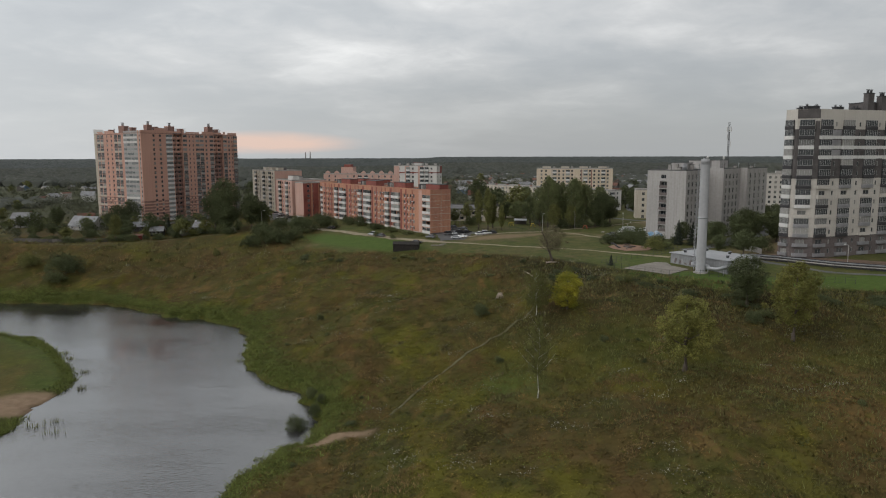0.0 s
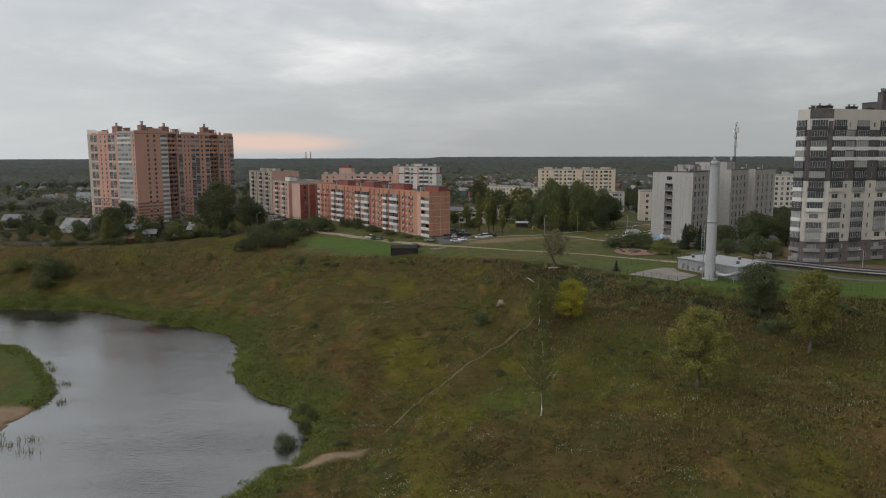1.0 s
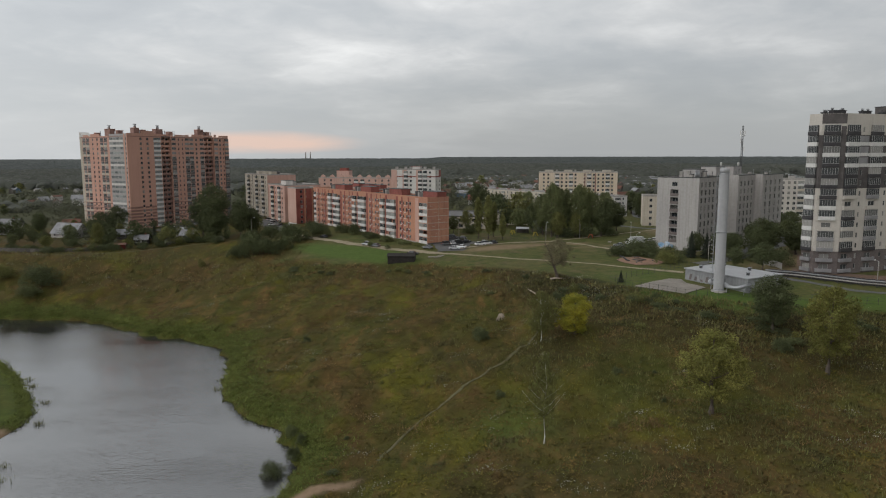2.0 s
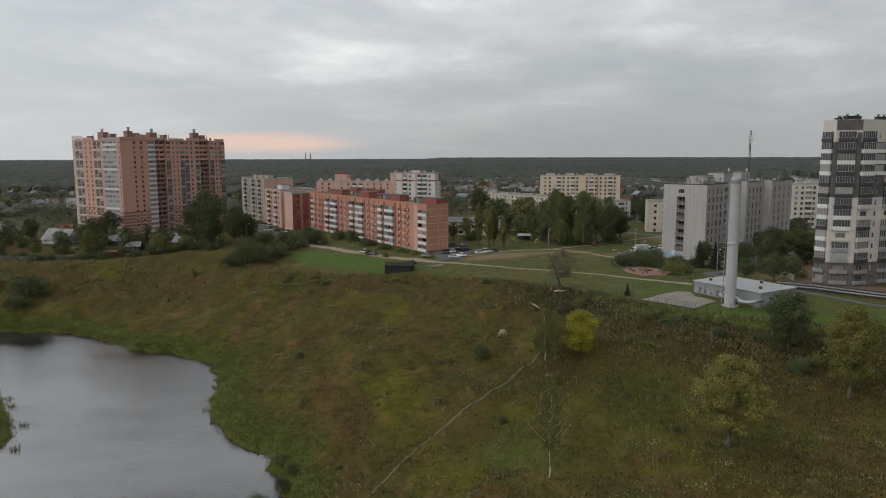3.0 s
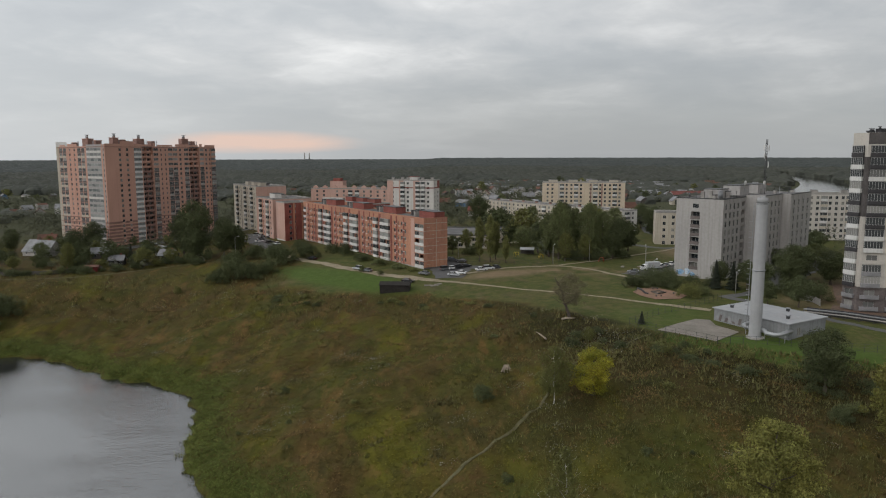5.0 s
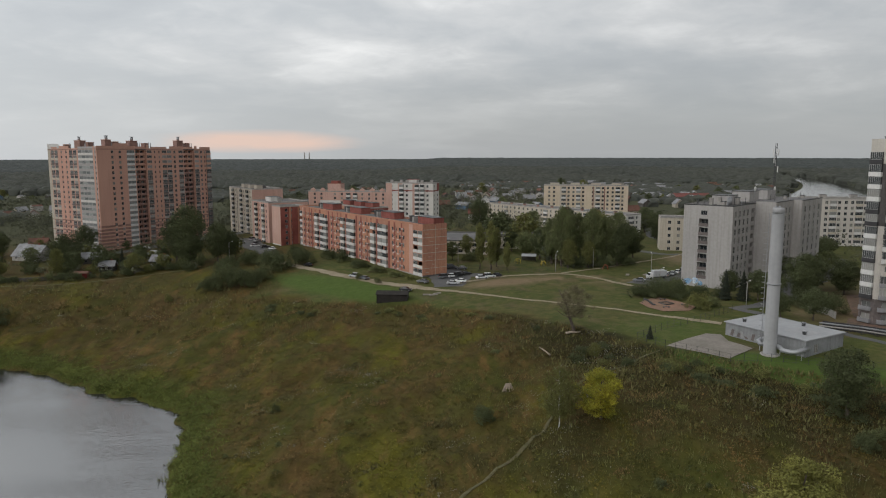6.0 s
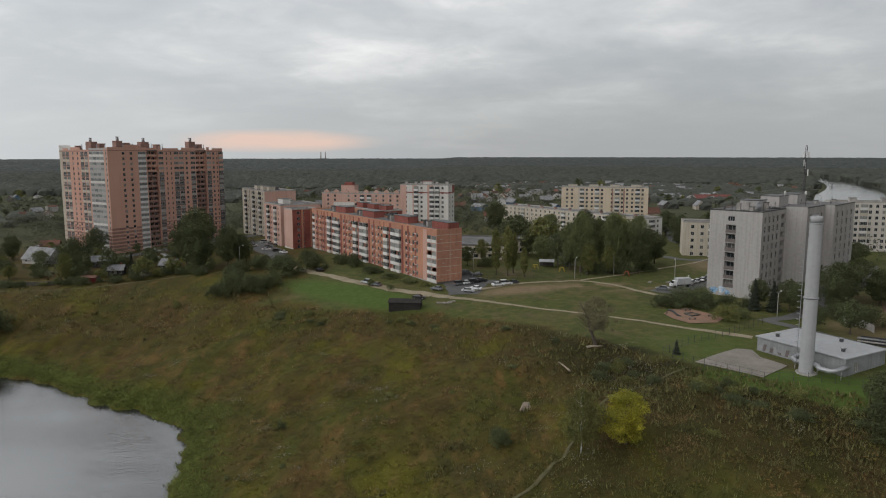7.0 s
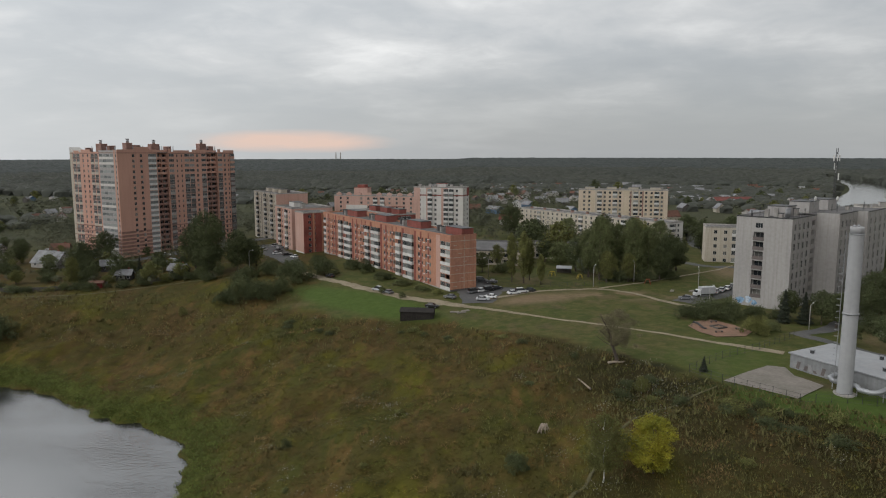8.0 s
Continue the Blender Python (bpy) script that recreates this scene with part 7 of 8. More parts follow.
# on the slope and its brink
for key, x, y, hh, w, t in (("yellow", 31.2, 175.2, 11.2, 12.6, 20), ("birch_b", 23, 173.6, 13.0, 8.2, 60), ("birch_a", 17.9, 129.4, 18.0, 6.6, 0), ("loose", 46.4, 128.5, 17.2, 16.0, 40), ("loose", 78.5, 151, 20.6, 15.5, 100), ("birch_b", 36, 205, 4.5, 3.4, 0),
                            ("broad_a", 77.0, 173.4, 15.0, 13.4, 10), ("bare", 33.6, 219.5, 13.4, 12.5, 8), ("spruce", 51.2, 213.5, 3.8, 2.4, 0), ("bush_a", 9.1, 181, 3.8, 4.8, 0), ("bush_a", -38.8, 203.5, 2.4, 2.6, 0),
                            ("bush_a", 74.3, 162.1, 3.4, 4.8, 0), ("bush_b", 78, 165, 2.6, 5.4, 90), ("bush_a", -82, 305, 10.5, 14, 0), ("bush_a", -75, 303, 8.0, 12, 80), ("bush_a", -88, 303, 6.5, 10, 200), ("bush_a", -70, 309, 6, 9, 150), ("bush_a", -69.4, 325, 9.0, 16, 50), ("bush_a", -60, 334, 7.5, 13, 120),
                            ("bush_a", -31, 134.0, 4.2, 5.2, 0), ("bush_a", -28.4, 140.2, 3.0, 3.4, 40), ("bush_a", -28.0, 145.2, 2.9, 3.0, 90), ("bush_b", -30.8, 148.8, 2.9, 3.0, 10), ("bush_b", -35.0, 119.0, 2.0, 3.0, 60), ("bush_a", -158, 279, 9.5, 16.5, 0), ("bush_b", -157, 269, 4.6, 10, 60), ("bush_c", -175, 283, 6, 10, 10),
                            ("bush_a", -43, 336, 6.2, 7.0, 0), ("bush_a", -34, 322, 3.4, 9, 10), ("bush_b", -26, 312, 3.0, 8, 70), ("bush_a", -50, 345, 5.0, 9, 30), ("bush_b", -18, 303, 2.4, 7, 20), ("bush_c", -101, 296, 3.4, 3.4, 0), ("bush_a", 12, 152, 2.0, 2.6, 0),
                            ("bush_a", 36, 152, 1.8, 2.6, 0), ("bush_c", -12, 297, 2.0, 5, 0), ("bush_b", -31.5, 300.5, 2.8, 3.2, 0), ("bush_b", -24, 293.8, 2.6, 3, 0)):
    plant(key, x, y, hh, w, t)
g = random.Random(7)
# shrubs thick along the brink near the boiler house, and low bushes over the slope
for k in range(46):
    x = g.uniform(32, 112)
    y = float(np.interp(x, [34, 50, 80, 112], [212, 198, 180, 170])) + g.uniform(-9, 2)
    plant(g.choice(("bush_a", "bush_c", "bush_a")), x, y, g.uniform(1.2, 2.6), g.uniform(3, 6.5))
for k in range(16):
    x = g.uniform(-60, 30)
    y = float(np.interp(x, [-60, -15, 10, 30], [280, 262, 247, 222])) + g.uniform(-7, 0)
    plant(g.choice(("bush_a", "bush_c")), x, y, g.uniform(0.9, 1.8), g.uniform(2.5, 5))
for k in range(34):
    x, y = g.uniform(-70, 95), g.uniform(105, 215)
    if -1e-3 < land(x, y)[1][0] - 6 and land(x, y)[2][0] < -8:
        plant(g.choice(("bush_a", "bush_c", "bush_b")), x, y, g.uniform(0.7, 1.6), g.uniform(1.2, 3.2))
# round the orange block and the kindergarten
for key, x, y, hh, w in (("broad_a", -115, 354, 29.5, 21), ("broad_a", -101, 352, 20, 15), ("broad_a", -122, 358, 24, 15), ("broad_a", -112, 348, 15, 14), ("broad_a", -97, 358, 15, 10), ("poplar", 13.6, 314.8, 19.5, 5.5), ("poplar", 17.8, 312.6, 20.5, 6), ("poplar", 20.5, 318, 17, 5), ("poplar", 23.8, 310, 12, 4.2),
                         ("willow", 35.3, 350, 11.8, 14), ("silver", 43.2, 333, 7.6, 10), ("broad_b", 43, 326, 21, 12), ("broad_c", 48, 315, 13, 9), ("bush_a", 52, 317, 5, 10), ("bush_a", 62, 318, 5, 10), ("broad_c", 56, 316.5, 12, 8), ("broad_a", 68, 320, 14, 10), ("bush_a", 72, 323, 4.5, 9), ("broad_a", 40, 338, 15, 11), ("broad_c", 63, 332, 24, 12), ("broad_a", 80, 342, 15, 11), ("broad_b", 46.2, 320, 26.5, 12), ("broad_b", 53, 326, 23, 12), ("broad_b", 58.5, 321, 25.5, 13), ("broad_b", 64.5, 323, 22, 11.5),
                         ("broad_a", 71.5, 328, 18, 11), ("broad_b", 50, 338, 24, 12), ("broad_a", 76, 336, 17, 11), ("broad_a", 30, 362, 13, 12), ("broad_b", 3, 336, 9, 8), ("broad_c", 9, 345, 11, 8), ("bush_b", 11, 334, 5, 9), ("broad_c", -3, 338, 8, 6),
                         ("broad_a", 19, 450, 20, 17), ("broad_a", 30, 420, 15, 14), ("broad_b", 45, 405, 17, 14), ("broad_a", 60, 395, 20, 15), ("broad_a", 75, 400, 18, 14), ("broad_b", 84, 385, 18, 13), ("broad_a", 104.8, 390, 18, 12), ("broad_a", 112, 440, 16, 14), ("broad_a", 128, 420, 17, 14),
                         ("spruce", 85.8, 255.6, 10, 4.8), ("spruce", 90.7, 254.4, 9.5, 5.5), ("broad_a", 95, 254, 10.5, 8), ("broad_a", 101, 256, 9.5, 8.5), ("broad_a", 108, 254, 12, 9), ("broad_a", 113, 262, 15, 14), ("broad_a", 126, 263, 12.5, 13), ("bush_a", 105, 246, 5.5, 9), ("broad_a", 119, 270, 13, 14), ("broad_b", 140, 300, 10, 11), ("broad_a", 150, 330, 11, 12), ("broad_a", 163, 345, 10, 12),
                         ("bush_a", 66.5, 260.5, 6.6, 11), ("bush_a", 72, 258.5, 7.0, 10), ("bush_a", 61, 261, 4.5, 8), ("bush_c", 73.6, 243.6, 5.4, 8.2), ("bush_a", 80, 262, 4, 7), ("bush_a", 86, 260, 3.5, 6), ("bush_b", 79, 247, 3.0, 5), ("broad_a", 99.5, 230, 10, 9), ("broad_a", 92.6, 234, 7.5, 6.5),
                         ("bush_a", 108, 238, 6.5, 10), ("broad_a", 97, 250, 10.5, 9), ("broad_a", 88.5, 259, 9.5, 7), ("broad_a", 118, 290, 10, 10), ("broad_a", 130, 272, 9, 9), ("broad_a", 145, 320, 10, 10)):
    plant(key, x, y, hh, w)
# gardens west of the meadow
for key, x, y, hh, w in (("broad_a", -175.5, 362, 17, 16), ("broad_c", -161, 330, 14, 9), ("broad_a", -150, 356, 7.5, 9), ("broad_c", -131, 335, 10, 11), ("broad_a", -184, 397, 17, 15), ("broad_a", -140, 362, 7, 8), ("spruce", -144, 352, 9, 5),
                         ("broad_a", -168, 352, 12, 10), ("broad_c", -122, 342, 8, 8), ("broad_a", -128, 358, 8, 9), ("broad_b", -197, 372, 9, 9), ("broad_a", -226, 395, 14, 12), ("broad_a", -204, 352, 8, 8), ("broad_c", -190, 338, 7, 8), ("bush_a", -180, 344, 5, 9),
                         ("bush_a", -165, 341, 5, 8), ("bush_c", -152, 340, 4, 7), ("bush_a", -139, 346, 4.5, 7), ("bush_b", -113, 343, 5, 8), ("bush_a", -108, 337, 4, 7), ("bush_a", -92, 336, 6, 10), ("bush_a", -84, 341, 7, 11), ("bush_a", -76, 346, 6, 10), ("bush_a", -66, 352, 6.5, 10)):
    plant(key, x, y, hh, w)
g = random.Random(77)
for k in range(52):
    x, y = g.uniform(-262, -118), g.uniform(338, 412)
    if (x + 203) ** 2 + (y - 384) ** 2 < 130 or y < 338 + (-x - 118) * 0.02:
        continue
    hh = g.uniform(4, 6.5) if -160 < x < -112 else g.uniform(5, 11)
    plant(g.choice(("far_a", "far_a", "far_a", "far_b", "far_c")), x, y, hh, hh * g.uniform(0.8, 1.2))
for k in range(17):
    u = k / 16
    x = -198 + 86 * u + g.uniform(-2, 2)
    y = float(np.interp(x, [-206, -172, -147, -112], [325, 316, 322, 341])) + g.uniform(0, 6)
    plant(g.choice(("bush_a", "bush_c", "bush_b", "bush_a")), x, y, g.uniform(2.2, 4.5), g.uniform(4, 8))


# ---- houses of the gardens and the far suburb ----
M["roof_grey"] = material("roof_grey", (0.22, 0.22, 0.23), vary=0.2, grain=1.0, coarse=0.3, tint=(0.16, 0.155, 0.15))
M["roof_rust"] = material("roof_rust", (0.15, 0.075, 0.055), vary=0.2, grain=1.0, coarse=0.3)
M["roof_red"] = material("roof_red", (0.18, 0.065, 0.055), vary=0.15, grain=1.0, coarse=0.3)
M["roof_light"] = material("roof_light", (0.27, 0.27, 0.275), vary=0.15, grain=1.0, coarse=0.3)
M["wood_blue"] = material("wood_blue", (0.10, 0.16, 0.24), vary=0.15)
M["plaster"] = material("plaster", (0.40, 0.38, 0.355), vary=0.1, grain=1, coarse=0.3)


def cottage(x, y, w, d, wall_h, roof_h, turn, wall, roof, label, windows=3):
    h = thing("house", label, "house", Matrix.Translation((x, y, ground_z(x, y))) @ Matrix.Rotation(radians(turn), 4, "Z"), "cottages")
    bm = bmesh.new()
    lo = [bm.verts.new(p) for p in ((-w / 2, -d / 2, -0.6), (w / 2, -d / 2, -0.6), (w / 2, d / 2, -0.6), (-w / 2, d / 2, -0.6))]
    hi = [bm.verts.new((v.co.x, v.co.y, wall_h)) for v in lo]
    g1, g2 = bm.verts.new((-w / 2, 0, wall_h + roof_h)), bm.verts.new((w / 2, 0, wall_h + roof_h))
    bm.faces.new((lo[0], lo[1], hi[1], hi[0]))
    bm.faces.new((lo[1], lo[2], hi[2], g2, hi[1]))
    bm.faces.new((lo[2], lo[3], hi[3], hi[2]))
    bm.faces.new((lo[3], lo[0], hi[0], g1, hi[3]))
    part("wall", bm, wall, h)
    r = None
    for s in (-1, 1):
        bm = bmesh.new()
        o = 0.5
        k = roof_h / (d / 2)
        a = [bm.verts.new(p) for p in ((-w / 2 - o, s * (d / 2 + o), wall_h - k * o + 0.05), (w / 2 + o, s * (d / 2 + o), wall_h - k * o + 0.05), (w / 2 + o, 0, wall_h + roof_h + 0.05), (-w / 2 - o, 0, wall_h + roof_h + 0.05))]
        c = [bm.verts.new((v.co.x, v.co.y, v.co.z + 0.16)) for v in a]
        bm.faces.new(a[::-1])
        bm.faces.new(c)
        for q in range(4):
            bm.faces.new((a[q], a[(q + 1) % 4], c[(q + 1) % 4], c[q]))
        bmesh.ops.recalc_face_normals(bm, faces=bm.faces)
        r = part("roof", bm, roof, h)
    if windows:
        fr, pane = window_meshes(1.1, 1.3, 2, M["frame_white"], M["glass"], "ct")
        for k in range(windows):
            ob = placed("window", fr, h, Matrix.Translation((-w / 2 + w * (k + 0.5) / windows, -d / 2 - 0.07, 0.9)))
            placed("pane", pane, ob, Matrix.Identity(4))
        bm = bmesh.new()
        box(bm, w * 0.2, w * 0.2 + 0.6, 0.3, 0.9, wall_h + roof_h * 0.4, wall_h + roof_h + 0.8)
        part("chimney", bm, M["brick_red"], h)
    return h


cottage(-250, 405, 13, 9, 5.6, 2.8, 8, M["plaster"], M["roof_grey"], "white two-storey house with a dark hipped roof")
cottage(-203, 384, 17, 10, 2.4, 5.0, -20, M["plaster"], M["roof_light"], "pale gabled house with a steep light roof")
cottage(-147, 345, 6, 5, 2.6, 1.8, 10, M["black_wood"], M["roof_grey"], "dark wooden cottage with white window frames")
cottage(-126, 350, 7, 5.5, 3.0, 2.2, -10, M["black_wood"], M["roof_grey"], "dark timber cottage under the big tree")
cottage(-150, 328.5, 4.8, 3, 2.2, 0.5, 12, M["red_sheet"], M["roof_rust"], "small red metal shed by the fence", 0)
cottage(-168, 372, 8, 6, 2.8, 2.2, 30, M["old_wood"], M["roof_light"], "grey wooden cottage with a pale sheet roof")
cottage(-137, 372, 7, 5, 2.6, 1.6, -30, M["plaster"], M["roof_light"], "low shed with a bright sheet roof", 2)
cottage(-226, 428, 9, 7, 3, 2.5, 20, M["old_wood"], M["roof_rust"], "brown cottage with a rusty roof")
cottage(-330, 632, 11, 9, 6, 3.5, 15, M["white_paint"], M["roof_light"], "white villa beside the brick tower")
g = random.Random(21)
for k in range(12):
    x, y = -190 - g.uniform(0, 60), 395 + g.uniform(0, 40)
    cottage(x, y, g.uniform(4, 7), g.uniform(3, 4), 2.2, 0.8, g.uniform(-30, 40), g.choice((M["plaster"], M["old_wood"])), g.choice((M["roof_light"], M["roof_grey"], M["roof_grey"])), "small garden shed with a sheet roof", 0)


SPOTS = [(-180, 445, 55), (-150, 440, 25), (-45, 345, 45), (-78, 395, 30), (-100, 430, 32), (-128, 475, 36), (-62, 497, 40), (-22, 482, 28), (92, 510, 40), (30, 500, 18), (60, 462, 22), (92, 420, 20), (110, 300, 50),
         (135, 330, 22), (150, 245, 40), (215, 380, 50), (270, 465, 45), (118, 370, 12), (112, 420, 10), (-2, 365, 20), (112, 366, 16), (45, 290, 60), (-50, 410, 20), (130, 520, 12)]


def clear_of(x, y):
    """Keeps the scattered trees and cottages off the buildings, roads and water."""
    if any((x - a) ** 2 + (y - b) ** 2 < r * r for a, b, r in SPOTS):
        return False
    return y > 330 or land(x, y)[2][0] > 12


# a few streets of cottages between the trees
g = random.Random(5)
for k in range(170):
    y = 470 + 700 * g.random() ** 0.8
    x = (g.uniform(-0.62, 0.66) if k % 2 else g.uniform(0.02, 0.5)) * y
    if not clear_of(x, y):
        continue
    if x > 250 and y > 600 and abs(x - 0.5 * y) < 90:
        continue
    roof = g.choice((M["roof_grey"], M["roof_grey"], M["roof_grey"], M["roof_rust"], M["roof_rust"], M["roof_light"], M["roof_light"], M["roof_red"])[: 8 if g.random() < 0.5 else 7])
    cottage(x, y, g.uniform(8, 12), g.uniform(7, 9), g.uniform(2.6, 4.5), g.uniform(2.2, 3.8), g.uniform(0, 180), g.choice((M["plaster"], M["old_wood"], M["cream_panel"], M["wood_blue"], M["white_brick"])), roof,
            {"roof_grey": "cottage with a grey sheet roof among trees", "roof_rust": "cottage with a rust-brown roof among trees", "roof_light": "cottage with a pale roof among trees", "roof_red": "cottage with a red roof among trees"}[roof.name], 0)
cottage(232, 718, 34, 14, 4, 3, 5, M["plaster"], M["roof_red"], "long low hall with a bright red roof", 0)
g = random.Random(9)
count = 0
while count < 145:
    y = 335 + 560 * g.random() ** 1.25
    x = g.uniform(-0.72, 0.75) * (y + 20)
    if not clear_of(x, y) or (x > 380 and y > 700):
        continue
    near = y < 430
    hh = g.uniform(6, 13) if g.random() < 0.8 else g.uniform(13, 20)
    if x < -120 and y < 420:
        hh *= 0.7
    plant(g.choice(("far_a", "far_a", "far_b", "far_c")), x, y, hh, hh * g.uniform(0.75, 1.1))
    count += 1


# ---- far woods ----
def clear_far(x, y):
    ok = np.ones(len(x), bool)
    for a, b, r in SPOTS:
        ok &= (x - a) ** 2 + (y - b) ** 2 > (r * 0.9) ** 2
    return ok


def woods(name, r0, r1, n, size0, size1, mat, label, seed, height=15.0, loose=False):
    """Treetops out to the horizon: a low lumpy crown for each tree or clump, in one mesh."""
    rs = np.random.RandomState(seed)
    r = r0 + (r1 - r0) * rs.rand(n) ** 0.8
    a = rs.uniform(-0.78, 0.80, n)
    x, y = r * np.sin(a), r * np.cos(a)
    keep = np.sin(x * 0.011 + 1.3 * np.sin(y * 0.006)) + np.sin(y * 0.008 + x * 0.003) + 2.2 * smooth(r, 900, 1500) > rs.uniform(0.1, 1.3, n) - (0.9 if loose else 0)
    keep &= clear_far(x, y)
    keep &= ~((np.abs(x - np.interp(y, RIVER_Y, RIVER_X)) < np.interp(y, RIVER_Y, RIVER_W) + 6 + 0.012 * (y - 640)) & (y > 630) & (y < 1500))
    x, y, r = x[keep], y[keep], r[keep]
    n = len(x)
    z = land(x, y)[0]
    s = np.interp(r, [r0, r1], [size0, size1]) * rs.uniform(0.95, 1.5, n)
    h = height * rs.uniform(0.84, 1.08, n) * (1 + 0.3 * (rs.rand(n) > 0.94) * (r < 1700))
    ring = 5
    levels = [(-0.1, 1.75), (0.58, 1.85), (0.84, 0.85), (1.0, 0.01)]
    verts = []
    for lv, wd in levels:
        for q in range(ring):
            t = 2 * math.pi * q / ring + lv
            wob = rs.uniform(0.75, 1.25, n)
            verts.append(np.stack([x + np.cos(t) * s * wd * wob * 0.5, y + np.sin(t) * s * wd * wob * 0.5, z + h * lv * rs.uniform(0.95, 1.05, n)], 1))
    v = np.stack(verts, 1)
    m = ring * len(levels)
    faces = []
    for l in range(len(levels) - 1):
        for q in range(ring):
            faces.append((l * ring + q, l * ring + (q + 1) % ring, (l + 1) * ring + (q + 1) % ring, (l + 1) * ring + q))
    f = (np.array(faces)[None] + (np.arange(n) * m)[:, None, None]).reshape(-1, 4)
    me = bpy.data.meshes.new(name)
    me.from_pydata(v.reshape(-1, 3).tolist(), [], f.tolist())
    me.polygons.foreach_set("use_smooth", [True] * len(me.polygons))
    # soft shading of fine foliage: the normals of a crown lean towards the sky
    nrm = (v - np.stack([x, y, z], 1)[:, None]) / np.stack([s, s, h], 1)[:, None]
    nrm[..., 2] = nrm[..., 2] * 0.3 + 1.3
    nrm = nrm.reshape(-1, 3)
    me.normals_split_custom_set_from_vertices((nrm / np.linalg.norm(nrm, axis=1)[:, None]).tolist())
    me.materials.append(mat)
    tagged(new(name, me), label, "woods", kind="stuff")


def leafy(name, r0, r1, n, size, height, sprays, leaf, mat, label, seed, gaps=0.0):
    """Many trees in one mesh, each a rounded heap of leaf sprays."""
    rs = np.random.RandomState(seed)
    r = r0 + (r1 - r0) * rs.rand(n) ** 0.75
    a = rs.uniform(-0.76, 0.78, n)
    x, y = r * np.sin(a), r * np.cos(a)
    wave = np.sin(x * 0.023 + 1.3 * np.sin(y * 0.013)) + np.sin(y * 0.017 + x * 0.008)
    keep = (wave > gaps - 2 + rs.uniform(0, 2, n)) & clear_far(x, y)
    keep &= ~((np.abs(x - np.interp(y, RIVER_Y, RIVER_X)) < np.interp(y, RIVER_Y, RIVER_W) + 6) & (y > 620) & (y < 1500))
    keep &= ~((y < 420) & (np.abs(x - 10) < 95)) & (land(x, y)[2] > 22)
    x, y = x[keep], y[keep]
    n = len(x)
    s, h = size * rs.uniform(0.6, 1.35, n), height * rs.uniform(0.55, 1.35, n)
    k = np.repeat(np.arange(n), sprays)
    d = rs.normal(size=(len(k), 3))
    d[:, 2] = np.abs(d[:, 2]) * 1.1 - 0.25
    d /= np.linalg.norm(d, axis=1)[:, None]
    q = rs.uniform(0.6, 1.08, len(k))
    c = np.stack([x[k] + d[:, 0] * s[k] * 0.5 * q, y[k] + d[:, 1] * s[k] * 0.5 * q, land(x, y)[0][k] + h[k] * (0.45 + 0.52 * d[:, 2] * q)], 1)
    nrm = d * 0.8 + rs.normal(size=d.shape) * 0.3
    nrm[:, 2] += 0.9
    nrm /= np.linalg.norm(nrm, axis=1)[:, None]
    me = quads_mesh(name, c, nrm, leaf * s[k] * rs.uniform(0.6, 1.4, len(k)), mat, 1.0, d + np.array([0, 0, 0.6]))
    me.name = name
    tagged(new(name, me), label, "woods", kind="stuff")


RIVER_Y, RIVER_X, RIVER_W = [640, 702, 803, 985, 1187, 1280, 1480], [328, 365, 412, 496, 585, 608, 664], [48, 47, 44, 30, 26, 26, 26]
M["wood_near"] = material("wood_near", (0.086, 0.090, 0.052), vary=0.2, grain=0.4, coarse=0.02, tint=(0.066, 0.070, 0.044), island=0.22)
# distance haze is put into these base colours: greyer and bluer farther off
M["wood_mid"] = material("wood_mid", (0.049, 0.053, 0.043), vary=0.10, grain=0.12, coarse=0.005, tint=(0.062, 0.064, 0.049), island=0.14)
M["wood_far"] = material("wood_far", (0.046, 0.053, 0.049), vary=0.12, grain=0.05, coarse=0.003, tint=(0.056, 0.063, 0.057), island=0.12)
leafy("garden_shrubs", 345, 640, 3000, 4.5, 4.2, 64, 0.075, M["wood_near"], "low shrubs and fruit trees of the gardens", 8, 0.5)
leafy("suburb_trees", 390, 680, 3000, 7.5, 8.5, 100, 0.058, M["wood_near"], "green trees between the far cottages", 3, 0.9)
leafy("suburb_groves", 660, 1150, 5200, 8.0, 7.5, 34, 0.10, M["wood_near"], "green groves among the far cottages", 17, 0.9)
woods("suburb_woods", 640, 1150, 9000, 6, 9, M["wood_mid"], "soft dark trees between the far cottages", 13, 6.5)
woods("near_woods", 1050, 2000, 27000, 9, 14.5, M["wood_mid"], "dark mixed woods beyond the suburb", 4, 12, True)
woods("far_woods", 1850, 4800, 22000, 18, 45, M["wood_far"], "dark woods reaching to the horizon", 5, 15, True)


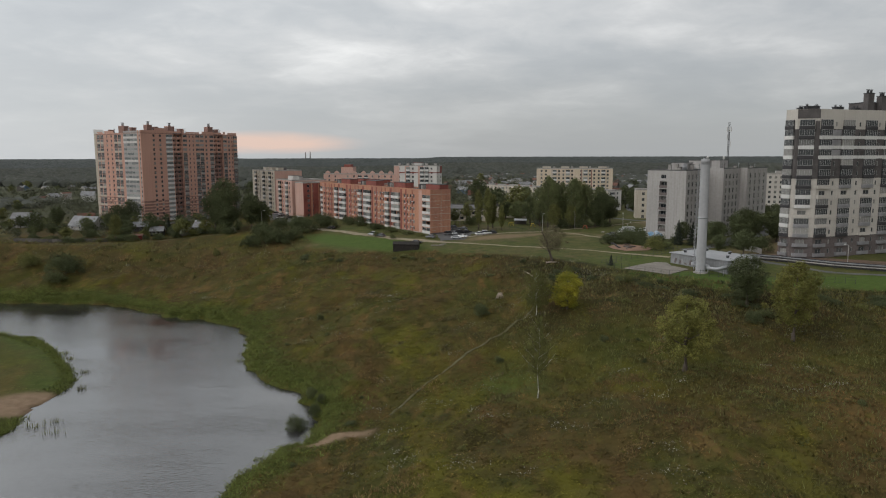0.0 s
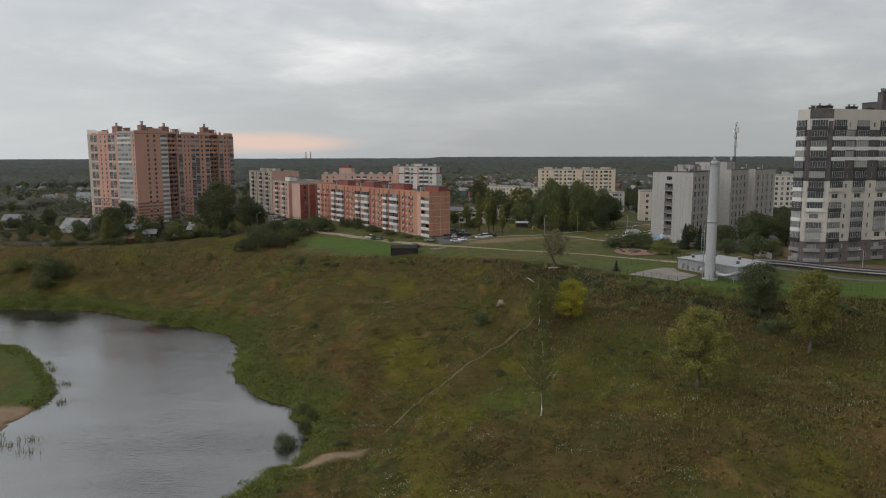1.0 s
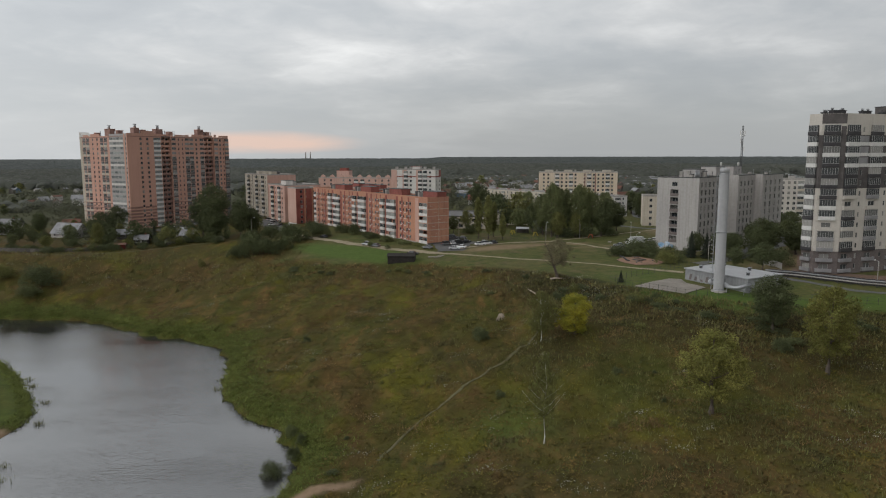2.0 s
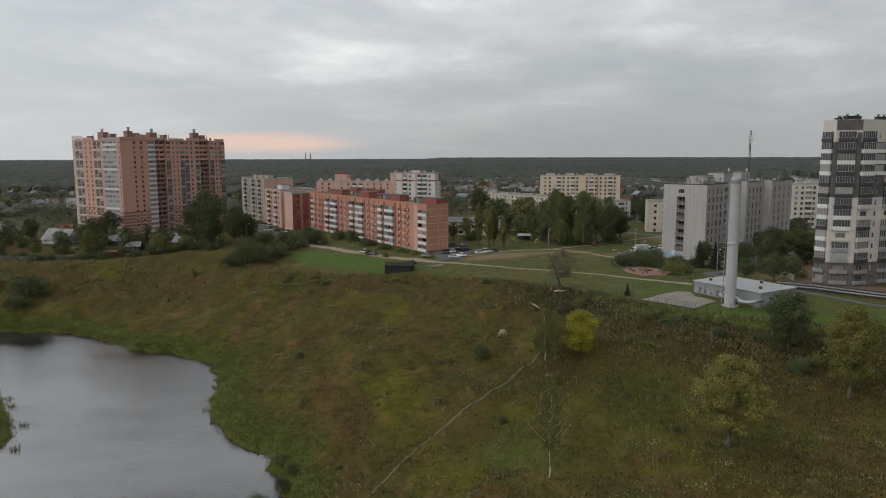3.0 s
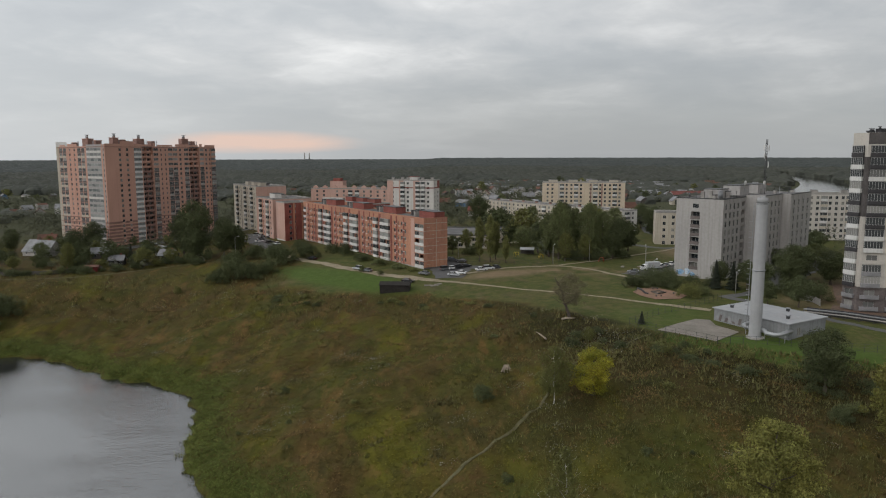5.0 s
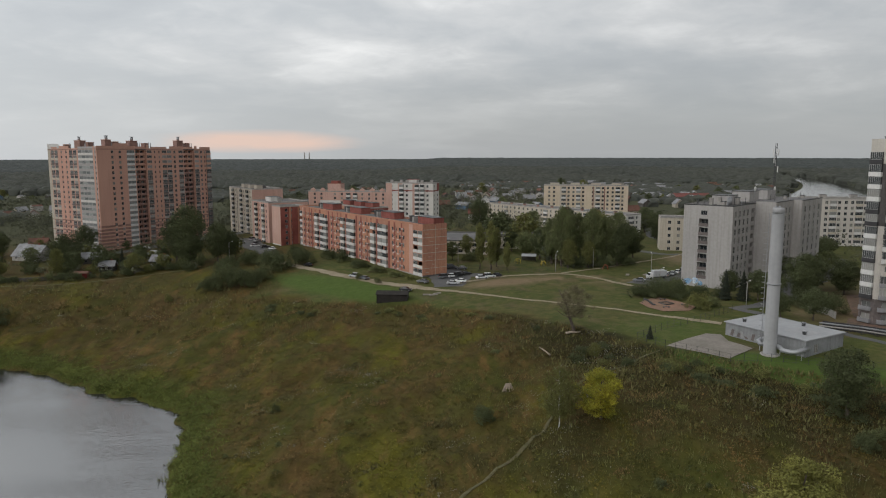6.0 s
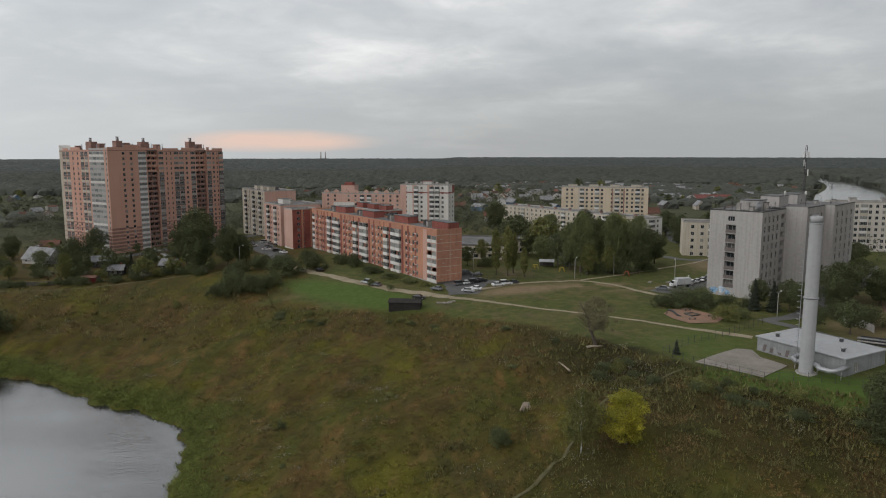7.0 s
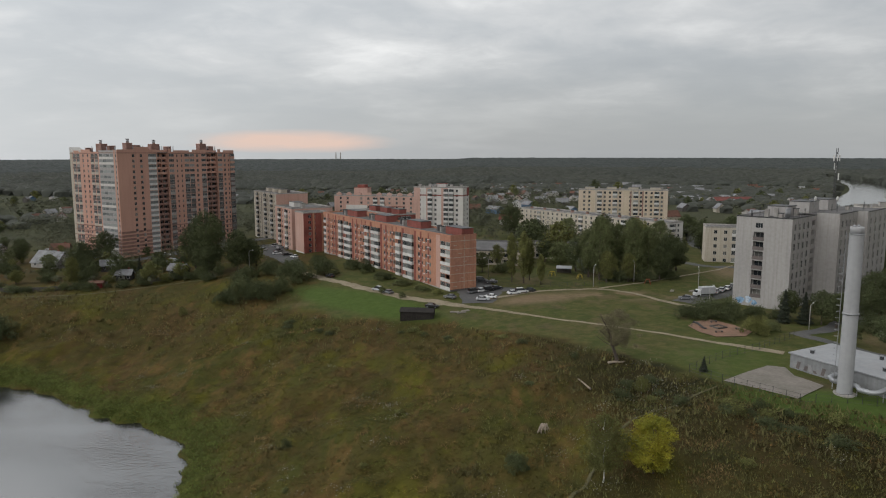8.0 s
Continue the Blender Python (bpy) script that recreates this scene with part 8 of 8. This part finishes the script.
def far_houses():
    """Roofs and walls of the suburb, far off between the trees, in one mesh of five-sided boxes."""
    rs = np.random.RandomState(27)
    y = 690 + 680 * rs.rand(520) ** 0.9
    x = np.where(rs.rand(520) < 0.6, rs.uniform(0.0, 0.52, 520), rs.uniform(-0.62, 0.3, 520)) * y
    ok = clear_far(x, y) & ~((np.abs(x - np.interp(y, RIVER_Y, RIVER_X)) < 60) & (y > 620))
    ok &= np.sin(x * 0.013 + 1.1 * np.sin(y * 0.009)) + 0.6 * np.sin(y * 0.021) > -0.5
    x, y = x[ok], y[ok]
    z = land(x, y)[0]
    verts, faces, kinds = [], [], []
    for k in range(len(x)):
        w, d, hw, hr, t = rs.uniform(2.6, 4.6), rs.uniform(2.4, 3.4), rs.uniform(2.8, 4.6), rs.uniform(1.4, 2.6), rs.uniform(0, 3.14)
        c, sn, b = math.cos(t), math.sin(t), len(verts)
        for u, v, q in ((-w, -d, 0), (w, -d, 0), (w, d, 0), (-w, d, 0), (-w, -d, hw), (w, -d, hw), (w, d, hw), (-w, d, hw), (-w, 0, hw + hr), (w, 0, hw + hr)):
            verts.append((x[k] + u * c - v * sn, y[k] + u * sn + v * c, z[k] + q))
        roof, wall = 2 + rs.randint(4), rs.randint(2)
        for f, m in (((0, 1, 5, 4), wall), ((1, 2, 6, 9, 5), wall), ((2, 3, 7, 6), wall), ((3, 0, 4, 8, 7), wall), ((4, 5, 9, 8), roof), ((6, 7, 8, 9), roof)):
            faces.append(tuple(b + q for q in f))
            kinds.append(m)
    me = bpy.data.meshes.new("far_houses")
    me.from_pydata(verts, [], faces)
    for m in (M["plaster"], M["old_wood"], M["roof_grey"], M["roof_light"], M["roof_rust"], M["roof_grey"]):
        me.materials.append(m)
    me.polygons.foreach_set("material_index", kinds)
    tagged(new("far_houses", me), "small pale houses scattered through the far suburb", "houses", kind="stuff")


far_houses()


def far_river():
    me = bpy.data.meshes.new("far_river")
    rim = [(280, 640), (318, 702), (369, 803), (430, 905), (472, 984), (520, 1085), (560, 1185), (579, 1279), (640, 1476),
           (690, 1476), (672, 1400), (610, 1187), (556, 1051), (484, 858), (412, 705), (376, 630)]
    me.from_pydata([(x, y, -3.0) for x, y in rim], [], [list(range(len(rim)))])
    me.materials.append(M["water_far"])
    tagged(new("water", me), "bright bend of the river in the distance", "river", kind="structure")


far_river()


# ---- meadow growth ----
def tufts(name, x, y, size, mat, label, tall=1.0, lean=0.25, blades=3, slim=0.16):
    """Grass and weeds: a few slim upright blades at each place, in one mesh."""
    n = len(x)
    base = np.stack([x, y, land(x, y)[0] - 0.05], 1)
    vs = []
    for b in range(blades):
        t = np.random.rand(n) * 6.283
        d = np.stack([np.cos(t), np.sin(t), np.zeros(n)], 1)
        o = base + np.random.normal(size=(n, 3)) * np.array([0.45, 0.45, 0.0]) * size[:, None]
        s = size[:, None] * np.random.uniform(0.6, 1.3, (n, 1))
        up = np.stack([np.random.normal(size=n) * lean, np.random.normal(size=n) * lean, np.full(n, tall)], 1)
        vs += [o - d * s * slim, o + d * s * slim, o + up * s]
    v = np.stack(vs, 1).reshape(-1, 3, 3)
    face = np.cross(v[:, 1] - v[:, 0], v[:, 2] - v[:, 0]) @ np.array([0, -0.8, 0.6])
    v[face < 0] = v[face < 0][:, [1, 0, 2]]
    v = v.reshape(-1, 3)
    me = bpy.data.meshes.new(name)
    me.from_pydata(v.tolist(), [], np.arange(len(v)).reshape(-1, 3).tolist())
    me.materials.append(mat)
    soften(me, np.repeat(np.random.normal(size=(len(v) // 3, 3)) * 0.4, 3, 0) + np.array([0, -0.1, 1.0]))
    return tagged(new(name, me), label, "grass", kind="stuff")


def field(n, seed, where, x0=-215, x1=170, y0=60, y1=345):
    rs = np.random.RandomState(seed)
    x, y = rs.uniform(x0, x1, n), rs.uniform(y0, y1, n)
    z, dw, de = land(x, y)
    keep = where(x, y, dw, de, rs.rand(n)) & (ellipse(x, y, -20.5, 122.2, 7.5, 1.5, 28) < 0.4) & (ellipse(x, y, -95.5, 146, 7.0, 8.5, -15) < 0.4)
    return x[keep], y[keep], rs


def grow(name, n, seed, where, lo, hi, mat, label, **kw):
    x, y, rs = field(n, seed, where)
    tufts(name, x, y, rs.uniform(lo, hi, len(x)), mat, label, **kw)


def clumpy(x, y, f, s):
    return np.sin(x * f + 2.1 * np.sin(y * f * 0.7 + s)) * np.sin(y * f * 1.1 + 1.7 * np.sin(x * f * 0.6 + s * 2)) + 0.5 * np.sin(x * f * 2.3 + s) * np.sin(y * f * 2.7)


def grass(name, c, tint):
    return material(name, c, rough=0.9, vary=0.25, grain=0.7, coarse=0.05, tint=tint, island=0.35, spec=0.1, coord="Object")


M["grass_meadow"] = ground_material("meadow_tufts", 0.42)
M["grass_dry"] = grass("grass_dry", (0.21, 0.145, 0.065), (0.15, 0.10, 0.045))
M["grass_dark"] = grass("grass_dark", (0.125, 0.112, 0.047), (0.100, 0.092, 0.040))
M["grass_bank"] = grass("grass_bank", (0.128, 0.146, 0.035), (0.092, 0.108, 0.028))
M["flower"] = grass("flower_heads", (0.26, 0.25, 0.21), (0.20, 0.19, 0.15))
land_only = lambda dw, de: (dw > 0.4) & (de < 2.0) & (de != -60)
in_view = lambda x, y: np.abs(x) < (y + 12) * 0.68
grow("meadow_grass", 200000, 1, lambda x, y, dw, de, u: (land_only(dw, de) | (x < -60) & (de < 46) & (de > 0)) & in_view(x, y) & (u > (y - 200) / 240), 0.45, 0.85, M["grass_meadow"], "olive and brown meadow grass over the slope", tall=0.4, lean=0.55)
grow("brink_weeds", 60000, 4, lambda x, y, dw, de, u: (land_only(dw, de) | (x < -62) & (de < 20) & (de > 0)) & in_view(x, y) & (de > -22) & (u < 0.35 + 0.65 * smooth(x, 10, 34)), 0.7, 1.5, M["grass_dark"], "dark brown-green weeds along the brink", tall=0.8, lean=0.3)
x, y, rs = field(170000, 5, lambda x, y, dw, de, u: (dw > -0.4) & (dw < np.where(de == -60, 5, 11)) & (u < 1.1 - dw / 12), -190, -8, 95, 268)
tufts("bank_plants", x, y, rs.uniform(0.4, 0.95, len(x)), M["grass_bank"], "lush bright green plants along the water", tall=0.6, lean=0.5, slim=0.13)


M["weed_olive"] = grass("weed_olive", (0.140, 0.140, 0.052), (0.112, 0.108, 0.042))
grow("tall_weeds", 120000, 6, lambda x, y, dw, de, u: land_only(dw, de) & in_view(x, y) & (x > 2) & (y < 205) & (u < smooth(x + 0.4 * (y - 150) + 9 * clumpy(x, y, 0.12, 2), 5, 40)), 0.55, 1.15, M["weed_olive"], "dense olive weeds with thin standing stems", tall=0.75, lean=0.25, slim=0.08)


def drifts(name, n, seed, lo, hi, count, mat, label, size, **kw):
    """Plants that grow in drifts: centres over the slope, many stems round each."""
    rs = np.random.RandomState(seed)
    cx, cy, _ = field(n, seed, lambda x, y, dw, de, u: land_only(dw, de) & in_view(x, y) & (dw > 8))
    r, turn, flat = rs.uniform(lo, hi, len(cx)), rs.uniform(-0.6, 0.9, len(cx)), rs.uniform(0.35, 0.8, len(cx))
    k = np.repeat(np.arange(len(cx)), (count * (r / hi) ** 2 + 4).astype(int))
    a, b = rs.normal(size=len(k)) * 0.5, rs.normal(size=len(k)) * 0.5
    u, v = a * r[k], b * r[k] * flat[k]
    x, y = cx[k] + u * np.cos(turn[k]) - v * np.sin(turn[k]), cy[k] + u * np.sin(turn[k]) + v * np.cos(turn[k])
    ok = land(x, y)[1] > 3
    tufts(name, x[ok], y[ok], rs.uniform(*size, ok.sum()), mat, label, **kw)


drifts("dry_grass", 420, 31, 0.8, 5.0, 190, M["grass_dry"], "tan dry grass in loose drifts", (0.4, 0.8), tall=0.7, lean=0.45, slim=0.12)
drifts("dark_weeds", 60, 32, 1.0, 4.0, 120, M["grass_dark"], "brown-green weeds in thickets", (0.4, 0.8), tall=0.8, lean=0.4, slim=0.2)
drifts("green_grass", 330, 33, 2.0, 8.0, 420, M["grass_bank"], "fresh bright green grass in drifts", (0.3, 0.6), tall=0.4, lean=0.5, slim=0.13)


def mounds(name, x, y, r, sprays, leaf, flat, mat, label, seed):
    """Soft low mounds of leafy herbs, each a heap of small sprays, in one mesh."""
    rs = np.random.RandomState(seed)
    k = np.repeat(np.arange(len(x)), sprays)
    d = rs.normal(size=(len(k), 3))
    d[:, 2] = np.abs(d[:, 2])
    d /= np.linalg.norm(d, axis=1)[:, None]
    z, long, turn = land(x, y)[0], rs.uniform(1.0, 1.9, len(x)), rs.uniform(-0.4, 1.1, len(x))
    u, v = d[:, 0] * r[k] * long[k], d[:, 1] * r[k]
    c = np.stack([x[k] + u * np.cos(turn[k]) - v * np.sin(turn[k]), y[k] + u * np.sin(turn[k]) + v * np.cos(turn[k]), z[k] + d[:, 2] * r[k] * flat], 1)
    nrm = d + rs.normal(size=d.shape) * 0.25
    nrm[:, 2] += 1.0
    me = quads_mesh(name, c, nrm / np.linalg.norm(nrm, axis=1)[:, None], leaf * r[k] * rs.uniform(0.7, 1.3, len(k)), mat, 1.0, d * 0.6 + np.array([0, 0, 0.9]))
    tagged(new(name, me), label, "shrubs", kind="stuff")


x, y, rs = field(62000, 51, lambda x, y, dw, de, u: (dw > 1.0) & (dw < np.where(de == -60, 3, 7)) & in_view(x, y) & (u < 0.9 - dw / 9), -190, -8, 95, 268)
mounds("bank_shrubs", x, y, rs.uniform(0.5, 1.4, len(x)) ** 1.2, 60, 0.10, 0.55, M["grass_bank"], "soft green mounds of herbs along the waterline", 51)
x, y, rs = field(21000, 52, lambda x, y, dw, de, u: land_only(dw, de) & in_view(x, y) & (dw > 5) & (u > (y - 170) / 130))
mounds("meadow_herbs", x, y, rs.uniform(0.45, 1.5, len(x)) ** 1.3, 24, 0.15, 0.40, M["grass_meadow"], "low soft mounds of meadow herbs", 52)
M["weed_clump"] = grass("weed_clump", (0.056, 0.066, 0.024), (0.044, 0.050, 0.020))
M["tan_clump"] = grass("tan_clump", (0.165, 0.122, 0.052), (0.120, 0.088, 0.038))
M["rust_clump"] = grass("rust_clump", (0.120, 0.068, 0.034), (0.100, 0.062, 0.030))
x, y, rs = field(26000, 54, lambda x, y, dw, de, u: land_only(dw, de) & in_view(x, y) & (dw > 7) & (clumpy(x, y, 0.16, 4) > 0.25 + 0.5 * u))
mounds("dark_herbs", x, y, rs.uniform(0.3, 1.0, len(x)) ** 1.3, 22, 0.16, 0.6, M["weed_clump"], "dark green tussocks of nettle and herbs", 54)
x, y, rs = field(17000, 55, lambda x, y, dw, de, u: land_only(dw, de) & in_view(x, y) & (dw > 9) & (clumpy(x, y, 0.11, 9) > 0.35 + 0.5 * u))
mounds("tan_tussocks", x, y, rs.uniform(0.3, 0.9, len(x)) ** 1.3, 20, 0.16, 0.5, M["tan_clump"], "tan tussocks of dry grass", 55)
x, y, rs = field(15000, 56, lambda x, y, dw, de, u: land_only(dw, de) & in_view(x, y) & (dw > 9) & (clumpy(x, y, 0.09, 14) > 0.4 + 0.5 * u))
mounds("rust_tussocks", x, y, rs.uniform(0.3, 1.0, len(x)) ** 1.3, 20, 0.15, 0.4, M["rust_clump"], "rust-brown tussocks of sorrel and seeding grass", 56)
x, y, rs = field(9000, 53, lambda x, y, dw, de, u: (de == -60) & in_view(x, y) & (dw > 1))
mounds("spit_herbs", x, y, rs.uniform(0.4, 1.1, len(x)), 16, 0.14, 0.35, M["grass_bank"], "green herbs over the low river spit", 53)


def reeds():
    """Thin clumps of reed and rush that stand in the shallows off the spit and the bank."""
    rs = np.random.RandomState(61)
    spots = [(-91, 136.5, 3.0), (-86, 134.5, 2.4), (-83, 137, 1.6), (-88.5, 158, 1.2), (-109, 188.5, 1.6), (-105, 183, 1.4), (-80, 131, 2.2), (-94.5, 171, 1.2), (-32.5, 153.5, 1.0), (-36.5, 158.5, 1.2), (-57, 181, 1.0)]
    k = np.repeat(np.arange(len(spots)), 46)
    q = np.array(spots)[k]
    x, y = q[:, 0] + rs.normal(size=len(k)) * q[:, 2] * 0.55, q[:, 1] + rs.normal(size=len(k)) * q[:, 2] * 0.35
    base = np.stack([x, y, np.full(len(k), WATER_Z - 0.3)], 1)
    lean, wide = rs.normal(size=(len(k), 3)) * 0.25, rs.normal(size=(len(k), 3)) * 0.05
    wide[:, 2] = 0
    tip = base + lean + np.stack([np.zeros(len(k)), np.zeros(len(k)), rs.uniform(0.7, 1.7, len(k))], 1)
    v = np.stack([base - wide, base + wide, tip], 1).reshape(-1, 3)
    me = bpy.data.meshes.new("reeds")
    me.from_pydata(v.tolist(), [], np.arange(len(v)).reshape(-1, 3).tolist())
    me.materials.append(M["weed_olive"])
    tagged(new("reeds", me), "thin dark reeds standing in the shallow water", "reeds", kind="stuff")


reeds()


def flower_heads():
    """Pale heads of thistle and yarrow that stand in drifts over the grass."""
    rs = np.random.RandomState(34)
    cx, cy, _ = field(420, 34, lambda x, y, dw, de, u: land_only(dw, de) & in_view(x, y) & (dw > 8))
    cx, cy = np.append(cx, (36, 40, 33, 38, 42, 35, 37, 44, -8, 69, 62)), np.append(cy, (206, 203, 209, 207, 205, 203, 210, 201, 100, 118, 116))
    r = rs.uniform(1.2, 4.2, len(cx))
    k = np.repeat(np.arange(len(cx)), (14 * r).astype(int) + 6)
    x, y = cx[k] + rs.normal(size=len(k)) * 0.55 * r[k], cy[k] + rs.normal(size=len(k)) * 0.35 * r[k]
    c = np.stack([x, y, land(x, y)[0] + rs.uniform(0.5, 1.1, len(k))], 1)
    nrm = rs.normal(size=c.shape) * 0.5 + np.array([0, -0.6, 0.8])
    me = quads_mesh("flower_heads", c, nrm / np.linalg.norm(nrm, axis=1)[:, None], rs.uniform(0.06, 0.14, len(k)), M["flower"])
    tagged(new("flower_heads", me), "pale seed heads of thistles in drifts", "flowers", kind="stuff")


flower_heads()

# ---- loose things on the grass ----
M["dead_wood"] = material("dead_wood", (0.34, 0.28, 0.22), vary=0.2, grain=3, coarse=0.8)


def log(x, y, turn, L, r, label, rise=0.0):
    h = Matrix.Translation((x, y, ground_z(x, y) + r * 0.7)) @ Matrix.Rotation(radians(turn), 4, "Z")
    bm = bmesh.new()
    tube(bm, [(-L / 2, 0, 0), (-L * 0.2, 0.12, rise * 0.4 + 0.05), (L * 0.2, -0.05, rise * 0.7), (L / 2, 0.1, rise)], [r, r * 0.9, r * 0.75, r * 0.4], 9)
    ob = new("log", mesh_of("log", bm, M["dead_wood"]))
    ob.matrix_basis = h
    tagged(ob, label, "log")


log(25, 210, 110, 5.5, 0.22, "pale fallen trunk lying on the slope", 0.5)
log(33.5, 219, 5, 4.0, 0.3, "broken pale log at the foot of the dry tree", 0.2)


def pale_heap(x, y):
    h = thing("brush_heap", "arched heap of pale dead branches in the grass", "brushwood", Matrix.Translation((x, y, ground_z(x, y))))
    for k in range(9):
        bm = bmesh.new()
        a = k * 0.7
        tube(bm, [(math.cos(a) * 1.3, math.sin(a) * 0.9, -0.1), (math.cos(a) * 0.8, math.sin(a) * 0.5, 1.2), (0.15 * k - 0.6, 0.1, 1.75 + 0.08 * (k % 3)), (-math.cos(a) * 0.9, -math.sin(a) * 0.5, 0.9)], [0.16, 0.14, 0.12, 0.07], 6)
        part("branch", bm, M["dead_wood"], h)


pale_heap(15.0, 194)
for k, (x, y) in enumerate(((-5.6, 275.2), (-3.4, 274.2), (-2.2, 275.6), (74, 300), (67.5, 300.5))):
    bm = bmesh.new()
    box(bm, -1.4, 1.4, -0.6, 0.6, -0.1, 0.28)
    bmesh.ops.bevel(bm, geom=bm.edges[:], offset=0.06, segments=1, affect="EDGES")
    ob = new("concrete_slab", mesh_of("concrete_slab", bm, M["pad_concrete"]))
    ob.matrix_basis = Matrix.Translation((x, y, ground_z(x, y))) @ Matrix.Rotation(radians(17 * k), 4, "Z")
    tagged(ob, "pale concrete slab lying in the grass", "slab", "loose slabs")


# ---- on the horizon ----
for x in (-935, -905):
    bm = bmesh.new()
    tube(bm, [(0, 0, 0), (0, 0, 58)], [4.2, 3.0], 10)
    ob = new("power_chimney", mesh_of("power_chimney", bm, M["concrete"]))
    ob.matrix_basis = Matrix.Translation((x, 4550, ground_z(x, 4550)))
    tagged(ob, "thin grey works chimney on the horizon", "chimney", "works chimneys")
